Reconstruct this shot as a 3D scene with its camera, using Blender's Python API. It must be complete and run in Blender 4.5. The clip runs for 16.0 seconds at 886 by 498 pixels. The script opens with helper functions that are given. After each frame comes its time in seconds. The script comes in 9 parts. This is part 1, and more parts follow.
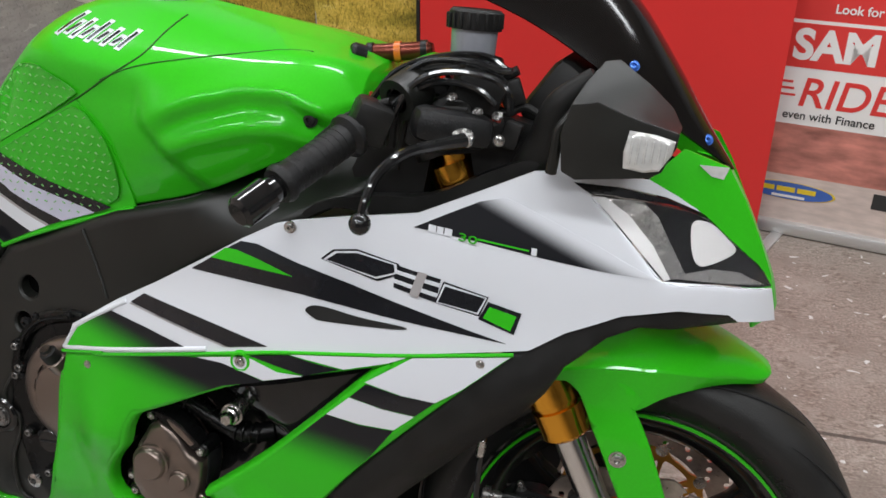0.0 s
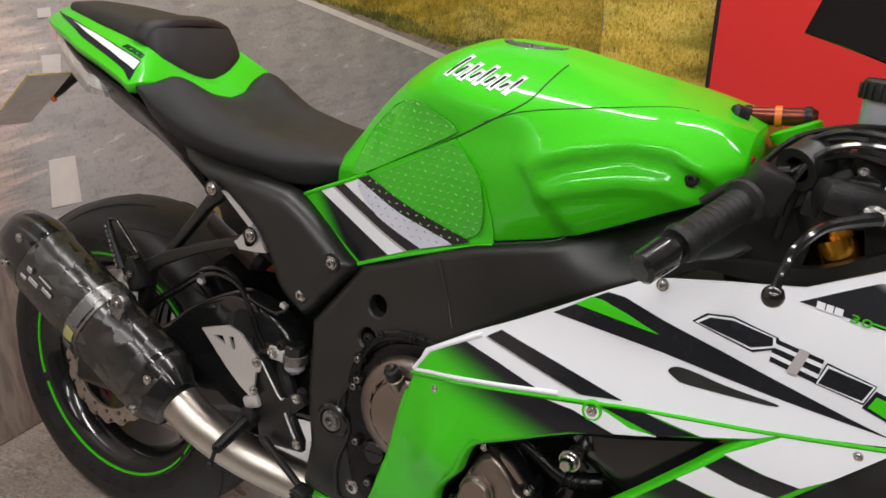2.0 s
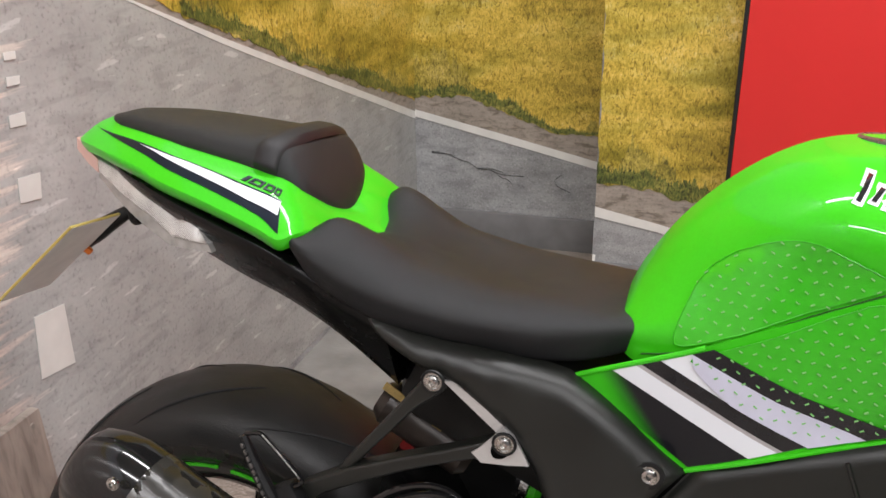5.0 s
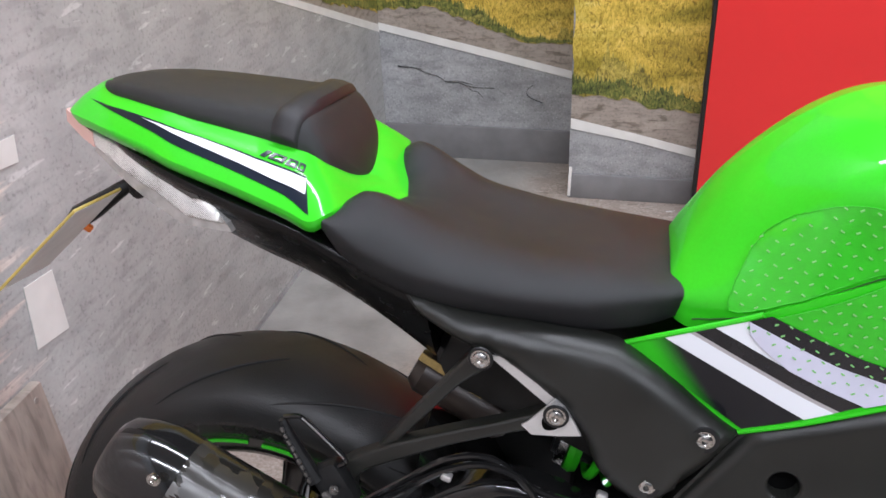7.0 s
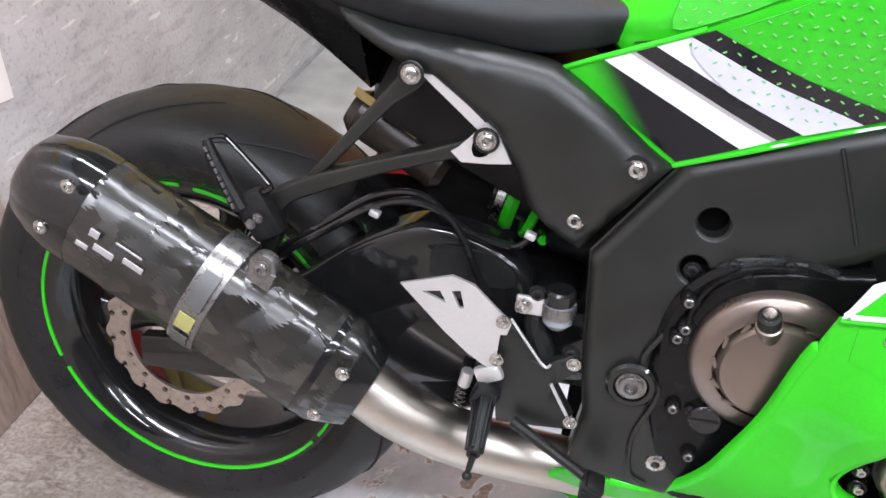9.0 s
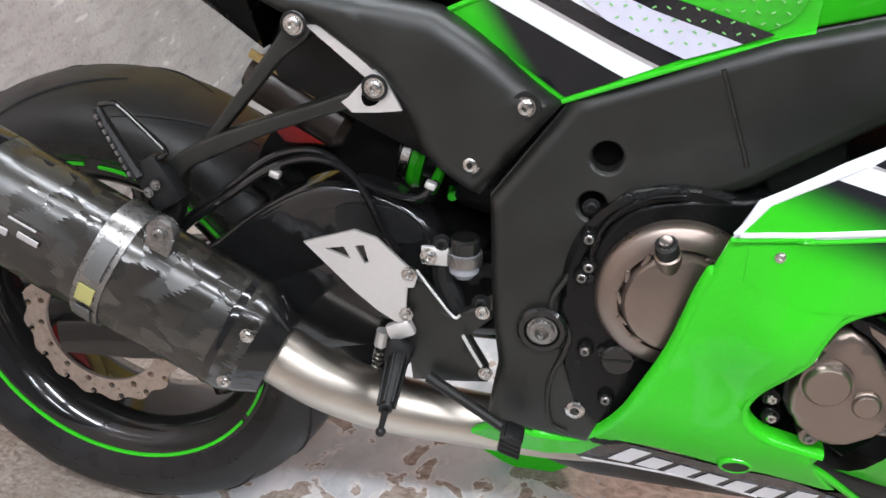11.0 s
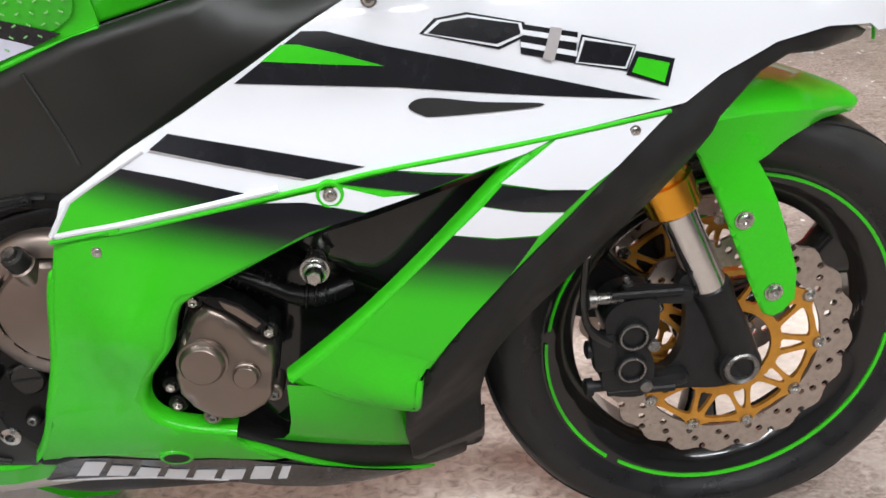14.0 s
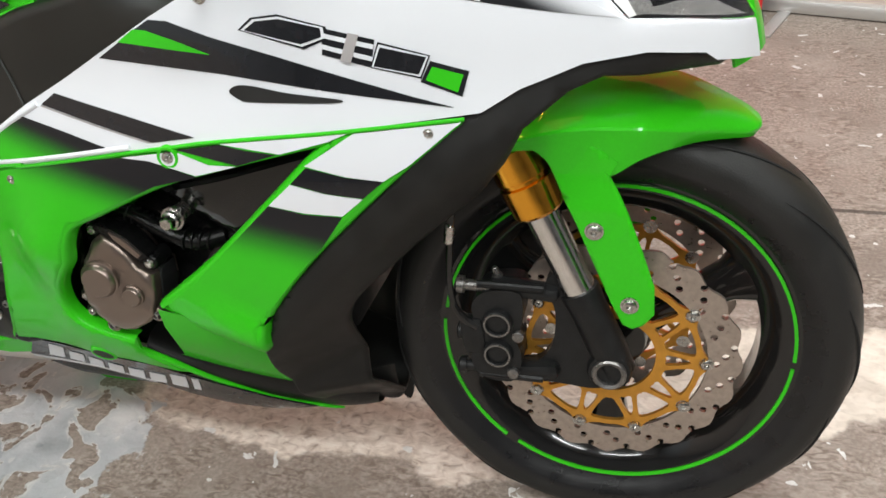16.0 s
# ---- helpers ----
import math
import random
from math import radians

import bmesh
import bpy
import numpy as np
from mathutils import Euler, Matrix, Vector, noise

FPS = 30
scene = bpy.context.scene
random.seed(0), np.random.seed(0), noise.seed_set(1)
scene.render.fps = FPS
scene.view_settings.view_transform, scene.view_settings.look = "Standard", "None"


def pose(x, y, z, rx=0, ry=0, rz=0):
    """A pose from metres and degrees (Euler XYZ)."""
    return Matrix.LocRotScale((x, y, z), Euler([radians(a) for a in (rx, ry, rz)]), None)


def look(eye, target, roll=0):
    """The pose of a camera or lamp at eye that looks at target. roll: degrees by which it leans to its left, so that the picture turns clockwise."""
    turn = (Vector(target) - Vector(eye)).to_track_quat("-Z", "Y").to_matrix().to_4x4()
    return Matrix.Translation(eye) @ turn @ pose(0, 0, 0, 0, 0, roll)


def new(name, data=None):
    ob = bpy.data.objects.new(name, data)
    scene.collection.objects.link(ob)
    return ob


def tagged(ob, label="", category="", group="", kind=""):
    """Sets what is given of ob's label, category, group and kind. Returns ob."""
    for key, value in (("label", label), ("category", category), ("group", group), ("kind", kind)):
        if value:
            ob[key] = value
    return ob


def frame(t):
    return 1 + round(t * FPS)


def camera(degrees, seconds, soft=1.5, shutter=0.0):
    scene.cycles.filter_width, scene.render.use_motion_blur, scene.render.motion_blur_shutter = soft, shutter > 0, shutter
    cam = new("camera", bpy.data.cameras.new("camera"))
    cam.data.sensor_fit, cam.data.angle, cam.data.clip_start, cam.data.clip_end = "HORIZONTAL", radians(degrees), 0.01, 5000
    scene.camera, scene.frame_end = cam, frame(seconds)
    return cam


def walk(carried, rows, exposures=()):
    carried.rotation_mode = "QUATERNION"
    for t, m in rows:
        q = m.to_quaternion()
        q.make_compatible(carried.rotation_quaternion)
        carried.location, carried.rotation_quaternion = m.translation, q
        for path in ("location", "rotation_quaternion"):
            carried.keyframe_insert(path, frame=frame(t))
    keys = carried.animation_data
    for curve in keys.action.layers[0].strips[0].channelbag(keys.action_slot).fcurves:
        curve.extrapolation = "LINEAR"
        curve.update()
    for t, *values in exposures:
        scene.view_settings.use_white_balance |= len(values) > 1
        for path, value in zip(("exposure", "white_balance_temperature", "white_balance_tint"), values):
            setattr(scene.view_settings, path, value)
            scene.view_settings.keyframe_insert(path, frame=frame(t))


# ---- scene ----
cam = camera(54.31, 16.0, soft=1.6)
PATH = [
    (0, (1.4071, -0.8904, 1.1912), (0.9536, 0.8446, 0.3057), 0.31),
    (0.5, (1.3678, -0.8947, 1.1895), (0.7971, 0.8060, 0.3051), 1.48),
    (1, (1.3343, -0.9102, 1.1895), (0.5597, 0.7236, 0.3347), 1.39),
    (1.5, (1.2988, -0.9281, 1.1982), (0.4227, 0.6711, 0.3766), 1.46),
    (2, (1.2348, -0.9550, 1.2059), (0.3343, 0.6361, 0.3949), 0.95),
    (2.5, (1.1542, -0.9796, 1.2070), (0.2523, 0.6352, 0.4461), 1.25),
    (3, (1.0704, -0.9478, 1.2020), (0.1704, 0.6847, 0.4772), 1.43),
    (3.5, (0.9354, -0.8836, 1.1934), (0.0905, 0.7731, 0.4575), 0.65),
    (4, (0.8049, -0.8382, 1.2063), (0.0039, 0.8363, 0.4616), -0.53),
    (4.2, (0.7475, -0.8244, 1.2057), (-0.0125, 0.8696, 0.4620), -0.71),
    (6.3, (0.4503, -0.7575, 1.2717), (0.0815, 1.0079, 0.4072), -1.55),
    (6.5, (0.4505, -0.7521, 1.2772), (0.0755, 0.9876, 0.3646), -1.70),
    (7, (0.4559, -0.7443, 1.2788), (0.0306, 0.9448, 0.2959), -2.59),
    (7.5, (0.4706, -0.7377, 1.2583), (0.0476, 0.9479, 0.2685), -2.82),
    (8, (0.4950, -0.7430, 1.2056), (0.0558, 0.9339, 0.2081), -2.47),
    (8.5, (0.5154, -0.7610, 1.1573), (0.0879, 0.8700, 0.0816), -0.38),
    (9, (0.5328, -0.7973, 1.0994), (0.1471, 0.7820, -0.0656), 1.13),
    (9.2, (0.5313, -0.8259, 1.0576), (0.1661, 0.7931, -0.0584), 1.68),
    (11.3, (0.6561, -0.8053, 1.0383), (0.3170, 0.8051, -0.0982), -2.41),
    (11.5, (0.6810, -0.8040, 1.0370), (0.3762, 0.8147, -0.0973), -2.49),
    (12, (0.7548, -0.7929, 1.0289), (0.5952, 0.8461, -0.1061), -1.66),
    (12.5, (0.8265, -0.7961, 1.0251), (0.7717, 0.8511, -0.1080), -0.86),
    (13, (0.8736, -0.7967, 1.0254), (0.8717, 0.8485, -0.1118), -0.67),
    (13.5, (0.9411, -0.8063, 1.0307), (0.9706, 0.8400, -0.1046), -2.22),
    (14, (1.0336, -0.7951, 1.0239), (1.1406, 0.8434, -0.1180), -2.43),
    (14.5, (1.1494, -0.7816, 1.0296), (1.1992, 0.8500, -0.1259), -3.51),
    (15, (1.2188, -0.7747, 1.0204), (1.1563, 0.8021, -0.2083), -5.03),
    (15.5, (1.3052, -0.7901, 1.0350), (1.1408, 0.7627, -0.2146), -5.89),
    (16, (1.4612, -0.8277, 1.0756), (1.0032, 0.7086, -0.1204), -5.78),
]
EXPOSURE = [(0.0, -0.52, 6500, 10), (0.5, -0.52, 6600, 10), (2.0, -0.36, 6900, 13), (4.0, -0.17, 6900, 14), (6.5, 0.09, 6200, 15), (8.0, 0.36, 6050, 16), (9.0, 0.72, 6100, 15), (11.5, 0.40, 6300, 11), (13.0, 0.06, 6500, 11), (14.0, 0.07, 6500, 11), (14.5, -0.03, 6500, 9), (15.0, 0.04, 6600, 7), (16.0, -0.08, 6700, 6)]
walk(cam, [(t, look(eye, target, roll)) for t, eye, target, roll in PATH], EXPOSURE)

# a motorcycle showroom: the bike's rear contact is the origin, x runs forward along it
LEAN = 8.93           # on its side stand
BACK, CEIL = 2.14, 3.0

world = bpy.data.worlds.new("world")
scene.world = world
world.use_nodes = True
world.node_tree.nodes["Background"].inputs[0].default_value = (0.8, 0.9, 1.0, 1)
world.node_tree.nodes["Background"].inputs[1].default_value = 0.02


def ceiling_lamp(x, y, length, width, power, turn=0.0):
    """A fluorescent batten: an area lamp just under its housing."""
    data = bpy.data.lights.new("tube_light", "AREA")
    data.shape, data.size, data.size_y, data.energy, data.color = "RECTANGLE", length, width, power, (0.965, 0.99, 1.02)
    ob = new("tube_light", data)
    ob.matrix_world = pose(x, y, CEIL - 0.11, 0, 0, turn)
    return ob


LAMPS = [(0.2, -1.6), (1.7, -1.6), (3.2, -1.6), (0.2, 0.6), (1.7, 0.6), (3.2, 0.6), (0.9, -3.2), (2.6, -3.2)]
for lx, ly in LAMPS:
    ceiling_lamp(lx, ly, 1.2, 0.16, 34)


# ---- materials ----
def material(name, color, rough=0.5, metal=0.0, coat=0.0, vary=0.0, scale=40.0, bump=0.0, bump_scale=200.0, rough_vary=0.0, spec=0.5, stretch=(1, 1, 1)):
    """A surface with large and fine mottling of its colour and roughness, and a fine relief."""
    m = bpy.data.materials.new(name)
    m.use_nodes = True
    nt = m.node_tree
    b = nt.nodes["Principled BSDF"]
    b.inputs["Base Color"].default_value = (*color, 1)
    b.inputs["Roughness"].default_value = rough
    b.inputs["Metallic"].default_value = metal
    b.inputs["Coat Weight"].default_value = coat
    b.inputs["Coat Roughness"].default_value = 0.04
    b.inputs["Specular IOR Level"].default_value = spec
    at = nt.nodes.new("ShaderNodeTexCoord")
    fit_map = nt.nodes.new("ShaderNodeMapping")
    fit_map.inputs["Scale"].default_value = stretch
    nt.links.new(at.outputs["Object"], fit_map.inputs[0])
    if vary or rough_vary:
        grain = nt.nodes.new("ShaderNodeTexNoise")
        grain.inputs["Scale"].default_value, grain.inputs["Detail"].default_value = scale, 8
        nt.links.new(fit_map.outputs[0], grain.inputs["Vector"])
        if vary:
            ramp = nt.nodes.new("ShaderNodeMapRange")
            ramp.inputs[1].default_value, ramp.inputs[2].default_value = 0.3, 0.7
            ramp.inputs[3].default_value, ramp.inputs[4].default_value = 1 - vary, 1 + vary
            nt.links.new(grain.outputs["Fac"], ramp.inputs[0])
            mul = nt.nodes.new("ShaderNodeMix")
            mul.data_type, mul.blend_type = "RGBA", "MULTIPLY"
            mul.inputs[0].default_value = 1
            mul.inputs[6].default_value = (*color, 1)
            nt.links.new(ramp.outputs[0], mul.inputs[7])
            nt.links.new(mul.outputs[2], b.inputs["Base Color"])
        if rough_vary:
            rr = nt.nodes.new("ShaderNodeMapRange")
            rr.inputs[1].default_value, rr.inputs[2].default_value = 0.3, 0.7
            rr.inputs[3].default_value, rr.inputs[4].default_value = max(0.02, rough - rough_vary), rough + rough_vary
            nt.links.new(grain.outputs["Fac"], rr.inputs[0])
            nt.links.new(rr.outputs[0], b.inputs["Roughness"])
    if bump:
        fine = nt.nodes.new("ShaderNodeTexNoise")
        fine.inputs["Scale"].default_value, fine.inputs["Detail"].default_value = bump_scale, 4
        nt.links.new(fit_map.outputs[0], fine.inputs["Vector"])
        bp = nt.nodes.new("ShaderNodeBump")
        bp.inputs["Strength"].default_value, bp.inputs["Distance"].default_value = bump, 0.002
        nt.links.new(fine.outputs["Fac"], bp.inputs["Height"])
        nt.links.new(bp.outputs[0], b.inputs["Normal"])
    return m


def fade_material(name, near, far, start, end, mid=None, rough=0.25):
    """Sprayed paint that fades from one colour to another along a line through the part, with the spray's fine speckle."""
    m = material(name, near, 0.40, 0, 0.50, rough_vary=0.03, scale=300, spec=0.08)
    nt = m.node_tree
    at = nt.nodes["Texture Coordinate"]
    sub = nt.nodes.new("ShaderNodeVectorMath")
    sub.operation = "SUBTRACT"
    sub.inputs[1].default_value = start
    nt.links.new(at.outputs["Object"], sub.inputs[0])
    way = Vector(end) - Vector(start)
    dot = nt.nodes.new("ShaderNodeVectorMath")
    dot.operation = "DOT_PRODUCT"
    dot.inputs[1].default_value = way / way.length_squared
    nt.links.new(sub.outputs[0], dot.inputs[0])
    speck = nt.nodes.new("ShaderNodeTexNoise")
    speck.inputs["Scale"].default_value, speck.inputs["Detail"].default_value = 900, 2
    nt.links.new(at.outputs["Object"], speck.inputs["Vector"])
    add = nt.nodes.new("ShaderNodeMath")
    add.operation = "MULTIPLY_ADD"
    add.inputs[1].default_value = 0.10
    nt.links.new(speck.outputs["Fac"], add.inputs[0])
    nt.links.new(dot.outputs["Value"], add.inputs[2])
    ramp = nt.nodes.new("ShaderNodeValToRGB")
    ramp.color_ramp.interpolation = "EASE"
    ramp.color_ramp.elements[0].color, ramp.color_ramp.elements[1].color = (*near, 1), (*far, 1)
    ramp.color_ramp.elements[0].position, ramp.color_ramp.elements[1].position = 0.05, 1.0
    nt.links.new(add.outputs[0], ramp.inputs[0])
    nt.links.new(ramp.outputs[0], nt.nodes["Principled BSDF"].inputs["Base Color"])
    return m


LIME, INK, SNOW = (0.034, 0.495, 0.011), (0.009, 0.0095, 0.012), (0.72, 0.74, 0.78)
green = material("lime_paint", LIME, 0.40, 0.0, 0.50, 0.03, 300, rough_vary=0.03, spec=0.08)
white = material("pearl_white_paint", SNOW, 0.34, 0.0, 0.55, 0.012, 8, rough_vary=0.03, spec=0.3)
ink = material("gloss_black_paint", INK, 0.25, 0.0, 0.7, 0.1, 80, rough_vary=0.05, spec=0.2)
silver_line = material("silver_grey_line", (0.36, 0.34, 0.34), 0.35)
plastic = material("matte_black_plastic", (0.0136, 0.0134, 0.0128), 0.44, 0, 0, 0.22, 26, 0.25, 1400, 0.08, spec=0.24)
satin = material("satin_black_frame", (0.0112, 0.0118, 0.0100), 0.37, 0.0, 0.0, 0.2, 14, 0.15, 1800, 0.07, spec=0.48)
gloss_black = material("gloss_black_metal", (0.0085, 0.0085, 0.0086), 0.14, 0.0, 0.5, 0.1, 30, rough_vary=0.05, spec=0.3)
sidewall_rubber = material("tyre_sidewall", (0.010, 0.010, 0.011), 0.30, 0, 0, 0.15, 30, 0.12, 300, 0.08, spec=0.4)
rubber = material("tyre_rubber", (0.0165, 0.0163, 0.0158), 0.46, 0, 0, 0.15, 18, 0.30, 500, 0.1, spec=0.34)
grip_rubber = material("grip_rubber", (0.008, 0.008, 0.008), 0.45, 0, 0, 0.2, 60, 0.4, 600, 0.1, spec=0.3)
vinyl = material("seat_vinyl", (0.0132, 0.0136, 0.0144), 0.46, 0, 0, 0.15, 12, 0.5, 1500, 0.07, spec=0.38)
vinyl_smooth = material("seat_side_vinyl", (0.014, 0.013, 0.014), 0.42, 0, 0, 0.12, 12, 0.3, 900, 0.06, spec=0.35)
gold = material("gold_anodised_metal", (0.88, 0.42, 0.05), 0.17, 1.0, 0, 0.08, 60, rough_vary=0.06)
gold_flat = material("gold_brake_carrier", (0.62, 0.30, 0.05), 0.4, 0.7, 0, 0.12, 80, rough_vary=0.1)
chrome = material("polished_steel", (0.72, 0.71, 0.70), 0.16, 1.0, 0, 0.06, 90, rough_vary=0.08)
steel = material("brushed_steel_pipe", (0.50, 0.455, 0.40), 0.36, 1.0, 0, 0.10, 8, 0.06, 300, 0.05, stretch=(1, 6, 6))
disc_steel = material("brake_disc_steel", (0.44, 0.375, 0.33), 0.34, 0.85, 0, 0.15, 120, 0.2, 700, 0.08)
grey_alloy = material("grey_clamp_metal", (0.22, 0.213, 0.205), 0.30, 0.85, 0, 0.12, 120, 0.2, 500, 0.08)
alloy = material("brushed_aluminium", (0.66, 0.65, 0.64), 0.38, 0.7, 0, 0.08, 200, 0.25, 700, 0.08, stretch=(1, 1, 12))
case_black = material("gloss_black_casing", (0.0046, 0.0047, 0.0048), 0.24, 0, 0.0, 0.2, 40, 0.2, 300, 0.06, spec=0.22)
bronze = material("bronze_engine_paint", (0.235, 0.190, 0.163), 0.30, 0.88, 0, 0.05, 20, 0.08, 900, 0.04)
dark_metal = material("dark_cast_metal", (0.0115, 0.0117, 0.0120), 0.38, 0.0, 0, 0.2, 60, 0.3, 400, 0.1, spec=0.26)
bolt_metal = material("zinc_bolt", (0.50, 0.49, 0.47), 0.25, 1.0, 0, 0.12, 150, rough_vary=0.1)
red = material("red_anodised", (0.55, 0.03, 0.02), 0.35, 0.2)
orange = material("orange_plastic", (0.75, 0.18, 0.02), 0.35)
clear_plastic = material("milky_reservoir", (0.26, 0.27, 0.30), 0.25, 0, 0.3)
smoke = material("smoked_screen", (0.0075, 0.0065, 0.006), 0.12, 0, 0.0, spec=0.26)
def ribbed_lens_material():
    """A clear lens moulded in fine ribs over a silvered bowl."""
    m = material("clear_ribbed_lens", (0.7, 0.7, 0.68), 0.14, 0.35, 0.7)
    nt = m.node_tree
    ribs = nt.nodes.new("ShaderNodeTexWave")
    ribs.inputs["Scale"].default_value, ribs.inputs["Distortion"].default_value = 230, 1.2
    ribs.bands_direction = "DIAGONAL"
    patch = nt.nodes.new("ShaderNodeTexNoise")
    patch.inputs["Scale"].default_value = 26
    for n in (ribs, patch):
        nt.links.new(nt.nodes["Texture Coordinate"].outputs["Object"], n.inputs["Vector"])
    mul = nt.nodes.new("ShaderNodeMath")
    mul.operation = "MULTIPLY_ADD"
    mul.inputs[1].default_value = 0.55
    nt.links.new(ribs.outputs["Fac"], mul.inputs[0])
    nt.links.new(patch.outputs["Fac"], mul.inputs[2])
    ramp = nt.nodes.new("ShaderNodeValToRGB")
    ramp.color_ramp.elements[0].position, ramp.color_ramp.elements[0].color = 0.38, (0.15, 0.145, 0.13, 1)
    ramp.color_ramp.elements[1].position, ramp.color_ramp.elements[1].color = 0.85, (0.90, 0.90, 0.87, 1)
    nt.links.new(mul.outputs[0], ramp.inputs[0])
    nt.links.new(ramp.outputs[0], nt.nodes["Principled BSDF"].inputs["Base Color"])
    bp = nt.nodes.new("ShaderNodeBump")
    bp.inputs["Strength"].default_value, bp.inputs["Distance"].default_value = 0.5, 0.002
    nt.links.new(ribs.outputs["Fac"], bp.inputs["Height"])
    nt.links.new(bp.outputs[0], nt.nodes["Principled BSDF"].inputs["Normal"])
    return m


lens_clear = ribbed_lens_material()
lens_soft = material("clear_indicator_lens", (0.66, 0.66, 0.64), 0.12, 0.25, 0.6, 0.14, 70, 0.35, 70)
lens_rim = material("clear_lens_rim", (0.36, 0.35, 0.335), 0.14, 0.2, 0.5, 0.2, 60)
lens_red = material("red_tail_lens", (0.64, 0.40, 0.35), 0.15, 0, 0.5)
lamp_dark = material("headlamp_inner_black", (0.016, 0.016, 0.017), 0.08, 0.1, 0.9)
reflector = material("headlamp_reflector", (0.90, 0.88, 0.85), 0.12, 0.9, 0.6, 0.1, 60, 1.0, 34)
for node in reflector.node_tree.nodes:
    if node.type == "BUMP":
        node.inputs["Distance"].default_value = 0.003


def carbon_material():
    """Wide-weave carbon: saw-edged diamonds of cloth from near black to grey-brown, each with its own sheen, under lacquer."""
    m = material("forged_carbon", (0.03, 0.03, 0.03), 0.3, 0.0, 0.10, spec=0.62)
    nt = m.node_tree
    flakes = nt.nodes.new("ShaderNodeTexVoronoi")
    flakes.distance = "MANHATTAN"
    flakes.inputs["Scale"].default_value, flakes.inputs["Randomness"].default_value = 44, 0.55
    warp = nt.nodes.new("ShaderNodeMapping")
    warp.inputs["Rotation"].default_value, warp.inputs["Scale"].default_value = (0.0, 0.62, 0.0), (0.8, 0.8, 1.0)
    nt.links.new(nt.nodes["Texture Coordinate"].outputs["Object"], warp.inputs[0])
    teeth = nt.nodes.new("ShaderNodeTexWave")
    teeth.wave_profile = "SAW"
    teeth.inputs["Scale"].default_value = 75
    nt.links.new(warp.outputs[0], teeth.inputs["Vector"])
    shift = nt.nodes.new("ShaderNodeVectorMath")
    shift.operation = "MULTIPLY_ADD"
    shift.inputs[1].default_value = (0.0, 0.003, 0.0045)
    nt.links.new(teeth.outputs["Color"], shift.inputs[0])
    nt.links.new(warp.outputs[0], shift.inputs[2])
    nt.links.new(shift.outputs[0], flakes.inputs["Vector"])
    tone = nt.nodes.new("ShaderNodeSeparateColor")
    nt.links.new(flakes.outputs["Color"], tone.inputs[0])
    ramp = nt.nodes.new("ShaderNodeValToRGB")
    for at, c in ((0.0, 0.010), (0.45, 0.013), (0.70, 0.020), (0.90, 0.030)):
        e = ramp.color_ramp.elements.new(at)
        e.color = (c * 1.06, c, c * 0.86, 1)
    ramp.color_ramp.elements[-1].color = (0.046, 0.041, 0.034, 1)
    nt.links.new(tone.outputs[0], ramp.inputs[0])
    nt.links.new(ramp.outputs[0], nt.nodes["Principled BSDF"].inputs["Base Color"])
    gloss = nt.nodes.new("ShaderNodeMapRange")
    gloss.inputs[3].default_value, gloss.inputs[4].default_value = 0.10, 0.34
    nt.links.new(tone.outputs[1], gloss.inputs[0])
    nt.links.new(gloss.outputs[0], nt.nodes["Principled BSDF"].inputs["Roughness"])
    centred = nt.nodes.new("ShaderNodeVectorMath")
    centred.operation = "MULTIPLY_ADD"
    centred.inputs[1].default_value, centred.inputs[2].default_value = (0.37, 0.37, 0.37), (-0.185, -0.185, -0.185)
    nt.links.new(flakes.outputs["Color"], centred.inputs[0])
    face = nt.nodes.new("ShaderNodeNewGeometry")
    tilt = nt.nodes.new("ShaderNodeVectorMath")
    nt.links.new(face.outputs["Normal"], tilt.inputs[0])
    nt.links.new(centred.outputs[0], tilt.inputs[1])
    unit = nt.nodes.new("ShaderNodeVectorMath")
    unit.operation = "NORMALIZE"
    nt.links.new(tilt.outputs[0], unit.inputs[0])
    nt.links.new(unit.outputs[0], nt.nodes["Principled BSDF"].inputs["Normal"])
    return m


carbon = carbon_material()


def glass_material(name, tint, rough=0.02):
    m = bpy.data.materials.new(name)
    m.use_nodes = True
    b = m.node_tree.nodes["Principled BSDF"]
    b.inputs["Base Color"].default_value = (*tint, 1)
    b.inputs["Roughness"].default_value = rough
    b.inputs["Transmission Weight"].default_value = 1.0
    b.inputs["IOR"].default_value = 1.45
    return m


lens_glass = glass_material("headlamp_glass", (0.97, 0.97, 0.97))
pad_film = material("clear_grip_pad", (0.03, 0.44, 0.01), 0.3, 0, 0.3, 0.05, 100, 0.1, 500)


# ---- building tools ----
import collections

def lerp_table(table, v):
    """Smoothly read a table of (place, value) pairs."""
    if v <= table[0][0]:
        return table[0][1]
    for (a, p), (b, q) in zip(table, table[1:]):
        if v <= b:
            s = (v - a) / (b - a)
            return p + (q - p) * s
    return table[-1][1]


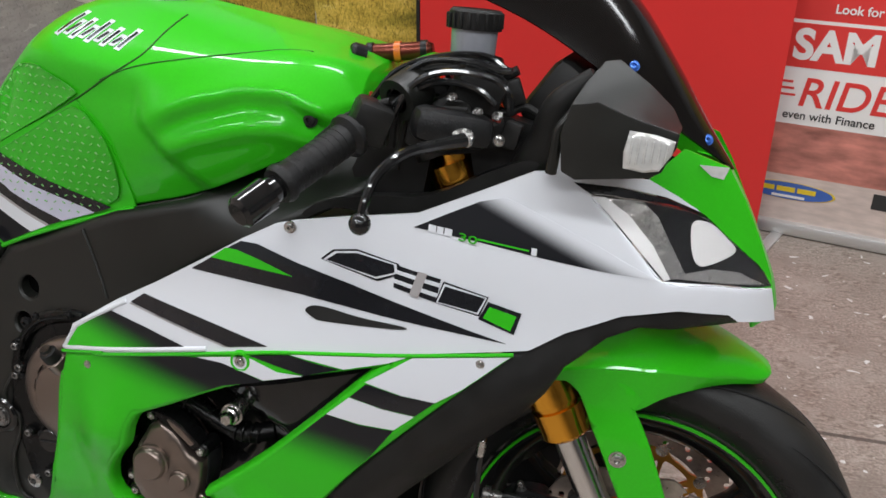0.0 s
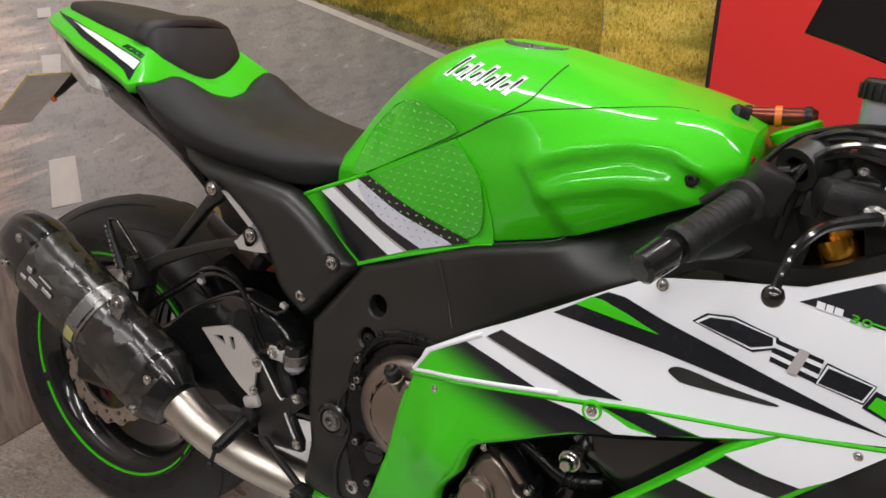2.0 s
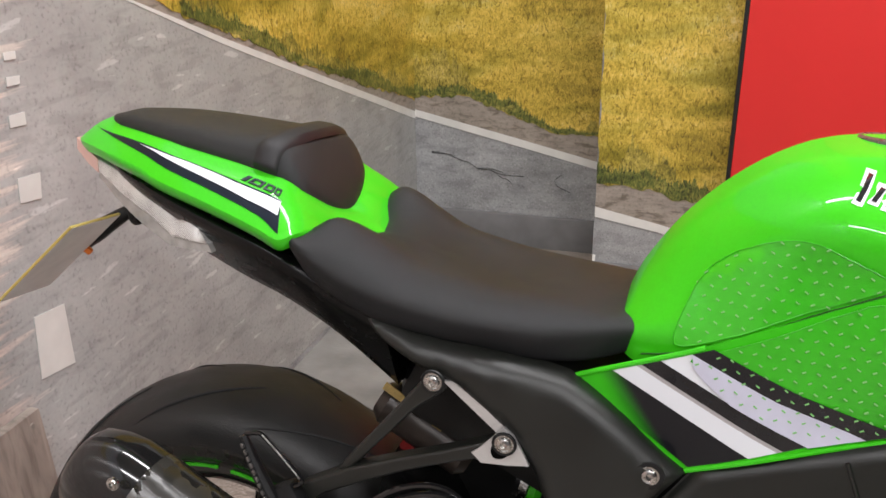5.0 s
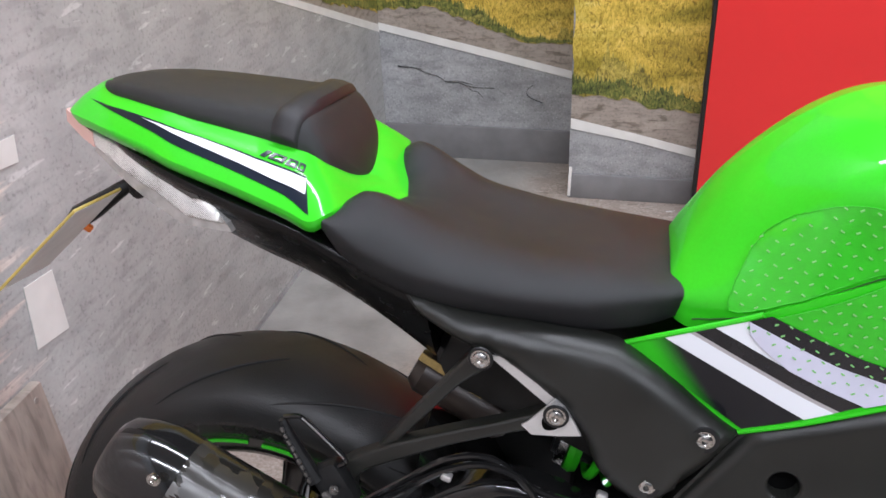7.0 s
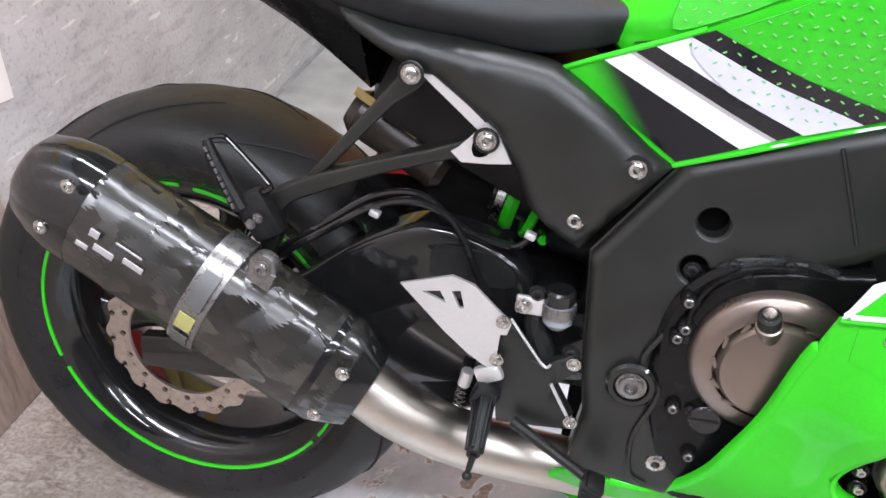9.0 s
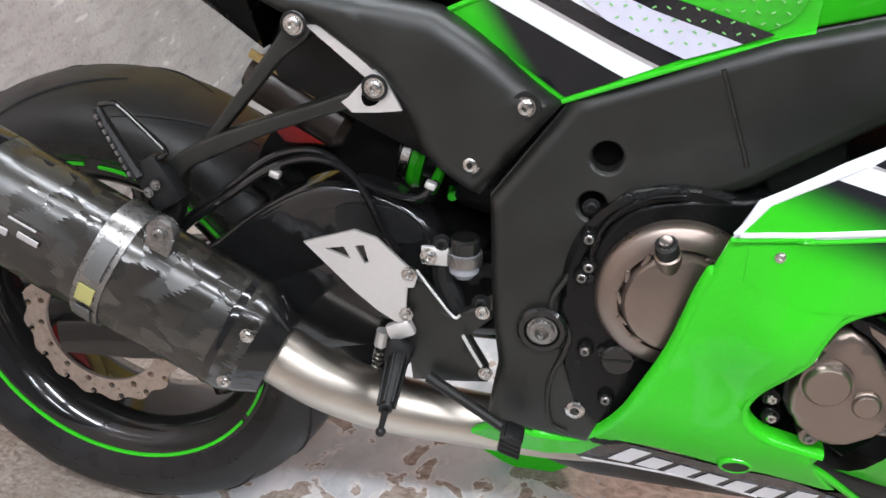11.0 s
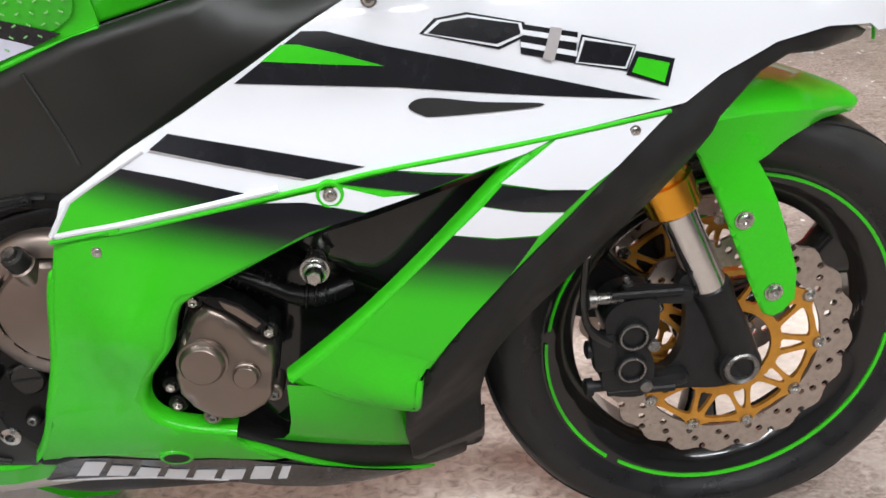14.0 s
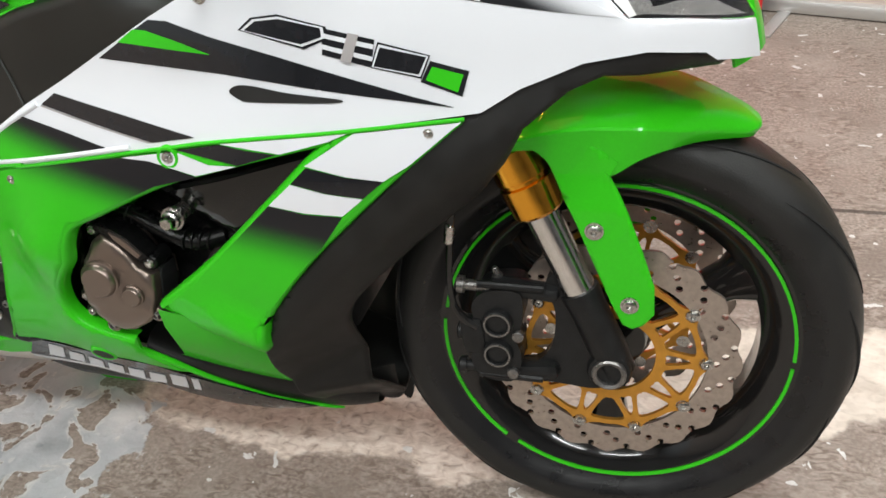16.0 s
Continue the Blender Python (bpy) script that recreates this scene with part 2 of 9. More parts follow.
# half width of the fairing by height, and how it narrows along the bike
FAIR_H = [(0.10, 0.03), (0.13, 0.072), (0.16, 0.110), (0.20, 0.138), (0.24, 0.158), (0.27, 0.175), (0.30, 0.200), (0.36, 0.233), (0.45, 0.250), (0.58, 0.261), (0.62, 0.258), (0.68, 0.240), (0.74, 0.231), (0.80, 0.208), (0.86, 0.190), (0.95, 0.14)]
FAIR_W = [(0.45, 0.93), (0.55, 0.91), (0.62, 0.875), (0.70, 0.89), (0.78, 0.97), (0.9, 1.0), (1.05, 1.0), (1.16, 0.98), (1.28, 0.905), (1.36, 0.84), (1.44, 0.72), (1.50, 0.62), (1.54, 0.53), (1.57, 0.38), (1.59, 0.22), (1.60, 0.06)]


def fair(x, z):
    def mean(table, v, w):
        return sum(lerp_table(table, v + w * k / 3) for k in range(-3, 4)) / 7
    return -mean(FAIR_H, z, 0.03) * mean(FAIR_W, x, 0.03)


def inner(x, z):
    """The dark duct panel: under the fairing along its rear edge, turning in towards the fork, its foot flaring out."""
    face = -0.772 + 0.797 * x - 0.796 * z
    foot = -0.116 + 1.05 * max(0.0, 0.245 - z) + 0.5 * (x - 1.12)
    k = max(0.0, min(1.0, (0.36 - z) / 0.08))
    k = k * k * (3 - 2 * k)
    return min(-0.02, max(face + (min(face, foot) - face) * k, fair(x, z) + 0.006))


def boxs(x, z):
    """The box under the duct's lip, set in from the side panel towards the fork."""
    return fair(x, z) + 0.005 + 0.17 * max(0.0, x - 0.915)


def flat(depth):
    return lambda x, z: depth


TANK_SIDE = [(0.44, 0.117), (0.50, 0.130), (0.58, 0.146), (0.66, 0.162), (0.75, 0.174), (0.85, 0.182)]


def tank_side(x, z):
    """The painted panel below the tank's seam."""
    return -lerp_table(TANK_SIDE, x) + 0.07 * max(0.0, 0.755 - z) - 0.05 * max(0.0, z - 0.78)


def spline(points, per=6, closed=True):
    """A Catmull-Rom line through points of two or three numbers; a point given twice in a row is a sharp corner."""
    pts = [Vector(p) for p in points]
    n, out = len(pts), []
    for i in range(n if closed else n - 1):
        a, b, c, d = (pts[(i + k) % n] if closed else pts[min(max(i + k, 0), n - 1)] for k in (-1, 0, 1, 2))
        if (c - b).length < 1e-6:
            continue
        if (b - a).length < 1e-6:
            a = b - (c - b) * 0.3
        if (d - c).length < 1e-6:
            d = c + (c - b) * 0.3
        for k in range(per):
            t = k / per
            out.append(0.5 * (2 * b + (c - a) * t + (2 * a - 5 * b + 4 * c - d) * t * t + (3 * b - a - 3 * c + d) * t ** 3))
    if not closed:
        out.append(pts[-1])
    return out


def on_line(pts, s):
    """A point along a smooth line, s counted in given points."""
    i = max(0, min(int(s), len(pts) - 2))
    u = s - i
    a, b, c, d = (Vector(pts[min(max(i + k, 0), len(pts) - 1)]) for k in (-1, 0, 1, 2))
    return 0.5 * (2 * b + (c - a) * u + (2 * a - 5 * b + 4 * c - d) * u * u + (3 * b - a - 3 * c + d) * u ** 3)


def poly(points, step=0.02):
    """A straight-edged outline, cut into short pieces."""
    pts, out = [Vector(p) for p in points], []
    for a, b in zip(pts, pts[1:] + pts[:1]):
        n = max(1, int((b - a).length / step))
        out += [a.lerp(b, k / n) for k in range(n)]
    return out


def inside(p, ring):
    hit = False
    for a, b in zip(ring, ring[1:] + ring[:1]):
        if (a.y > p.y) != (b.y > p.y) and p.x < (b.x - a.x) * (p.y - a.y) / (b.y - a.y) + a.x:
            hit = not hit
    return hit


ROLL_SLOPE = {}


def nearest(p, rings):
    """Distance from p to the nearest of the closed lines, and the way from it."""
    best, way = 1e9, Vector((0, 0))
    for ring_pts in rings:
        for a, b in zip(ring_pts, ring_pts[1:] + ring_pts[:1]):
            ab = b - a
            u = max(0.0, min(1.0, (p - a).dot(ab) / (ab.length_squared or 1e-12)))
            v = p - (a + ab * u)
            if v.length_squared < best:
                best, way = v.length_squared, v
    return math.sqrt(best), way


def shell(outline, depth, thick=0.003, holes=(), step=0.02, lift=0.0, roll=0.0):
    """A thin curved panel: its outline and holes are (x, z), depth(x, z) gives y, lift stands it proud towards the rider's right."""
    from mathutils.geometry import delaunay_2d_cdt
    rings = [[Vector(p) for p in outline]] + [[Vector(p) for p in h] for h in holes]
    pts, edges = [], []
    for ring in rings:
        k = len(pts)
        pts += ring
        edges += [(k + i, k + (i + 1) % len(ring)) for i in range(len(ring))]
    lo_x, hi_x = min(p.x for p in rings[0]), max(p.x for p in rings[0])
    lo_z, hi_z = min(p.y for p in rings[0]), max(p.y for p in rings[0])
    border = list(pts)
    if roll:
        for k, ring_pts in enumerate(rings):
            area = sum(a.x * b.y - b.x * a.y for a, b in zip(ring_pts, ring_pts[1:] + ring_pts[:1]))
            turn = (1 if area > 0 else -1) * (1 if k == 0 else -1)
            for i, p in enumerate(ring_pts):
                way = (ring_pts[(i + 1) % len(ring_pts)] - ring_pts[i - 1])
                if way.length < 1e-7:
                    continue
                n = Vector((-way.y, way.x)).normalized() * turn
                soft = roll if k == 0 else roll * 0.25
                for s in (0.12, 0.35, 0.65, 1.0):
                    q = p + n * soft * s
                    if inside(q, rings[0]) and not any(inside(q, h) for h in rings[1:]) and nearest(q, rings)[0] > soft * s * 0.85:
                        pts.append(q)
        border = list(pts)
    row = 0
    z = lo_z + step / 2
    while z < hi_z:
        x = lo_x + step * (0.25 if row % 2 else 0.75)
        while x < hi_x:
            p = Vector((x, z))
            if inside(p, rings[0]) and not any(inside(p, h) for h in rings[1:]) and all((p - q).length_squared > (step * 0.4) ** 2 for q in border):
                pts.append(p)
            x += step
        z, row = z + step * 0.87, row + 1
    vs, _, fs, *_ = delaunay_2d_cdt(pts, edges, [], 1, 1e-6)
    bm = bmesh.new()
    keep = []
    for f in fs:
        c = sum((vs[i] for i in f), Vector((0, 0))) / len(f)
        if inside(c, rings[0]) and not any(inside(c, h) for h in rings[1:]):
            keep.append(f)
    ROLL_SLOPE.clear()
    front, back = [], []
    for v in vs:
        y, sink = depth(v.x, v.y) - lift, 0.0
        if roll:
            for group, soft in ((rings[:1], roll), (rings[1:], roll * 0.25)):
                d, way = nearest(v, group)
                if d < soft:
                    q = 1 - d / soft
                    sink = max(sink, soft * (1 - math.sqrt(max(0.0, 1 - q * q))))
                    if d > 1e-6:
                        ROLL_SLOPE[(round(v.x, 5), round(v.y, 5))] = way / d * -min(3.0, q / math.sqrt(max(1e-3, 1 - q * q)))
        front.append(bm.verts.new((v.x, y + sink, v.y)))
        back.append(bm.verts.new((v.x, y + thick + sink, v.y)))
    count = collections.Counter()
    for f in keep:
        for a, b in zip(f, f[1:] + f[:1]):
            count[(a, b)] += 1
    for f in keep:
        try:
            bm.faces.new([front[i] for i in f])
            bm.faces.new([back[i] for i in reversed(f)])
        except ValueError:
            continue
        for a, b in zip(f, f[1:] + f[:1]):
            if (b, a) not in count:
                bm.faces.new((front[b], front[a], back[a], back[b]))
    loose = [v for v in bm.verts if not v.link_faces]
    bmesh.ops.delete(bm, geom=loose, context="VERTS")
    bmesh.ops.recalc_face_normals(bm, faces=bm.faces)
    return bm


def loft(sections, caps=True, closed=True, bm=None):
    """A skin over rings of the same number of points."""
    bm = bm or bmesh.new()
    rings = [[bm.verts.new(p) for p in ring] for ring in sections]
    n = len(rings[0])
    for a, b in zip(rings, rings[1:]):
        for i in range(n if closed else n - 1):
            j = (i + 1) % n
            bm.faces.new((a[i], a[j], b[j], b[i]))
    if caps and closed:
        bm.faces.new(rings[0][::-1])
        bm.faces.new(rings[-1])
    bmesh.ops.recalc_face_normals(bm, faces=bm.faces)
    return bm


def tube(points, radius, sides=12, bm=None, per=6, smooth=True, caps=True, ry=1.0):
    """A round bar along a line; radius may be a list, one for each given point."""
    path = spline(points, per, False) if smooth else [Vector(p) for p in points]
    radii = radius if isinstance(radius, (list, tuple)) else [radius] * len(points)
    rings, side = [], None
    for i, p in enumerate(path):
        way = (path[min(i + 1, len(path) - 1)] - path[max(i - 1, 0)]).normalized()
        if side is None:
            side = way.orthogonal().normalized()
        side = (side - way * side.dot(way)).normalized()
        up = way.cross(side)
        u = i / (len(path) - 1) * (len(radii) - 1)
        k = min(int(u), len(radii) - 2)
        r = radii[k] + (radii[k + 1] - radii[k]) * (u - k)
        rings.append([p + r * (math.cos(a) * side + ry * math.sin(a) * up) for a in (math.tau * j / sides for j in range(sides))])
    return loft(rings, caps, True, bm)


def lathe(profile, centre, axis=(0, -1, 0), sides=64, bm=None, closed=False):
    """A turned body: profile of (along the axis, radius)."""
    ax = Vector(axis).normalized()
    u = ax.orthogonal().normalized() if abs(ax.y) < 0.9 else (Vector((0, 0, 1)) - ax * ax.z).normalized()
    w = ax.cross(u)
    bm = bm or bmesh.new()
    rings = []
    for j in range(sides):
        a = math.tau * j / sides
        rings.append([bm.verts.new(Vector(centre) + ax * d + r * (math.cos(a) * u + math.sin(a) * w)) for d, r in profile])
    n = len(profile)
    for j in range(sides):
        a, b = rings[j], rings[(j + 1) % sides]
        for i in range(n if closed else n - 1):
            k = (i + 1) % n
            bm.faces.new((a[i], b[i], b[k], a[k]))
    bmesh.ops.remove_doubles(bm, verts=bm.verts, dist=1e-6)
    bmesh.ops.recalc_face_normals(bm, faces=bm.faces)
    return bm


def block(size, at=(0, 0, 0), turn=(0, 0, 0), bevel=0.004, bm=None, segments=2):
    """A box with rounded edges."""
    own = bmesh.new()
    bmesh.ops.create_cube(own, size=1)
    for v in own.verts:
        v.co = Vector(v.co) * Vector(size)
    if bevel:
        bmesh.ops.bevel(own, geom=own.edges[:], offset=min(bevel, min(size) * 0.45), segments=segments, affect="EDGES", profile=0.5)
    own.transform(pose(*at, *turn))
    if bm is None:
        return own
    return joined(bm, own)


def joined(bm, other):
    spare = bpy.data.meshes.new("spare")
    other.to_mesh(spare)
    bm.from_mesh(spare)
    bpy.data.meshes.remove(spare)
    other.free()
    return bm


def plate(outline, y0, y1, bevel=0.002, holes=()):
    """A flat plate cut to an (x, z) outline, from y0 to y1."""
    return shell(outline, lambda x, z: min(y0, y1), abs(y1 - y0), holes, step=0.06)


def true_normals(data, surf):
    """Shades a panel's outer face with the exact slope of the surface it lies on."""
    h, out, cache = 0.018, [], {}
    for p in data.polygons:
        for i in p.loop_indices:
            if p.normal.y < -0.2 and surf:
                k = data.loops[i].vertex_index
                if k not in cache:
                    x, _, z = data.vertices[k].co
                    bend = ROLL_SLOPE.get((round(x, 5), round(z, 5)), (0.0, 0.0))
                    cache[k] = Vector(((surf(x + h, z) - surf(x - h, z)) / (2 * h) + bend[0], -1.0, (surf(x, z + h) - surf(x, z - h)) / (2 * h) + bend[1])).normalized()
                out.append(cache[k])
            else:
                out.append(p.normal.copy())
    data.normals_split_custom_set(out)


def part(name, bm, mat, parent, label="", smooth=35, surf=None):
    """Links a bmesh as one mesh object under a thing or a part."""
    data = bpy.data.meshes.new(name)
    bm.to_mesh(data)
    bm.free()
    data.materials.append(mat)
    for p in data.polygons:
        p.use_smooth = smooth > 0
    if smooth:
        data.set_sharp_from_angle(angle=radians(smooth))
    if surf:
        true_normals(data, surf)
    ob = new(name, data)
    if parent:
        ob.parent = parent
    if label:
        ob["label"] = label
    return ob


def pair(name, bm, mat, parent, label="", smooth=35, surf=None):
    """A part and its twin across the bike's middle plane; returns the one on the rider's right."""
    other = bm.copy()
    for v in other.verts:
        v.co.y = -v.co.y
    bmesh.ops.reverse_faces(other, faces=other.faces[:])
    part(name, other, mat, parent, label, smooth)
    return part(name, bm, mat, parent, label, smooth, surf)


def thing(name, label, category, m=Matrix.Identity(4), group="", kind=""):
    ob = new(name)
    ob.matrix_world = m
    return tagged(ob, label, category, group, kind)


def screw(parent, at, r=0.007, axis=(0, -1, 0), mat=None, name="bolt", sink=0.002):
    """A round-headed socket bolt."""
    bm = lathe([(-sink, 0), (-sink, r * 1.25), (0.001, r * 1.25), (0.001, r), (r * 0.45, r * 0.9), (r * 0.62, r * 0.6), (r * 0.62, r * 0.42), (r * 0.2, r * 0.38), (r * 0.2, 0)], at, axis, 16)
    return part(name, bm, mat or bolt_metal, parent)


# ---- the room ----
def wall_box(name, a, b, z0, z1, thick, mat):
    """An upright wall whose inner face runs from a to b in plan; its thickness lies to the left of that way."""
    a, b = Vector(a), Vector(b)
    n = Vector((-(b - a).y, (b - a).x)).normalized() * thick
    bm = bmesh.new()
    low = [bm.verts.new((*p, z0)) for p in (a, b, b + n, a + n)]
    top = [bm.verts.new((*p, z1)) for p in (a, b, b + n, a + n)]
    bm.faces.new(low[::-1]), bm.faces.new(top)
    for i in range(4):
        j = (i + 1) % 4
        bm.faces.new((low[i], low[j], top[j], top[i]))
    ob = part(name, bm, mat, None, smooth=0)
    return tagged(ob, kind="structure")


def floor_material():
    """Bare brownish concrete with a slab joint, a strip of cream screed across it and old flaking pale paint."""
    m = material("worn_concrete", (0.2, 0.18, 0.16), 0.55)
    nt = m.node_tree
    b = nt.nodes["Principled BSDF"]
    at = nt.nodes["Texture Coordinate"].outputs["Object"]

    def noise_at(scale, detail, distort=0.0, stretch=None):
        src = at
        if stretch:
            mp = nt.nodes.new("ShaderNodeMapping")
            mp.inputs["Scale"].default_value = stretch
            nt.links.new(at, mp.inputs[0])
            src = mp.outputs[0]
        n = nt.nodes.new("ShaderNodeTexNoise")
        n.inputs["Scale"].default_value, n.inputs["Detail"].default_value, n.inputs["Distortion"].default_value = scale, detail, distort
        nt.links.new(src, n.inputs["Vector"])
        return n.outputs["Fac"]

    def ramp(src, stops):
        r = nt.nodes.new("ShaderNodeValToRGB")
        while len(r.color_ramp.elements) < len(stops):
            r.color_ramp.elements.new(0.5)
        for e, (p, c) in zip(r.color_ramp.elements, stops):
            e.position, e.color = p, (*(c if isinstance(c, tuple) else (c, c, c)), 1)
        nt.links.new(src, r.inputs[0])
        return r.outputs[0]

    def mix(fac, a, c):
        x = nt.nodes.new("ShaderNodeMix")
        x.data_type = "RGBA"
        nt.links.new(fac, x.inputs[0])
        nt.links.new(a, x.inputs[6])
        nt.links.new(c, x.inputs[7])
        return x.outputs[2]

    def calc(op, *args):
        x = nt.nodes.new("ShaderNodeMath")
        x.operation = op
        for k, v in enumerate(args):
            if isinstance(v, (int, float)):
                x.inputs[k].default_value = v
            else:
                nt.links.new(v, x.inputs[k])
        return x.outputs[0]

    def step(src, low, high, a=0.0, c=1.0):
        n = nt.nodes.new("ShaderNodeMapRange")
        n.interpolation_type = "SMOOTHSTEP"
        n.inputs[1].default_value, n.inputs[2].default_value, n.inputs[3].default_value, n.inputs[4].default_value = low, high, a, c
        nt.links.new(src, n.inputs[0])
        return n.outputs[0]

    axes = nt.nodes.new("ShaderNodeSeparateXYZ")
    nt.links.new(at, axes.inputs[0])
    X, Y = axes.outputs["X"], axes.outputs["Y"]
    wild = calc("ADD", calc("MULTIPLY", calc("SUBTRACT", noise_at(6, 10, 0.6), 0.5), 0.26), calc("MULTIPLY", calc("SUBTRACT", noise_at(34, 6), 0.5), 0.09))
    # bare concrete
    screed = ramp(noise_at(5, 12), [(0.3, (0.19, 0.155, 0.130)), (0.5, (0.29, 0.243, 0.208)), (0.7, (0.39, 0.34, 0.30))])
    grit = ramp(noise_at(150, 5), [(0.34, (0.13, 0.10, 0.082)), (0.5, (0.305, 0.252, 0.213)), (0.66, (0.52, 0.46, 0.405))])
    wisp = ramp(noise_at(42, 4, 1.2, (1, 2.2, 1)), [(0.36, (0.12, 0.088, 0.068)), (0.52, (0.32, 0.268, 0.228)), (0.64, (0.46, 0.40, 0.355))])
    base = mix(ramp(noise_at(9, 6), [(0.38, 0.15), (0.62, 0.65)]), screed, grit)
    base = mix(step(noise_at(14, 5), 0.42, 0.60, 0.1, 0.6), base, wisp)
    # cream strip
    nx = calc("MULTIPLY", calc("SUBTRACT", X, 0.5), 0.4)
    low = calc("SUBTRACT", ramp(nx, [(0.04, 0.23), (0.14, 0.20), (0.22, 0.20), (0.28, 0.17), (0.33, 0.20), (0.52, 0.39), (1.0, 0.65)]), 0.2)
    top = ramp(nx, [(0.04, 0.30), (0.28, 0.37), (0.49, 0.42), (0.59, 0.46), (1.0, 0.62)])
    d = calc("MINIMUM", calc("MINIMUM", calc("SUBTRACT", Y, low), calc("SUBTRACT", top, Y)), calc("SUBTRACT", X, 0.60))
    strip = step(calc("MULTIPLY_ADD", wild, 0.55, d), -0.006, 0.014)
    cream = ramp(noise_at(46, 5, 0.9, (1, 1.6, 1)), [(0.30, (0.28, 0.215, 0.175)), (0.41, (0.55, 0.465, 0.395)), (0.55, (0.73, 0.645, 0.565)), (0.70, (0.84, 0.775, 0.70))])
    smooth_cream = ramp(noise_at(16, 9), [(0.35, (0.55, 0.485, 0.415)), (0.62, (0.80, 0.73, 0.64))])
    base = mix(strip, base, mix(step(X, 1.25, 1.65, 0.15, 0.75), cream, smooth_cream))
    # paint, flaked off in islands
    p = calc("ADD", calc("MINIMUM", calc("SUBTRACT", 0.66, X), calc("SUBTRACT", X, 0.03)), wild)
    p = calc("MINIMUM", p, calc("ADD", calc("SUBTRACT", 0.75, calc("ABSOLUTE", Y)), wild))
    isle = calc("SUBTRACT", noise_at(15, 12, 0.7), step(X, 0.35, 0.72, 0.0, -0.055))
    kept = calc("MINIMUM", step(p, -0.004, 0.006), step(isle, 0.592, 0.578))
    rim = calc("MULTIPLY", step(isle, 0.535, 0.580), 0.8)
    paint = ramp(noise_at(9, 9, 0.5), [(0.30, (0.33, 0.35, 0.365)), (0.48, (0.47, 0.495, 0.515)), (0.60, (0.56, 0.575, 0.59)), (0.72, (0.66, 0.66, 0.66))])
    white_rim = ramp(noise_at(60, 4), [(0.3, (0.58, 0.57, 0.55)), (0.7, (0.78, 0.77, 0.75))])
    base = mix(kept, base, mix(rim, paint, white_rim))
    chips = calc("MULTIPLY", step(noise_at(24, 3, 0.4), 0.675, 0.69), step(X, 0.2, 0.7))
    base = mix(chips, base, white_rim)
    # a smoother grey slab in the corner by the printed wall
    grey = ramp(noise_at(7, 10), [(0.30, (0.19, 0.183, 0.170)), (0.55, (0.265, 0.256, 0.238)), (0.75, (0.33, 0.318, 0.297))])
    base = mix(calc("MULTIPLY", step(calc("ADD", X, wild), 0.25, -0.05), step(calc("ADD", Y, wild), 0.72, 0.98)), base, grey)
    # joint between two slabs
    gap = calc("MULTIPLY", step(calc("ABSOLUTE", calc("ADD", calc("SUBTRACT", Y, 0.785), calc("MULTIPLY", wild, 0.03))), 0.004, 0.008, 0.75, 0.0), step(X, 0.9, 1.2))
    dark = nt.nodes.new("ShaderNodeRGB")
    dark.outputs[0].default_value = (0.035, 0.028, 0.024, 1)
    base = mix(gap, base, dark.outputs[0])
    nt.links.new(base, b.inputs["Base Color"])
    rough = mix(kept, ramp(noise_at(6, 6), [(0.35, 0.50), (0.65, 0.75)]), ramp(noise_at(11, 6), [(0.35, 0.16), (0.65, 0.42)]))
    nt.links.new(rough, b.inputs["Roughness"])
    relief = calc("ADD", calc("MULTIPLY", noise_at(90, 9), 0.6), calc("MULTIPLY", kept, 0.5))
    bp = nt.nodes.new("ShaderNodeBump")
    bp.inputs["Strength"].default_value, bp.inputs["Distance"].default_value = 0.7, 0.004
    nt.links.new(relief, bp.inputs["Height"])
    nt.links.new(bp.outputs[0], b.inputs["Normal"])
    return m


concrete = floor_material()
plaster = material("grey_plaster", (0.16, 0.16, 0.165), 0.8, 0, 0, 0.05, 3, 0.2, 60)
ceiling_white = material("ceiling_board", (0.42, 0.42, 0.42), 0.85, 0, 0, 0.04, 2, 0.2, 80)
def speckle(m, scale, stops, detail=2.0, distort=0.0, squash=(1, 1, 1)):
    """Breaks a print's colour up with a finer pattern that darkens parts of it."""
    nt = m.node_tree
    base = nt.nodes["Principled BSDF"].inputs["Base Color"]
    src = base.links[0].from_socket
    at = nt.nodes.new("ShaderNodeMapping")
    at.inputs["Scale"].default_value = squash
    nt.links.new(nt.nodes["Texture Coordinate"].outputs["Object"], at.inputs[0])
    n = nt.nodes.new("ShaderNodeTexNoise")
    n.inputs["Scale"].default_value, n.inputs["Detail"].default_value, n.inputs["Distortion"].default_value = scale, detail, distort
    nt.links.new(at.outputs[0], n.inputs["Vector"])
    ramp = nt.nodes.new("ShaderNodeValToRGB")
    while len(ramp.color_ramp.elements) < len(stops):
        ramp.color_ramp.elements.new(0.5)
    for e, (p, v) in zip(ramp.color_ramp.elements, stops):
        e.position, e.color = p, (*(v if isinstance(v, tuple) else (v, v, v)), 1)
    nt.links.new(n.outputs["Fac"], ramp.inputs[0])
    mix = nt.nodes.new("ShaderNodeMix")
    mix.data_type, mix.blend_type = "RGBA", "MULTIPLY"
    mix.inputs[0].default_value = 1.0
    nt.links.new(src, mix.inputs[6])
    nt.links.new(ramp.outputs[0], mix.inputs[7])
    nt.links.new(mix.outputs[2], base)
    return m


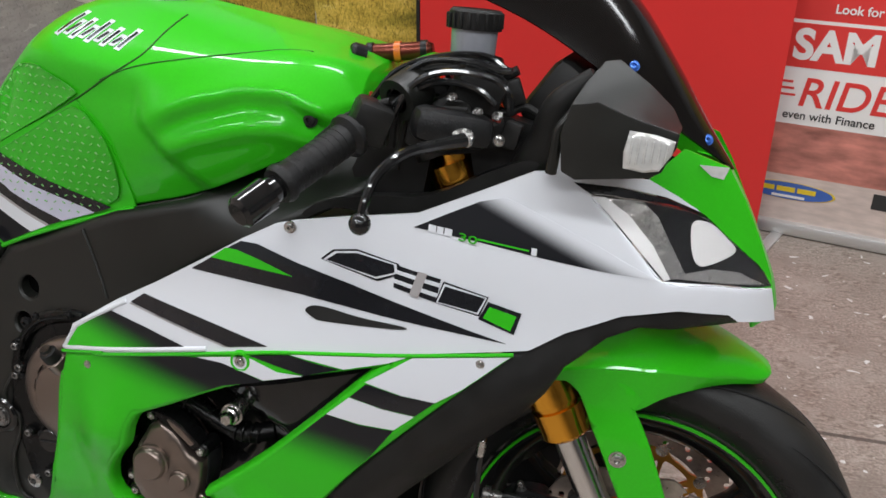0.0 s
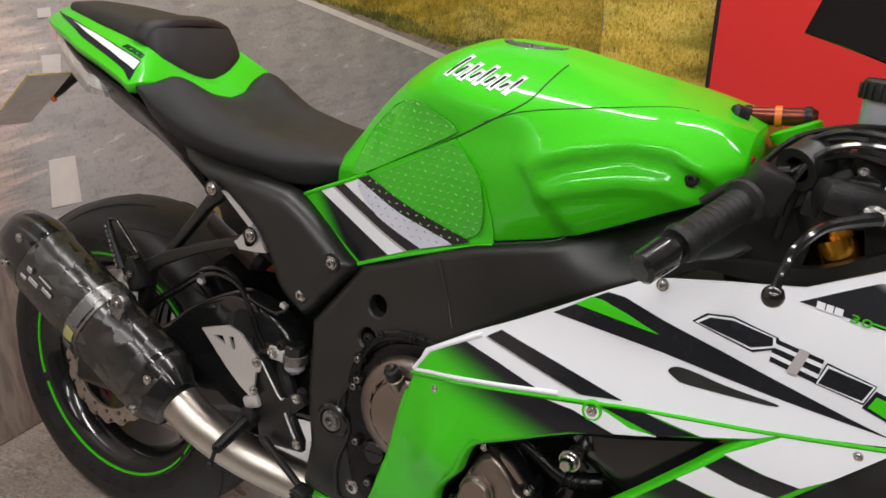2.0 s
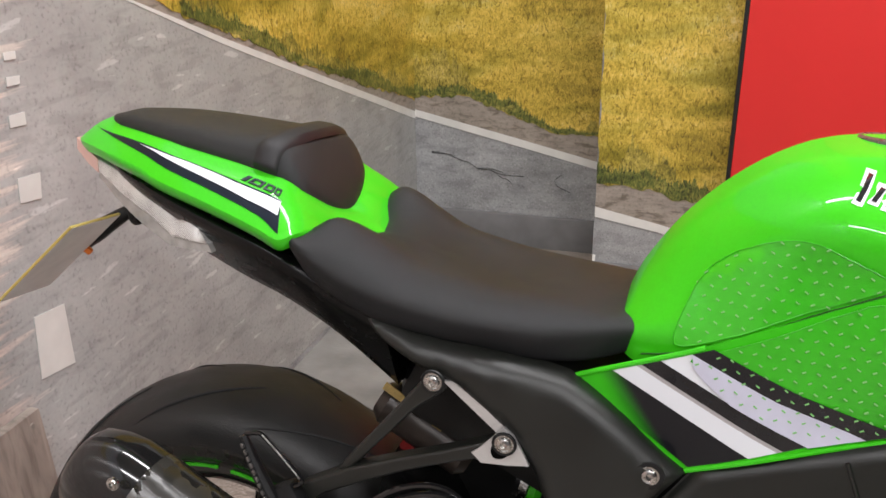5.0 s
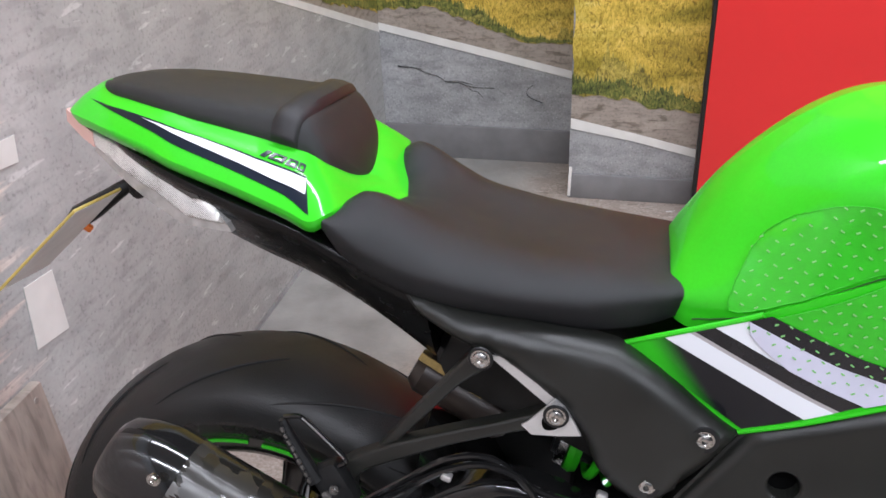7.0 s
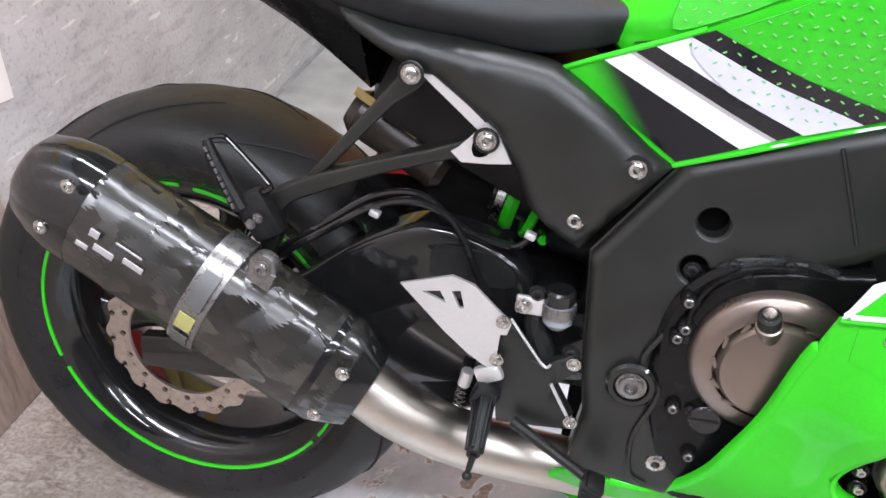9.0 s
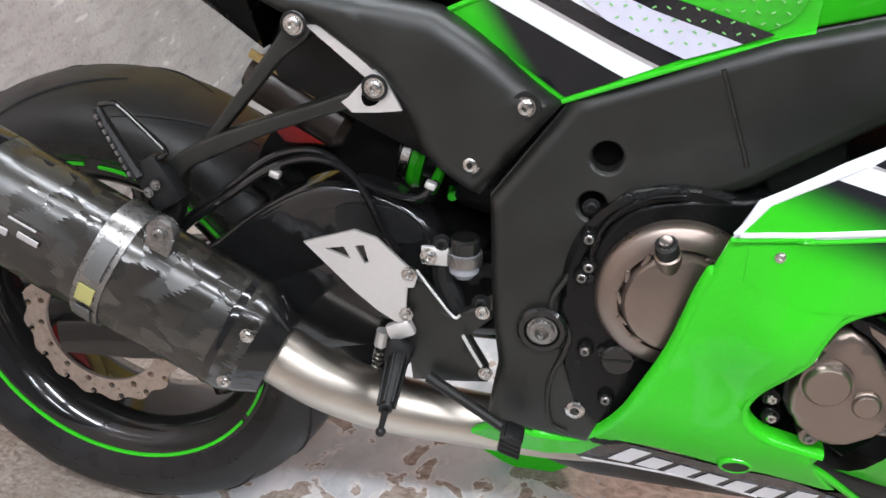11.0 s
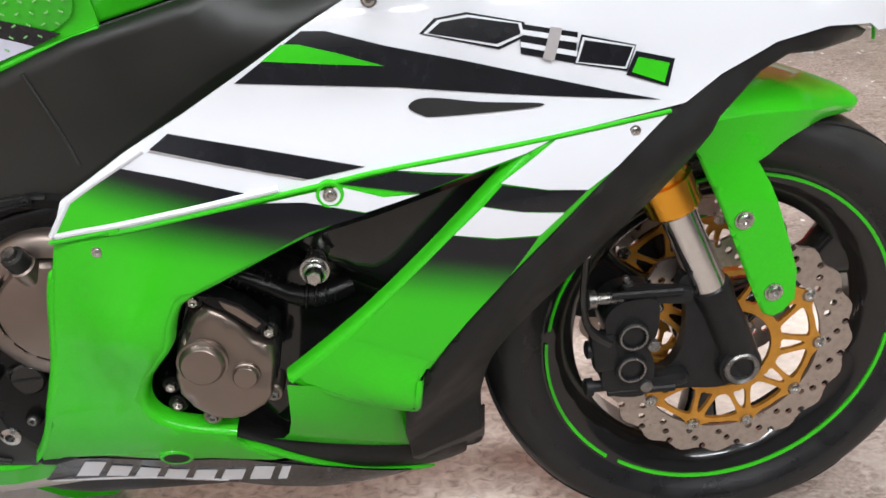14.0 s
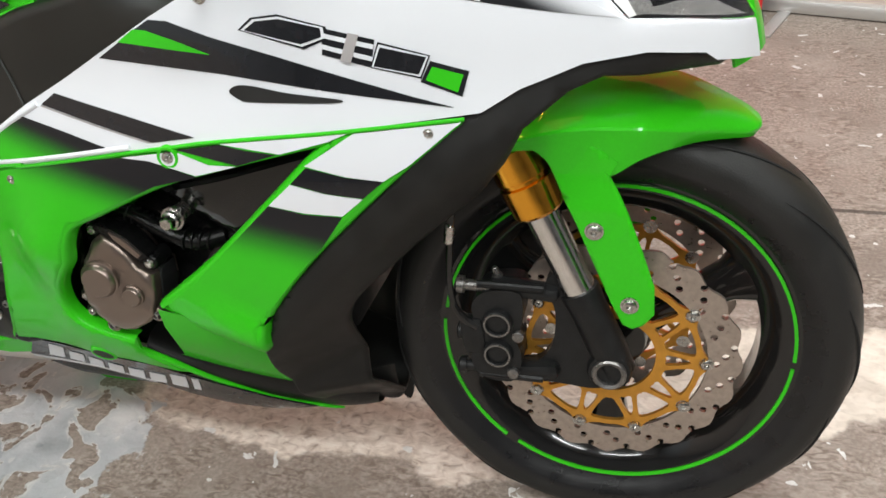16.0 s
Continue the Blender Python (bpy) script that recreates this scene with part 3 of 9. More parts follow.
asphalt_print = material("printed_asphalt", (0.335, 0.335, 0.335), 0.34, 0, 0, 0.22, 5, 0.0, 60, 0.04)
speckle(asphalt_print, 160, [(0.30, 0.66), (0.42, 0.92), (0.62, 1.0), (0.72, 1.35)], 3)
speckle(asphalt_print, 11, [(0.36, 0.80), (0.5, 1.0), (0.66, 1.12)], 8, 0.6, (1, 1, 2.5))
verge_print = material("printed_dirt_verge", (0.37, 0.315, 0.265), 0.34, 0, 0, 0.14, 18, stretch=(1, 1, 3))
speckle(verge_print, 17, [(0.33, (0.50, 0.49, 0.46)), (0.44, 0.88), (0.6, 1.0)], 6, 0.7, (1, 1, 3.2))
speckle(verge_print, 120, [(0.32, 0.75), (0.48, 1.0)], 3)
line_print = material("printed_white_line", (0.72, 0.70, 0.66), 0.42, 0, 0, 0.06, 20)
red_sheet = material("red_banner_sheet", (0.66, 0.028, 0.026), 0.4, 0, 0, 0.03, 3)


def grass_print_material():
    m = material("printed_dry_grass", (0.4, 0.3, 0.06), 0.42)
    nt = m.node_tree
    at = nt.nodes["Mapping"].outputs[0]
    nt.nodes["Mapping"].inputs["Scale"].default_value = (0.8, 0.8, 2.6)
    long_map = nt.nodes.new("ShaderNodeMapping")
    long_map.inputs["Scale"].default_value = (1, 1, 0.45)
    nt.links.new(nt.nodes["Texture Coordinate"].outputs["Object"], long_map.inputs[0])
    total = None
    for src, scale, detail, distort, weight in ((at, 2.2, 3, 0.4, 0.42), (at, 8, 5, 0.8, 0.26), (long_map.outputs[0], 62, 3, 2.6, 0.34), (long_map.outputs[0], 150, 2, 1.6, 0.16)):
        n = nt.nodes.new("ShaderNodeTexNoise")
        n.inputs["Scale"].default_value, n.inputs["Detail"].default_value, n.inputs["Distortion"].default_value = scale, detail, distort
        nt.links.new(src, n.inputs["Vector"])
        add = nt.nodes.new("ShaderNodeMath")
        add.operation = "MULTIPLY_ADD"
        add.inputs[1].default_value = weight
        nt.links.new(n.outputs["Fac"], add.inputs[0])
        if total:
            nt.links.new(total, add.inputs[2])
        else:
            add.inputs[2].default_value = -0.08
        total = add.outputs[0]
    ramp = nt.nodes.new("ShaderNodeValToRGB")
    stops = [(0.36, (0.26, 0.185, 0.030)), (0.44, (0.46, 0.33, 0.045)), (0.51, (0.66, 0.46, 0.075)), (0.58, (0.80, 0.58, 0.13)), (0.68, (0.90, 0.74, 0.32))]
    while len(ramp.color_ramp.elements) < len(stops):
        ramp.color_ramp.elements.new(0.5)
    for e, (p, c) in zip(ramp.color_ramp.elements, stops):
        e.position, e.color = p, (*c, 1)
    nt.links.new(add.outputs[0], ramp.inputs[0])
    nt.links.new(ramp.outputs[0], nt.nodes["Principled BSDF"].inputs["Base Color"])
    return m


grass_print = speckle(speckle(grass_print_material(), 75, [(0.33, (0.42, 0.40, 0.30)), (0.43, (0.84, 0.83, 0.76)), (0.52, 1.0)], 2.5, 2.2, (1, 1, 0.55)), 3.0, [(0.36, (0.50, 0.56, 0.42)), (0.46, (0.82, 0.86, 0.78)), (0.54, 1.0)], 5, 0.5, (0.7, 0.7, 2.6))

floor_bm = bmesh.new()
bmesh.ops.create_grid(floor_bm, x_segments=4, y_segments=4, size=1)
for v in floor_bm.verts:
    v.co = Vector((2.4 + 3.1 * v.co.x, -1.4 + 3.8 * v.co.y, 0))
geom = bmesh.ops.extrude_face_region(floor_bm, geom=floor_bm.faces[:])["geom"]
for v in geom:
    if isinstance(v, bmesh.types.BMVert):
        v.co.z = -0.15
bmesh.ops.recalc_face_normals(floor_bm, faces=floor_bm.faces)
tagged(part("floor", floor_bm, concrete, None, smooth=0), "worn brown concrete floor with a cream strip and flaked pale paint", "floor", kind="structure")

SIDE_A, SIDE_B = Vector((-0.487, 0.0)), Vector((-0.468, 2.14))
SIDE_WAY = (SIDE_B - SIDE_A).normalized()
side_wall = wall_box("wall_west", SIDE_A - SIDE_WAY * 5.2, SIDE_B, 0, CEIL, 0.12, asphalt_print)
back_wall = wall_box("wall_north", (-0.60, BACK), (5.6, BACK), 0, CEIL, 0.12, asphalt_print)
wall_box("wall_east", (5.5, BACK), (5.5, -5.2), 0, CEIL, 0.12, plaster)
wall_box("wall_south", (5.62, -5.2), (-0.9, -5.2), 0, CEIL, 0.12, plaster)
tagged(part("ceiling", block((6.6, 8.0, 0.1), (2.3, -1.4, CEIL + 0.05), bevel=0), ceiling_white, None, smooth=0), kind="structure")

lamp_white = material("white_enamel", (0.8, 0.8, 0.8), 0.4)
for lx, ly in LAMPS:
    lamp = thing("ceiling_lamp", "white fluorescent batten lamp on the ceiling", "lamp", pose(lx, ly, CEIL), "ceiling lamps")
    part("housing", block((1.26, 0.2, 0.08), (0, 0, -0.045)), lamp_white, lamp)


def on_side(u, z, lift=0.0):
    p = SIDE_A + SIDE_WAY * u
    return Vector((p.x + lift, p.y, z))


def on_back(u, z, lift=0.0):
    return Vector((u, BACK - lift, z))


def print_patch(name, outline, place, lift, mat, parent, ragged=0.0):
    """One printed area of the wallpaper: a flat film on the wall."""
    from mathutils.geometry import delaunay_2d_cdt
    pts = [Vector(p) for p in poly(outline, 0.03)] if ragged else [Vector(p) for p in outline]
    if ragged:
        pts = [p + Vector((noise.noise((p.x * 14, p.y * 14, 3.0)), noise.noise((p.x * 17, p.y * 17, 9.0)))) * ragged for p in pts]
    vs, _, fs, *_ = delaunay_2d_cdt(pts, [(i, (i + 1) % len(pts)) for i in range(len(pts))], [], 1, 1e-7)
    bm = bmesh.new()
    low = [bm.verts.new(place(v.x, v.y, lift - 0.0015)) for v in vs]
    top = [bm.verts.new(place(v.x, v.y, lift)) for v in vs]
    count = {(a, b) for f in fs for a, b in zip(f, f[1:] + f[:1])}
    for f in fs:
        bm.faces.new([top[i] for i in f])
        bm.faces.new([low[i] for i in reversed(f)])
        for a, b in zip(f, f[1:] + f[:1]):
            if (b, a) not in count:
                bm.faces.new((top[b], top[a], low[a], low[b]))
    bmesh.ops.recalc_face_normals(bm, faces=bm.faces)
    return part(name, bm, mat, parent, smooth=0)


# column that stands out of the back wall
column = wall_box("column", (0.235, 1.87), (0.63, 1.87), 0, CEIL, BACK - 1.87, asphalt_print)
tagged(column, "square column papered with the road print", "column")


def on_column(u, z, lift=0.0):
    return Vector((u, 1.87 - lift, z))


# ---- the printed wallpaper: a country road ----
def tuft_band(edge, height, seed):
    """Outline of a strip of grass along an edge, with an uneven, spiky upper side."""
    low = []
    for (u0, z0), (u1, z1) in zip(edge, edge[1:]):
        n = max(1, int(math.hypot(u1 - u0, z1 - z0) / 0.0045))
        low += [(u0 + (u1 - u0) * k / n, z0 + (z1 - z0) * k / n) for k in range(n)]
    low.append(edge[-1])
    top = []
    for k, (u, z) in enumerate(low):
        blade = 0.5 + 0.5 * noise.noise((u * 170, 3.5 + z * 60, seed))
        clump = max(0.0, 0.55 + 1.3 * noise.noise((u * 5, 0.5, seed)) + 0.5 * noise.noise((u * 23, 1.5, seed)))
        top.append((u + 0.004 * noise.noise((u * 90, 8.5, seed)), z + 0.004 + height * clump * (0.35 + 0.9 * blade) + (0.016 * blade if k % 2 else 0.0)))
    low = [(u, z - 0.012 * max(0.0, 0.3 + noise.noise((u * 40, 7.5, seed)))) for u, z in low]
    return low + top[::-1]


def wall_paper():
    patch = lambda *a, **k: print_patch(*a, **k)
    # side wall: road edge line, verge and dry grass
    line_low, line_top = [(0.676, 1.017), (0.901, 0.924), (1.193, 0.813), (2.164, 0.459)], [(0.701, 1.015), (0.924, 0.930), (1.195, 0.831), (2.163, 0.487)]
    slope = lambda p, q, z: (p[0] + (q[0] - p[0]) * (z - p[1]) / (q[1] - p[1]), z)
    up_low, up_top = slope(line_low[0], line_low[1], 1.5), slope(line_top[0], line_top[1], 1.5)
    end = 2.139
    clip = lambda pts: [(min(u, end), z) for u, z in pts]
    patch("edge_line", clip([up_low] + line_low + line_top[::-1] + [up_top]), on_side, 0.0032, line_print, side_wall)
    verge = [(0.765, 1.008), (0.949, 0.940), (1.091, 0.890), (1.253, 0.822), (1.509, 0.744), (1.738, 0.662), (2.163, 0.533)]
    up_verge = slope(verge[0], verge[1], 1.5)
    patch("verge", clip([up_top] + line_top + verge[::-1] + [up_verge]), on_side, 0.0026, verge_print, side_wall)
    patch("grass", clip([up_verge] + verge + [(end, 2.98), (0.2, 2.98)]), on_side, 0.0038, grass_print, side_wall, ragged=0.012)
    # unseen upper wall: pale sky added to keep yellow grass out of reflections
    patch("sky", [(-5.0, 1.62), (end, 1.62), (end, 2.985), (-5.0, 2.985)], on_side, 0.0060, unseen_sky_print, side_wall, ragged=0.03)
    patch("grass_edge", clip(tuft_band(verge, 0.081, 3.5)), on_side, 0.0044, olive_grass_print, side_wall)
    patch("grass_edge", clip(tuft_band(verge, 0.030, 2.5)), on_side, 0.0050, green_grass_print, side_wall)
    # the near roadside, bleached and flaking
    patch("roadside", [(-5.0, 0.02), (end, 0.02), (end, 2.98), (-5.0, 2.98)], on_side, 0.0022, pale_print, side_wall)
    for quad in ([(0.237, 0.576), (0.307, 0.569), (0.306, 0.453), (0.225, 0.464)], [(0.264, 0.810), (0.313, 0.806), (0.306, 0.764), (0.260, 0.770)], [(0.273, 0.910), (0.306, 0.909), (0.305, 0.889), (0.271, 0.891)], [(0.283, 0.968), (0.311, 0.966), (0.308, 0.953), (0.282, 0.954)], [(0.287, 1.005), (0.312, 1.004), (0.311, 0.992), (0.287, 0.993)]):
        patch("lane_dash", quad, on_side, 0.0046, line_print, side_wall)
    # back wall
    low, top = [(-0.447, 0.464), (-0.106, 0.387), (0.208, 0.315)], [(-0.445, 0.490), (-0.105, 0.415), (0.207, 0.343)]
    go = lambda pts, u: (u, pts[0][1] + (pts[-1][1] - pts[0][1]) * (u - pts[0][0]) / (pts[-1][0] - pts[0][0]))
    left, right = -0.4655, 0.90
    patch("edge_line", [go(low, left)] + low + [go(low, right), go(top, right)] + top[::-1] + [go(top, left)], on_back, 0.0032, line_print, back_wall)
    verge = [(left, 0.545)] + [(-0.279, 0.559), (-0.104, 0.497), (0.051, 0.442), (0.204, 0.442)] + [(0.9, 0.34)]
    patch("verge", [go(top, left)] + top + [go(top, right)] + verge[::-1], on_back, 0.0026, verge_print, back_wall)
    patch("grass", verge + [(5.4, 0.34), (5.4, 2.98), (left, 2.98)], on_back, 0.0038, grass_print, back_wall, ragged=0.012)
    # same added sky, above the view, for neutral reflections
    patch("sky", [(left, 1.62), (5.4, 1.62), (5.4, 2.985), (left, 2.985)], on_back, 0.0060, unseen_sky_print, back_wall, ragged=0.03)
    patch("grass_edge", tuft_band(verge, 0.138, 6.5), on_back, 0.0044, olive_grass_print, back_wall)
    patch("grass_edge", tuft_band(verge, 0.051, 5.5), on_back, 0.0050, green_grass_print, back_wall)
    for run in ([(-0.405, 0.340), (-0.352, 0.337), (-0.292, 0.315), (-0.260, 0.308), (-0.228, 0.287), (-0.185, 0.286), (-0.158, 0.276), (-0.118, 0.270), (-0.058, 0.271)], [(-0.153, 0.268), (-0.135, 0.257), (-0.118, 0.255), (-0.097, 0.233)], [(-0.228, 0.287), (-0.192, 0.292), (-0.136, 0.281)], [(0.082, 0.288), (0.057, 0.267), (0.063, 0.246), (0.093, 0.231), (0.113, 0.224)], [(-0.404, 0.337), (-0.352, 0.335), (-0.315, 0.332)]):
        pts = [Vector(p) for p in spline(run, 4, False)]
        up = [(p.x, p.y + 0.0004 + 0.0022 * abs(noise.noise((p.x * 60, 1, 1)))) for p in pts]
        dn = [(p.x, p.y - 0.0004 - 0.0022 * abs(noise.noise((p.x * 60, 5, 1)))) for p in pts]
        patch("crack", up + dn[::-1], on_back, 0.0030, crack_print, back_wall)
    # column
    low, top = [(0.246, 0.239), (0.434, 0.207), (0.615, 0.165)], [(0.245, 0.274), (0.432, 0.235), (0.612, 0.193)]
    patch("edge_line", [go(low, 0.237)] + low + [go(low, 0.629), go(top, 0.629)] + top[::-1] + [go(top, 0.237)], on_column, 0.0032, line_print, column)
    verge = [(0.237, 0.362)] + [(0.320, 0.356), (0.407, 0.352), (0.477, 0.325), (0.545, 0.325), (0.605, 0.316)] + [(0.629, 0.312)]
    patch("verge", [go(top, 0.237)] + top + [go(top, 0.629)] + verge[::-1], on_column, 0.0026, verge_print, column)
    patch("grass", verge + [(0.629, 2.98), (0.237, 2.98)], on_column, 0.0038, grass_print, column, ragged=0.008)
    patch("grass_edge", tuft_band(verge, 0.161, 9.5), on_column, 0.0044, olive_grass_print, column)
    patch("grass_edge", tuft_band(verge, 0.060, 8.5), on_column, 0.0050, green_grass_print, column)


def roadside_material():
    """Bleached roadside that breaks up into the asphalt in ragged, slanting streaks."""
    m = material("printed_bleached_roadside", (0.5, 0.44, 0.39), 0.27)
    nt = m.node_tree
    at = nt.nodes["Texture Coordinate"].outputs["Object"]
    slant = nt.nodes.new("ShaderNodeMapping")
    slant.inputs["Rotation"].default_value, slant.inputs["Scale"].default_value = (0.30, 0, 0), (1, 0.40, 5.5)
    nt.links.new(at, slant.inputs[0])
    fac = []
    for src, scale, detail in ((slant.outputs[0], 9, 9), (at, 5, 8), (at, 2.2, 3)):
        n = nt.nodes.new("ShaderNodeTexNoise")
        n.inputs["Scale"].default_value, n.inputs["Detail"].default_value, n.inputs["Roughness"].default_value = scale, detail, 0.62
        nt.links.new(src, n.inputs["Vector"])
        fac.append(n.outputs["Fac"])
    axes = nt.nodes.new("ShaderNodeSeparateXYZ")
    nt.links.new(at, axes.inputs[0])

    def calc(op, a, b, c=None):
        x = nt.nodes.new("ShaderNodeMath")
        x.operation = op
        for k, v in enumerate((a, b, c)):
            if v is None:
                continue
            if isinstance(v, (int, float)):
                x.inputs[k].default_value = v
            else:
                nt.links.new(v, x.inputs[k])
        return x.outputs[0]

    border = calc("MULTIPLY_ADD", axes.outputs["Z"], 0.16, 0.10)
    over = calc("SUBTRACT", border, axes.outputs["Y"])
    wild = calc("MULTIPLY_ADD", calc("SUBTRACT", fac[0], 0.5), 0.62, over)
    edge = nt.nodes.new("ShaderNodeMapRange")
    edge.inputs[1].default_value, edge.inputs[2].default_value = -0.02, 0.05
    nt.links.new(wild, edge.inputs[0])

    def ramp(src, stops):
        r = nt.nodes.new("ShaderNodeValToRGB")
        while len(r.color_ramp.elements) < len(stops):
            r.color_ramp.elements.new(0.5)
        for e, (p, c) in zip(r.color_ramp.elements, stops):
            e.position, e.color = p, (*c, 1)
        nt.links.new(src, r.inputs[0])
        return r.outputs[0]

    pale = ramp(fac[0], [(0.3, (0.50, 0.42, 0.38)), (0.5, (0.66, 0.55, 0.50)), (0.62, (0.74, 0.67, 0.60)), (0.75, (0.80, 0.74, 0.68))])
    road = ramp(fac[1], [(0.3, (0.385, 0.386, 0.375)), (0.7, (0.535, 0.532, 0.512))])
    along = ramp(axes.outputs["Y"], [(0.25, (1, 1, 1)), (1.0, (0.84, 0.83, 0.82))])
    darker = nt.nodes.new("ShaderNodeMix")
    darker.data_type, darker.blend_type = "RGBA", "MULTIPLY"
    darker.inputs[0].default_value = 1.0
    nt.links.new(road, darker.inputs[6])
    nt.links.new(along, darker.inputs[7])
    road = darker.outputs[2]
    mixed = nt.nodes.new("ShaderNodeMix")
    mixed.data_type = "RGBA"
    nt.links.new(edge.outputs[0], mixed.inputs[0])
    nt.links.new(road, mixed.inputs[6])
    nt.links.new(pale, mixed.inputs[7])
    nt.links.new(mixed.outputs[2], nt.nodes["Principled BSDF"].inputs["Base Color"])
    return m


pale_print = speckle(speckle(roadside_material(), 130, [(0.30, 0.74), (0.42, 0.95), (0.62, 1.0)], 4), 24, [(0.37, 0.86), (0.48, 1.0), (0.66, 1.0), (0.70, 1.35)], 3, 0.3, (1, 0.45, 1.8))
# assumed print of the unseen upper walls, only there to be mirrored
unseen_sky_print = material("unseen_pale_sky", (0.50, 0.53, 0.56), 0.42, 0, 0, 0.06, 2.5)
crack_print = material("printed_crack", (0.03, 0.03, 0.03), 0.42)
def tinted_grass(name, colors, dark):
    m = speckle(grass_print_material(), 75, [(0.34, dark), (0.46, 0.8), (0.56, 1.0)], 2.5, 2.2, (1, 1, 0.55))
    m.name = name
    for e, c in zip(next(n for n in m.node_tree.nodes if n.type == "VALTORGB").color_ramp.elements, colors):
        e.color = (*c, 1)
    return m


green_grass_print = tinted_grass("printed_green_grass", ((0.035, 0.050, 0.014), (0.085, 0.105, 0.024), (0.17, 0.185, 0.040), (0.34, 0.30, 0.07), (0.55, 0.45, 0.14)), 0.25)
olive_grass_print = tinted_grass("printed_olive_grass", ((0.10, 0.095, 0.020), (0.24, 0.20, 0.035), (0.42, 0.33, 0.06), (0.60, 0.46, 0.11), (0.78, 0.62, 0.22)), 0.42)
wall_paper()

skirt = material("papered_skirting", (0.19, 0.185, 0.185), 0.4, 0, 0, 0.15, 12)
tagged(part("baseboard", block((0.70, 0.012, 0.125), (-0.116, BACK - 0.006, 0.0625), bevel=0.003), skirt, None), "grey skirting board along the papered wall", "skirting", kind="structure")
tagged(part("baseboard", block((0.396, 0.012, 0.085), (0.4325, 1.864, 0.0425), bevel=0.003), skirt, None), "grey skirting board on the column", "skirting", kind="structure")

part("peeled_edge", block((0.010, 0.003, 0.105), (0.2405, 1.8560, 0.0600), (0, 2, 0), 0.001), line_print, column, "white peeled paper edge")

# low brown board leaning by the side wall
board_mat = material("brown_board", (0.34, 0.295, 0.255), 0.40, 0, 0, 0.22, 4, 0.2, 60, 0.1, stretch=(1, 3, 0.6))
speckle(board_mat, 26, [(0.36, 0.70), (0.50, 1.0), (0.68, 1.2)], 6, 0.5, (1, 2.5, 0.5))
board = thing("board", "low brown board standing against the papered wall", "board", pose(-0.425, 0.155, 0))
part("panel", block((0.02, 0.9, 0.46), (0, -0.45, 0.231), (0, -3, 0), bevel=0.003), board_mat, board)
part("screw", lathe([(0.0, 0.0), (0.0, 0.006), (0.002, 0.005), (0.002, 0.0)], (-0.002, -0.022, 0.440), (1, 0, 0), 12), board_mat, board, "small screw at the corner")

# ---- banners ----
def words(text, size, at, turn, mat, parent, name="lettering", shear=0.0, thick=0.0006, align="LEFT", bold=0.0):
    """Raised lettering in the built-in font, as a mesh."""
    curve = bpy.data.curves.new(name, "FONT")
    curve.body, curve.size, curve.extrude, curve.shear, curve.align_x, curve.offset = text, size, thick, shear, align, bold
    ob = bpy.data.objects.new("spare", curve)
    data = bpy.data.meshes.new_from_object(ob)
    bpy.data.objects.remove(ob)
    data.transform(turn)
    data.transform(Matrix.Translation(at))
    data.materials.append(mat)
    ob = new(name, data)
    ob.parent = parent
    return ob


black_edge = material("black_banner_edge", (0.010, 0.010, 0.010), 0.5)
red_banner = thing("display_banner", "plain red display banner with a black edge", "banner", pose(0.637, 1.76, 0))
part("sheet", block((1.10, 0.004, 2.0), (0.55, 0, 1.02), bevel=0), red_sheet, red_banner)
part("edge_post", block((0.012, 0.012, 2.04), (-0.007, 0.0, 1.02), bevel=0.003), black_edge, red_banner)
part("base", block((1.12, 0.09, 0.02), (0.55, 0.02, 0.010), bevel=0.004), black_edge, red_banner)

BAN = Matrix.Translation((1.70, 1.8825, 0)) @ Matrix.Rotation(math.atan2(-0.235, 0.972), 4, "Z")
rollup = thing("rollup_banner", "roll-up advertising banner with red and white print", "banner", BAN)
photo_print = material("printed_red_landscape", (0.50, 0.19, 0.15), 0.42, 0, 0, 0.45, 9, stretch=(1, 1, 3))
dusty_print = material("printed_dusty_road", (0.62, 0.51, 0.46), 0.42, 0, 0, 0.15, 14, stretch=(1, 1, 4))
banner_white = material("banner_white", (0.84, 0.82, 0.80), 0.42, 0, 0, 0.03, 5)
banner_red = material("banner_red", (0.72, 0.045, 0.040), 0.42, 0, 0, 0.03, 5)
badge_blue = material("badge_blue", (0.05, 0.13, 0.45), 0.4, 0, 0, 0.1, 20)
badge_yellow = material("badge_yellow", (0.75, 0.55, 0.03), 0.4)
ink_print = material("printed_black", (0.03, 0.03, 0.03), 0.42)
part("sheet", block((0.86, 0.003, 1.96), (0.375, 0, 1.02), bevel=0), banner_red, rollup)
film = lambda name, x0, x1, z0, z1, lift, mat: part(name, block((x1 - x0, 0.001, z1 - z0), ((x0 + x1) / 2, -0.002 - lift, (z0 + z1) / 2), bevel=0), mat, rollup)
film("print", -0.052, 0.80, 0.200, 0.375, 0.0005, photo_print)
film("print", -0.052, 0.80, 0.042, 0.200, 0.0005, dusty_print)
film("print_box", 0.0, 0.78, 0.365, 0.680, 0.0010, banner_white)
film("print_box", 0.010, 0.770, 0.540, 0.670, 0.0020, banner_red)
rise = Matrix.Rotation(radians(90), 4, "X")
words("SAM", 0.122, (0.066, -0.0045, 0.568), rise, banner_white, rollup, bold=0.0045)
words("RIDE", 0.125, (0.10, -0.0042, 0.425), rise, banner_red, rollup, shear=0.15, bold=0.0012)
words("even with Finance", 0.036, (0.068, -0.0042, 0.383), rise, ink_print, rollup, bold=0.0005)
words("Look for this", 0.036, (0.16, -0.0035, 0.705), rise, banner_white, rollup, bold=0.0006)
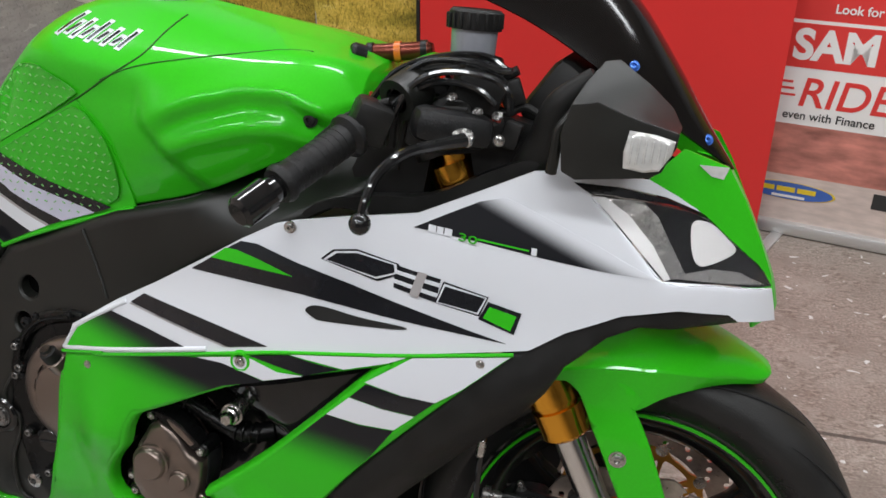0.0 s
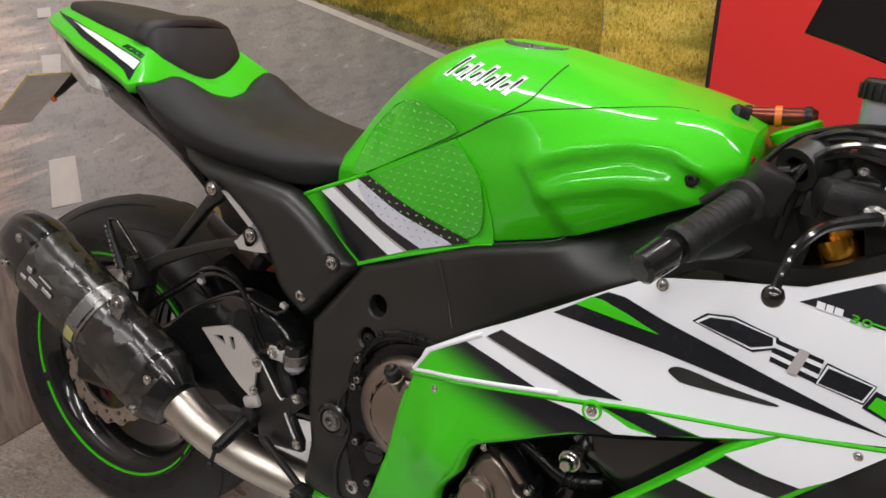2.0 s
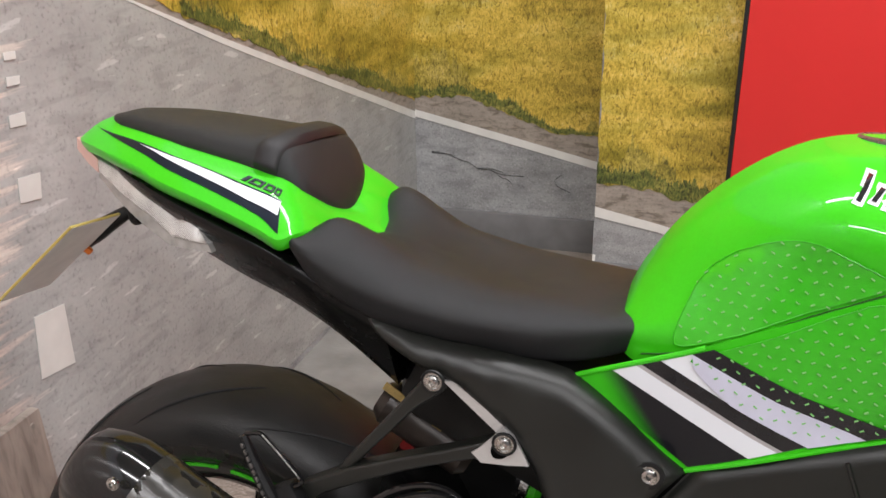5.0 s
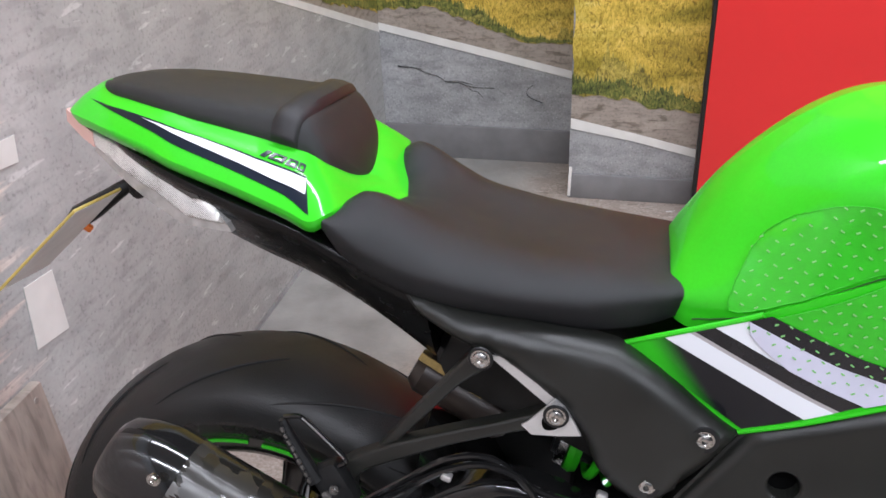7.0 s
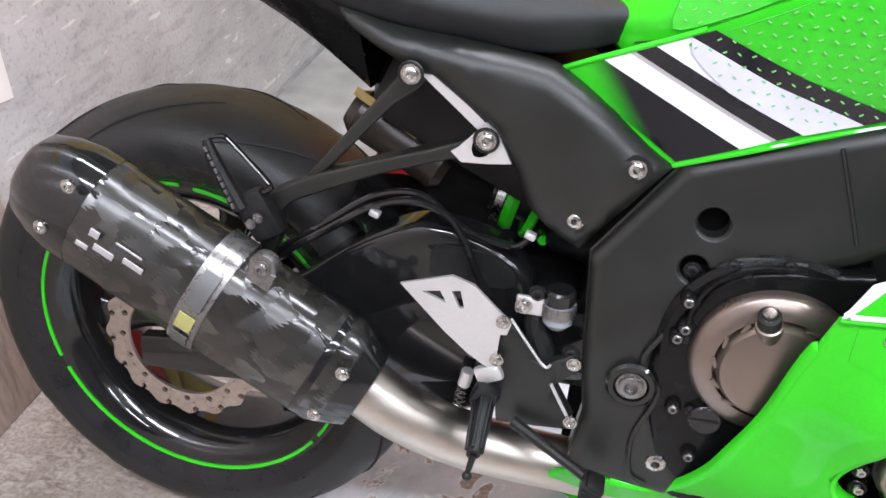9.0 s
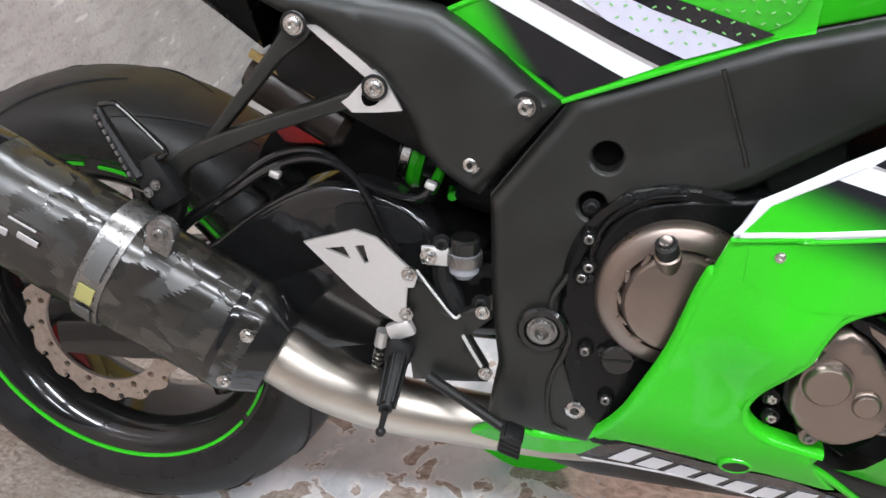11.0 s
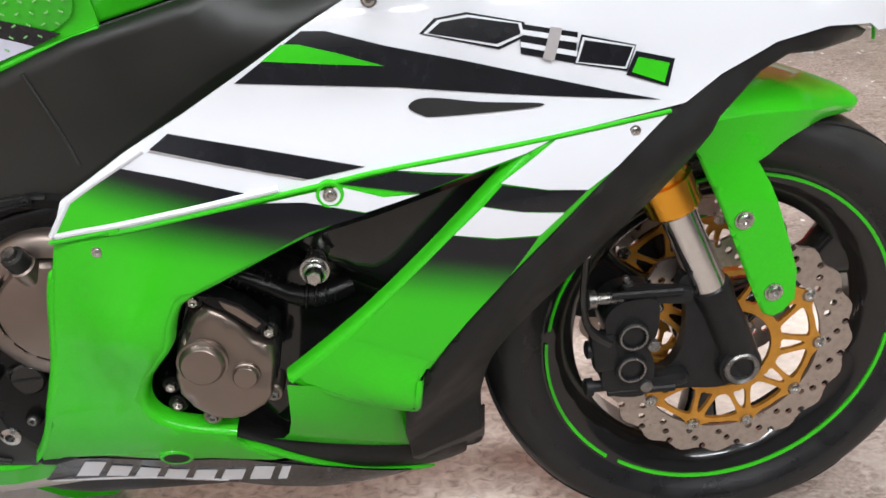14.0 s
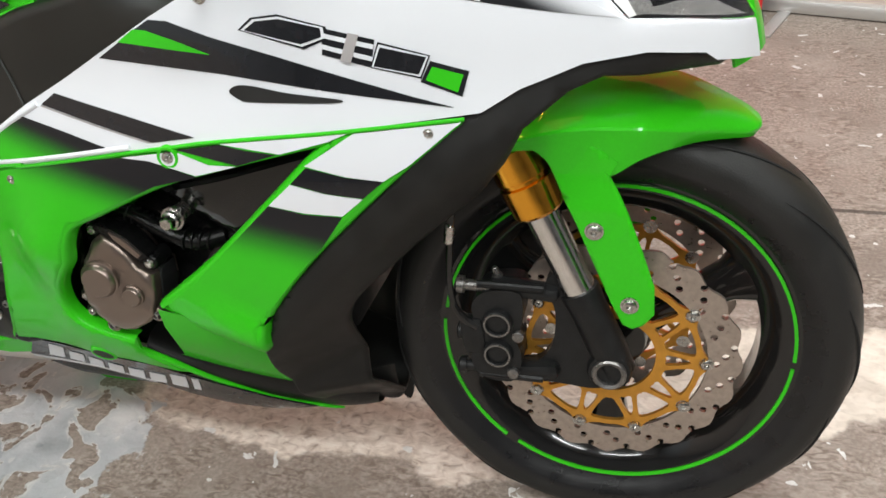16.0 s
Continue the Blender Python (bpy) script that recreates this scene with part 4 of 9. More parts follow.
for k in range(3):
    part("speed_line", block((0.07 - 0.012 * k, 0.001, 0.007), (0.06, -0.0040, 0.455 + 0.02 * k), bevel=0), banner_red, rollup)
part("badge", lathe([(0.0, 0.0), (0.0, 0.14), (0.0012, 0.14), (0.0012, 0.0)], (0.128, -0.003, 0.148), (0, -1, 0), 40), badge_yellow, rollup)
part("badge", lathe([(0.0, 0.0), (0.0, 0.132), (0.0022, 0.132), (0.0022, 0.0)], (0.128, -0.003, 0.148), (0, -1, 0), 40), badge_blue, rollup)
for o in [c for c in rollup.children if c.name.startswith("badge")]:
    for v in o.data.vertices:
        v.co.z = 0.148 + (v.co.z - 0.148) * 0.21
for k in range(3):
    part("badge_bar", block((0.055, 0.001, 0.016), (0.058 + 0.062 * k, -0.006, 0.153), bevel=0), badge_yellow, rollup)
part("badge_bar", block((0.10, 0.001, 0.008), (0.13, -0.006, 0.130), bevel=0), banner_white, rollup)
part("print_shape", block((0.10, 0.001, 0.05), (0.42, -0.0035, 0.16), bevel=0), ink_print, rollup)
part("base", block((0.88, 0.09, 0.045), (0.375, 0.02, 0.024), bevel=0.012), alloy, rollup)
for x in (0.10, 0.66):
    part("foot", block((0.035, 0.30, 0.008), (x + 0.015, -0.06, 0.004), (0, 0, -8), bevel=0.002), alloy, rollup)

# ---- the motorcycle, built upright in its own axes and leaned onto its stand ----
bike = thing("motorcycle", "lime green, white and black sport motorcycle leaning on its side stand", "motorcycle", pose(0, 0, 0, -LEAN, 0, 0))
REAR, FRONT = Vector((0, 0, 0.316)), Vector((1.428, 0, 0.299))


def ring(cx, cz, r, n, start=0.0):
    return [(cx + r * math.cos(start + math.tau * k / n), cz + r * math.sin(start + math.tau * k / n)) for k in range(n)]


def wheel(name, c, radius, width, rim_half, spoke_start, tape, label):
    """Rim with three spokes, tyre and the green rim tape on both sides."""
    h, lip = rim_half, 0.2285
    rim = lathe([(-h, lip), (-h + 0.004, lip + 0.002), (-h + 0.010, lip - 0.006), (-h + 0.014, 0.206), (-h * 0.4, 0.190), (h * 0.4, 0.190), (h - 0.014, 0.206), (h - 0.010, lip - 0.006), (h - 0.004, lip + 0.002), (h, lip),
                 (h - 0.001, 0.216), (h - 0.012, 0.196), (h * 0.4, 0.180), (-h * 0.4, 0.180), (-h + 0.012, 0.196), (-h + 0.001, 0.216)], c, (0, 1, 0), 96, closed=True)
    spokes = []
    for k in range(3):
        a = radians(spoke_start + 120 * k)
        d, s = Vector((math.cos(a), 0, math.sin(a))), Vector((-math.sin(a), 0, math.cos(a)))
        rings = []
        for r, w, t in ((0.030, 0.030, 0.034), (0.070, 0.021, 0.026), (0.120, 0.020, 0.021), (0.155, 0.026, 0.020), (0.176, 0.038, 0.022), (0.190, 0.056, 0.026)):
            rings.append([c + d * r + s * w * math.copysign(abs(math.cos(q)) ** 0.6, math.cos(q)) + Vector((0, t * math.copysign(abs(math.sin(q)) ** 0.6, math.sin(q)), 0)) for q in (math.tau * j / 20 for j in range(20))])
        spokes.append(loft(rings))
    hub = lathe([(-h * 0.9, 0), (-h * 0.9, 0.040), (-h * 0.5, 0.048), (h * 0.5, 0.048), (h * 0.9, 0.040), (h * 0.9, 0)], c, (0, 1, 0), 40)
    ob = part(name, rim, gloss_black, bike, label, smooth=40)
    part("hub", hub, gloss_black, ob)
    for bm in spokes:
        part("spoke", bm, gloss_black, ob)
    w = width / 2
    depth = radius - 0.262
    prof = [(-w * 0.985, 0.2535), (-w, 0.262)]
    for k in range(1, 16):
        q = math.pi * k / 16
        prof.append((-w * math.cos(q), 0.262 + depth * math.sin(q) ** 0.85))
    prof += [(w, 0.262), (w * 0.985, 0.2535)]
    tyre = part("tyre", lathe(prof, c, (0, 1, 0), 128), rubber, ob, "black rubber road tyre", smooth=50)
    for side in (-1, 1):
        wall = [(side * (h - 0.004), 0.214), (side * (h + 0.001), 0.2300), (side * (w * 0.45 + h * 0.55), 0.2345), (side * w * 0.955, 0.246), (side * w * 0.972, 0.2475), (side * w * 0.980, 0.2520), (side * w * 0.985, 0.2537)]
        part("sidewall", lathe(wall, c, (0, 1, 0), 128), sidewall_rubber, tyre, "dressed, darker tyre sidewall", smooth=50)
    for side in (-1, 1):
        for k, (a0, a1) in enumerate(tape):
            bm = bmesh.new()
            n = 40
            strip = []
            rr = 0.2185 + (0.0015 if k == 1 else 0)
            for j in range(n + 1):
                a = radians(a0 + (a1 - a0) * j / n)
                u = Vector((math.cos(a), 0, math.sin(a)))
                strip.append([c + u * (rr + e) + Vector((0, side * (h + y), 0)) for e, y in ((-0.0020, 0.0015), (0.0020, 0.0026), (0.0020, -0.002), (-0.0020, -0.002))])
            loft(strip, True, True, bm)
            part("rim_tape", bm, green, ob, "lime green rim tape")
    return ob


def groove(parent, c, radius, width, a, side, length=0.09, lean=0.7):
    """A curved tread cut, laid as a thin dark inlay on the tyre's crown."""
    w, depth = width / 2, radius - 0.262
    pts = []
    for k in range(9):
        u = k / 8
        q = math.pi * (0.42 - 0.30 * u)
        r = 0.262 + depth * math.sin(q) ** 0.85 + 0.0004
        y = side * w * math.cos(q)
        ang = a + lean * (u - 0.5) * length / radius * 2.2
        pts.append(Vector((c.x + r * math.cos(ang), y, c.z + r * math.sin(ang))))
    return tube(pts, [0.0006, 0.0022, 0.0022, 0.0006], 6, per=2)


front_wheel = wheel("front_wheel", FRONT, 0.299, 0.122, 0.048, 30, ((-1, 172), (177, 231), (236, 356)), "gloss black front wheel with green tape")
rear_wheel = wheel("rear_wheel", REAR, 0.316, 0.190, 0.083, 75, ((-34, 84), (89, 200), (205, 322)), "gloss black rear wheel with green tape")
cut_paint = material("tread_cut", (0.008, 0.008, 0.008), 0.8)
for ob, c, r, w, n in ((front_wheel, FRONT, 0.299, 0.122, 11), (rear_wheel, REAR, 0.316, 0.190, 11)):
    for side in (-1, 1):
        cuts = bmesh.new()
        for k in range(n):
            joined(cuts, groove(ob, c, r, w, math.tau * (k + (0.5 if side > 0 else 0)) / n, side, 0.10, 0.8))
        part("tread_groove", cuts, cut_paint, ob)


def petal_disc(parent, c, y, r_out, r_in, lobes, name="brake_disc", mat=None, rows=3):
    out = []
    for k in range(lobes * 6):
        a = math.tau * k / (lobes * 6)
        out.append((c.x + (r_out - 0.0035 + 0.0035 * math.cos(lobes * a)) * math.cos(a), c.z + (r_out - 0.0035 + 0.0035 * math.cos(lobes * a)) * math.sin(a)))
    holes = [ring(c.x, c.z, r_in, 60)]
    for k in range(lobes):
        for j in range(rows):
            a = math.tau * (k + 0.28 * j) / lobes
            r = r_in + (r_out - r_in) * (0.25 + 0.5 * j / max(1, rows - 1))
            holes.append(ring(c.x + r * math.cos(a), c.z + r * math.sin(a), 0.0046, 8))
    bm = shell(out, flat(y), 0.005, holes, step=0.03)
    return part(name, bm, mat or disc_steel, parent, "drilled steel petal brake disc", smooth=30)


def disc_carrier(parent, c, y, r_out, r_in, arms, mat):
    """A gold ring with a lug for each button, pierced so that paired arms run to an inner ring."""
    def at(a, r):
        return (c.x + r * math.cos(a), c.z + r * math.sin(a))
    step = math.tau / arms
    grow = r_out / 0.119
    rim, holes = [], [ring(c.x, c.z, 0.054, 40)]
    for k in range(arms):
        a = step * (k + 0.5) + 0.31
        rim += [at(a + da, r * grow) for da, r in ((-0.314, 0.1105), (-0.20, 0.1105), (-0.11, 0.114), (-0.05, 0.119), (0.05, 0.119), (0.11, 0.114), (0.20, 0.1105))]
        holes.append(spline([at(a + step / 2 + da, r * grow) for da, r in ((-0.10, 0.070), (0.0, 0.068), (0.10, 0.070), (0.215, 0.096), (0.185, 0.103), (0.0, 0.1035), (-0.185, 0.103), (-0.215, 0.096))], 2))
        holes.append(spline([at(a + da, r * grow) for da, r in ((-0.115, 0.0685), (0.0, 0.067), (0.115, 0.0685), (0.03, 0.094), (-0.03, 0.094))], 2))
    bm = shell(spline(rim, 2), flat(y), 0.0055, holes, step=0.03)
    return part("disc_carrier", bm, mat, parent, "gold anodised disc carrier", smooth=30)


for side in (-1, 1):
    y = -0.076 if side < 0 else 0.071
    d = petal_disc(front_wheel, FRONT, y, 0.157, 0.1155, 20)
    disc_carrier(d, FRONT, y - 0.001, 0.118, 0.036, 10, gold_flat)
    for k in range(10):
        a = math.tau * (k + 0.5) / 10 + 0.31
        screw(d, (FRONT.x + 0.1145 * math.cos(a), y, FRONT.z + 0.1145 * math.sin(a)), 0.0075, (0, side, 0), name="disc_button")
petal_disc(rear_wheel, REAR, -0.105, 0.112, 0.078, 16, rows=2)

# ---- front fork, axle and brake ----
RAKE = Vector((-0.423, 0, 0.906))


def fork_leg(side):
    y = 0.098 * side
    foot = Vector((FRONT.x + 0.006, y, FRONT.z + 0.004))
    at = lambda d: foot + RAKE * d
    low = lathe([(-0.012, 0.0), (-0.012, 0.021), (0.03, 0.0235), (0.085, 0.0225), (0.108, 0.0245), (0.112, 0.0235), (0.112, 0.0)], at(0), RAKE, 32)
    joined(low, lathe([(-0.016, 0.0), (-0.016, 0.025), (0.014, 0.027), (0.018, 0.025), (0.018, 0.0)], (FRONT.x, y, FRONT.z), (0, side, 0), 32))
    leg = part("fork_leg", low, dark_metal, bike, "black cast fork foot")
    part("slider", lathe([(0.110, 0), (0.110, 0.0205), (0.245, 0.0205), (0.245, 0)], at(0), RAKE, 32), chrome, leg, "chrome fork slider")
    part("outer_tube", lathe([(0.222, 0.0), (0.222, 0.0275), (0.226, 0.0315), (0.262, 0.0320), (0.264, 0.0285), (0.268, 0.0285), (0.270, 0.0320), (0.305, 0.0315), (0.308, 0.0280), (0.40, 0.0275), (0.625, 0.0275), (0.627, 0.0)], at(0), RAKE, 40), gold, leg, "gold anodised fork tube")
    part("axle_nut", lathe([(0.010, 0.0), (0.010, 0.021), (0.023, 0.021), (0.025, 0.019), (0.023, 0.0150), (0.0, 0.0145), (0.0, 0.0)], (FRONT.x, y, FRONT.z), (0, side, 0), 24), grey_alloy, leg, "hollow grey axle end")
    lobes = [(-0.112, 0.106), (-0.148, 0.104), (-0.166, 0.086), (-0.164, 0.060), (-0.157, 0.041), (-0.166, 0.024), (-0.168, 0.000), (-0.156, -0.020), (-0.120, -0.024), (-0.108, -0.005), (-0.107, 0.020), (-0.113, 0.041), (-0.106, 0.062), (-0.105, 0.090)]
    body = plate(spline([(FRONT.x + u, FRONT.z + v) for u, v in lobes], 4), min(side * 0.066, side * 0.122), max(side * 0.066, side * 0.122))
    caliper = part("brake_caliper", body, dark_metal, leg, "black radial brake caliper")
    part("caliper_arm", block((0.085, 0.024, 0.021), (FRONT.x - 0.105, side * 0.106, FRONT.z + 0.104), (0, 6, 0), 0.009), dark_metal, caliper)
    part("caliper_arm", block((0.080, 0.028, 0.024), (FRONT.x - 0.10, side * 0.106, FRONT.z - 0.012), (0, -6, 0), 0.010), dark_metal, caliper)
    for dz in (0.106, -0.012, 0.04):
        part("caliper_bolt", lathe([(-0.02, 0.0), (-0.02, 0.007), (0.012, 0.007), (0.012, 0.011), (0.020, 0.011), (0.022, 0.008), (0.022, 0)], (FRONT.x - 0.165, side * 0.112, FRONT.z + dz), (-1, 0, 0), 12), grey_alloy if dz > 0.1 else dark_metal, caliper)
    part("bridge", block((0.030, 0.020, 0.050), (FRONT.x - 0.166, side * 0.116, FRONT.z + 0.04), (0, -8, 0), 0.006), dark_metal, caliper)
    hose = [(1.268, 0.352), (1.251, 0.364), (1.240, 0.380), (1.235, 0.409), (1.236, 0.445), (1.239, 0.483), (1.245, 0.540)]
    part("brake_hose", tube([(x, side * 0.122, z) for x, z in hose], [0.0062, 0.0062, 0.0042, 0.0042, 0.0042, 0.0042, 0.0042], 10), gloss_black, caliper, "black brake hose")
    part("ferrule", lathe([(-0.012, 0.0046), (-0.012, 0.0062), (0.010, 0.0062), (0.012, 0.0046)], (1.2375, side * 0.122, 0.478), (0.1, 0, 1), 14), bolt_metal, caliper, "bright hose ferrule")
    banjo = lathe([(-0.010, 0.0085), (0.006, 0.0085), (0.007, 0.0060), (0.011, 0.0060), (0.012, 0.0045), (0.012, 0)], (1.256, side * 0.112, 0.339), (-1, 0, 0.1), 12)
    joined(banjo, block((0.030, 0.016, 0.015), (1.270, side * 0.112, 0.338), (0, -6, 0), 0.004))
    part("banjo", banjo, case_black, caliper, "black hose fitting")
    part("bleed_nipple", lathe([(-0.012, 0.0065), (0.002, 0.0065), (0.003, 0.0040), (0.010, 0.0042), (0.012, 0.003), (0.012, 0)], (1.290, side * 0.104, 0.416), (-0.3, 0, 1), 12), grey_alloy, caliper)
    part("bridge_bolt", lathe([(-0.004, 0.0075), (0.003, 0.0072), (0.004, 0.0052), (0.004, 0)], (1.318, side * 0.124, 0.345), (0, side, 0), 16), grey_alloy, caliper)
    part("bridge_bolt", lathe([(-0.004, 0.0075), (0.003, 0.0072), (0.004, 0.0052), (0.004, 0)], (1.312, side * 0.124, 0.290), (0, side, 0), 16), grey_alloy, caliper)
    for dz in (0.018, 0.062):
        part("piston_cap", lathe([(0, 0), (0.002, 0.008), (0.001, 0.0135), (0.005, 0.0135), (0.0065, 0.0150), (0.005, 0.0180), (-0.004, 0.0195)], (FRONT.x - 0.135, side * 0.124, FRONT.z + dz), (0, side, 0), 28), dark_metal, caliper)
        part("piston_ring", lathe([(0.0045, 0.0138), (0.0065, 0.0142), (0.0065, 0.0162), (0.0045, 0.0172)], (FRONT.x - 0.135, side * 0.124, FRONT.z + dz), (0, side, 0), 28), grey_alloy, caliper)
    for dz in (0.112, -0.018):
        part("pin", tube([(FRONT.x - 0.160, side * 0.118, FRONT.z + dz), (FRONT.x - 0.080, side * 0.118, FRONT.z + dz)], 0.005, 10, smooth=False), dark_metal, caliper)
    web = [(-0.004, 0.070), (0.020, 0.0), (-0.010, -0.031), (-0.060, -0.030), (-0.108, -0.027), (-0.110, -0.006), (-0.086, 0.002), (-0.070, 0.030), (-0.068, 0.075), (-0.080, 0.104), (-0.074, 0.124), (-0.045, 0.124), (-0.026, 0.108)]
    br = plate(spline([(FRONT.x + u, FRONT.z + v) for u, v in web], 4), side * 0.098 - 0.008, side * 0.098 + 0.008)
    part("caliper_bracket", br, dark_metal, leg)
    return leg


for side in (-1, 1):
    leg = fork_leg(side)

# ---- mudguard ----
GUARD_HALF = [(62.2, 0.006), (62.8, 0.020), (64.0, 0.031), (66, 0.041), (70.5, 0.056), (74, 0.073), (77.7, 0.092), (82, 0.106), (86.4, 0.117), (91, 0.125), (102, 0.131), (114, 0.134)]
GUARD_LOW = [(62.2, 0.318), (63, 0.312), (66, 0.308), (70.5, 0.301), (76.5, 0.296), (82, 0.286), (86.4, 0.277), (91, 0.262), (95, 0.258), (103.5, 0.258), (106.5, 0.302), (114, 0.312)]
GUARD_CREASE = [(62.2, 0.320), (66, 0.314), (72, 0.311), (78, 0.311), (90, 0.315), (102, 0.319), (114, 0.321)]


def mudguard():
    """An arch over the tyre: rounded crown, a crease along each shoulder and side walls that run down into the fork flaps."""
    c, rings = FRONT, []
    for k in range(49):
        u = k / 48
        d = 62.2 + 50 * (u if u > 0.1 else u * u * 10)
        a = radians(d)
        half, low, crease = (sum(lerp_table(t, d + e) for e in (-1.5, 0, 1.5)) / 3 if d > 66 else lerp_table(t, d) for t in (GUARD_HALF, GUARD_LOW, GUARD_CREASE))
        top = lerp_table([(62.2, 0.321), (63, 0.326), (66, 0.3285), (75, 0.330), (90, 0.330), (114, 0.330)], d)
        side = [(0.96, low), (0.985, low + (crease - low) * 0.5), (1.0, crease - 0.0015), (0.985, crease + 0.0012), (0.86, crease + (top - crease) * 0.50), (0.66, crease + (top - crease) * 0.82), (0.35, top - 0.0012), (0.0, top)]
        row = [(-v, r) for v, r in side] + [(v, r) for v, r in reversed(side[:-1])]
        row += [(v * 0.97, r - 0.0024) for v, r in reversed(row)]
        rings.append([(c.x + r * math.cos(a), half * v, c.z + r * math.sin(a)) for v, r in row])
    return loft(rings)


def flap_side(x, z):
    """The flap: flush with the guard's wall above, stepping out over the fork below the bend."""
    u = max(0.0, min(1.0, (0.552 - z) / 0.022))
    return -0.1268 - 0.0055 * u * u * (3 - 2 * u) + 0.10 * max(0.0, 1.40 - x) * max(0.0, z - 0.55)


guard = part("mudguard", mudguard(), green, bike, "lime green front mudguard", smooth=28)
flap = shell(poly([(1.341, 0.594), (1.352, 0.606), (1.382, 0.606), (1.405, 0.594), (1.425, 0.576), (1.417, 0.561), (1.431, 0.537), (1.440, 0.518), (1.458, 0.472), (1.473, 0.430), (1.475, 0.395), (1.464, 0.380), (1.451, 0.374), (1.440, 0.379), (1.427, 0.404), (1.401, 0.464), (1.383, 0.505), (1.360, 0.553)], 0.012), flap_side, 0.003, step=0.012, roll=0.004)
pair("side_flap", flap, green, guard, smooth=50, surf=flap_side)
for p in [(1.404, 0.499), (1.447, 0.408)]:
    screw(guard, (p[0], -0.1335, p[1]), 0.0085)

# ---- fairing ----
upper = [(0.736, 0.583), (0.737, 0.585), (0.752, 0.619), (0.753, 0.620), (0.813, 0.658), (0.865, 0.686), (0.930, 0.724)] + [(0.970, 0.748), (1.008, 0.768), (1.020, 0.771)] + [(1.032, 0.774), (1.093, 0.784), (1.167, 0.794), (1.230, 0.821), (1.284, 0.845), (1.319, 0.848), (1.326, 0.837), (1.345, 0.825), (1.371, 0.798), (1.401, 0.767), (1.428, 0.738), (1.428, 0.738), (1.486, 0.734), (1.546, 0.727), (1.552, 0.704), (1.555, 0.689), (1.513, 0.694), (1.502, 0.702), (1.449, 0.707), (1.391, 0.701), (1.335, 0.681), (1.299, 0.660)] + [(1.172, 0.646), (1.038, 0.633), (0.985, 0.624), (0.918, 0.614), (0.792, 0.592)] + [(0.799, 0.596)]
fairing = pair("upper_fairing", shell(poly(upper), fair, 0.004, step=0.018), white, bike, "pearl white upper side fairing", smooth=60, surf=fair)


def decal(name, outline, mat, parent, lift=0.0012, surf=None, label="", smooth_edge=False, step=0.018):
    ring_pts = spline(outline, 4) if smooth_edge else poly(outline, 0.015)
    return part(name, shell(ring_pts, surf or fair, 0.001, step=step, lift=lift), mat, parent, label, smooth=60, surf=surf or fair)


decal("stripe", [(0.970, 0.746), (0.990, 0.745), (1.036, 0.731), (1.103, 0.714), (1.171, 0.695), (1.233, 0.677), (1.274, 0.666), (1.170, 0.680), (1.045, 0.697), (0.912, 0.709), (0.955, 0.737)], ink, fairing, label="gloss black stripe")
decal("stripe", [(0.936, 0.725), (0.953, 0.737), (0.967, 0.736), (0.999, 0.727), (1.035, 0.715), (0.993, 0.719)], green, fairing, 0.0022, label="lime green stripe")
decal("stripe", [(0.852, 0.672), (0.924, 0.656), (1.012, 0.635), (0.991, 0.632), (0.965, 0.628), (0.899, 0.644), (0.835, 0.660)], ink, fairing, label="gloss black stripe")
decal("stripe", [(0.835, 0.659), (0.899, 0.643), (0.964, 0.628), (0.960, 0.627), (0.898, 0.642), (0.833, 0.658)], silver_line, fairing, 0.0010)
low_fade = fade_material("green_black_fade_upper", INK, LIME, (0.829, -0.2, 0.636), (0.815, -0.2, 0.592))
decal("stripe", [(0.809, 0.646), (0.859, 0.634), (0.910, 0.620), (0.846, 0.608), (0.743, 0.587), (0.742, 0.589), (0.756, 0.617)], low_fade, fairing, label="black stripe fading to green")
f_a, f_b = [Vector(p) for p in [(1.264, 0.814), (1.418, 0.742)]]
across = Vector((-(f_b - f_a).y, (f_b - f_a).x)).normalized()
f_mid = (f_a + f_b) / 2
tri_fade = fade_material("black_white_fade", INK, SNOW, (f_mid.x - across.x * 0.022, -0.2, f_mid.y - across.y * 0.022), (f_mid.x + across.x * 0.002, -0.2, f_mid.y + across.y * 0.002))
decal("nose_graphic", [(1.165, 0.780), (1.203, 0.798), (1.232, 0.811), (1.259, 0.817), (1.298, 0.801), (1.360, 0.773), (1.424, 0.740), (1.362, 0.749), (1.300, 0.759), (1.231, 0.771)], tri_fade, fairing, label="gloss black triangular graphic")
trim_line = [(0.735, 0.582), (0.799, 0.595)] + [(0.792, 0.591), (0.917, 0.613), (0.985, 0.624), (1.038, 0.632), (1.172, 0.645), (1.284, 0.655)]


part("trim_line", tube([(x, fair(x, z) - 0.0012, z) for x, z in spline(trim_line, 4, False)], 0.0022, 8, smooth=False), green, fairing, "lime green trim line")

rim_line = [(0.829, 0.660), (0.809, 0.649), (0.784, 0.635), (0.760, 0.620), (0.749, 0.604), (0.738, 0.588), (0.742, 0.5880), (0.765, 0.5930), (0.799, 0.5985), (0.860, 0.6085), (0.905, 0.6165), (0.938, 0.6218)]
part("rim_line", tube([(x, fair(x, z) - 0.0004, z) for x, z in rim_line], 0.0030, 8, smooth=False), white, fairing, "thin white edge line")

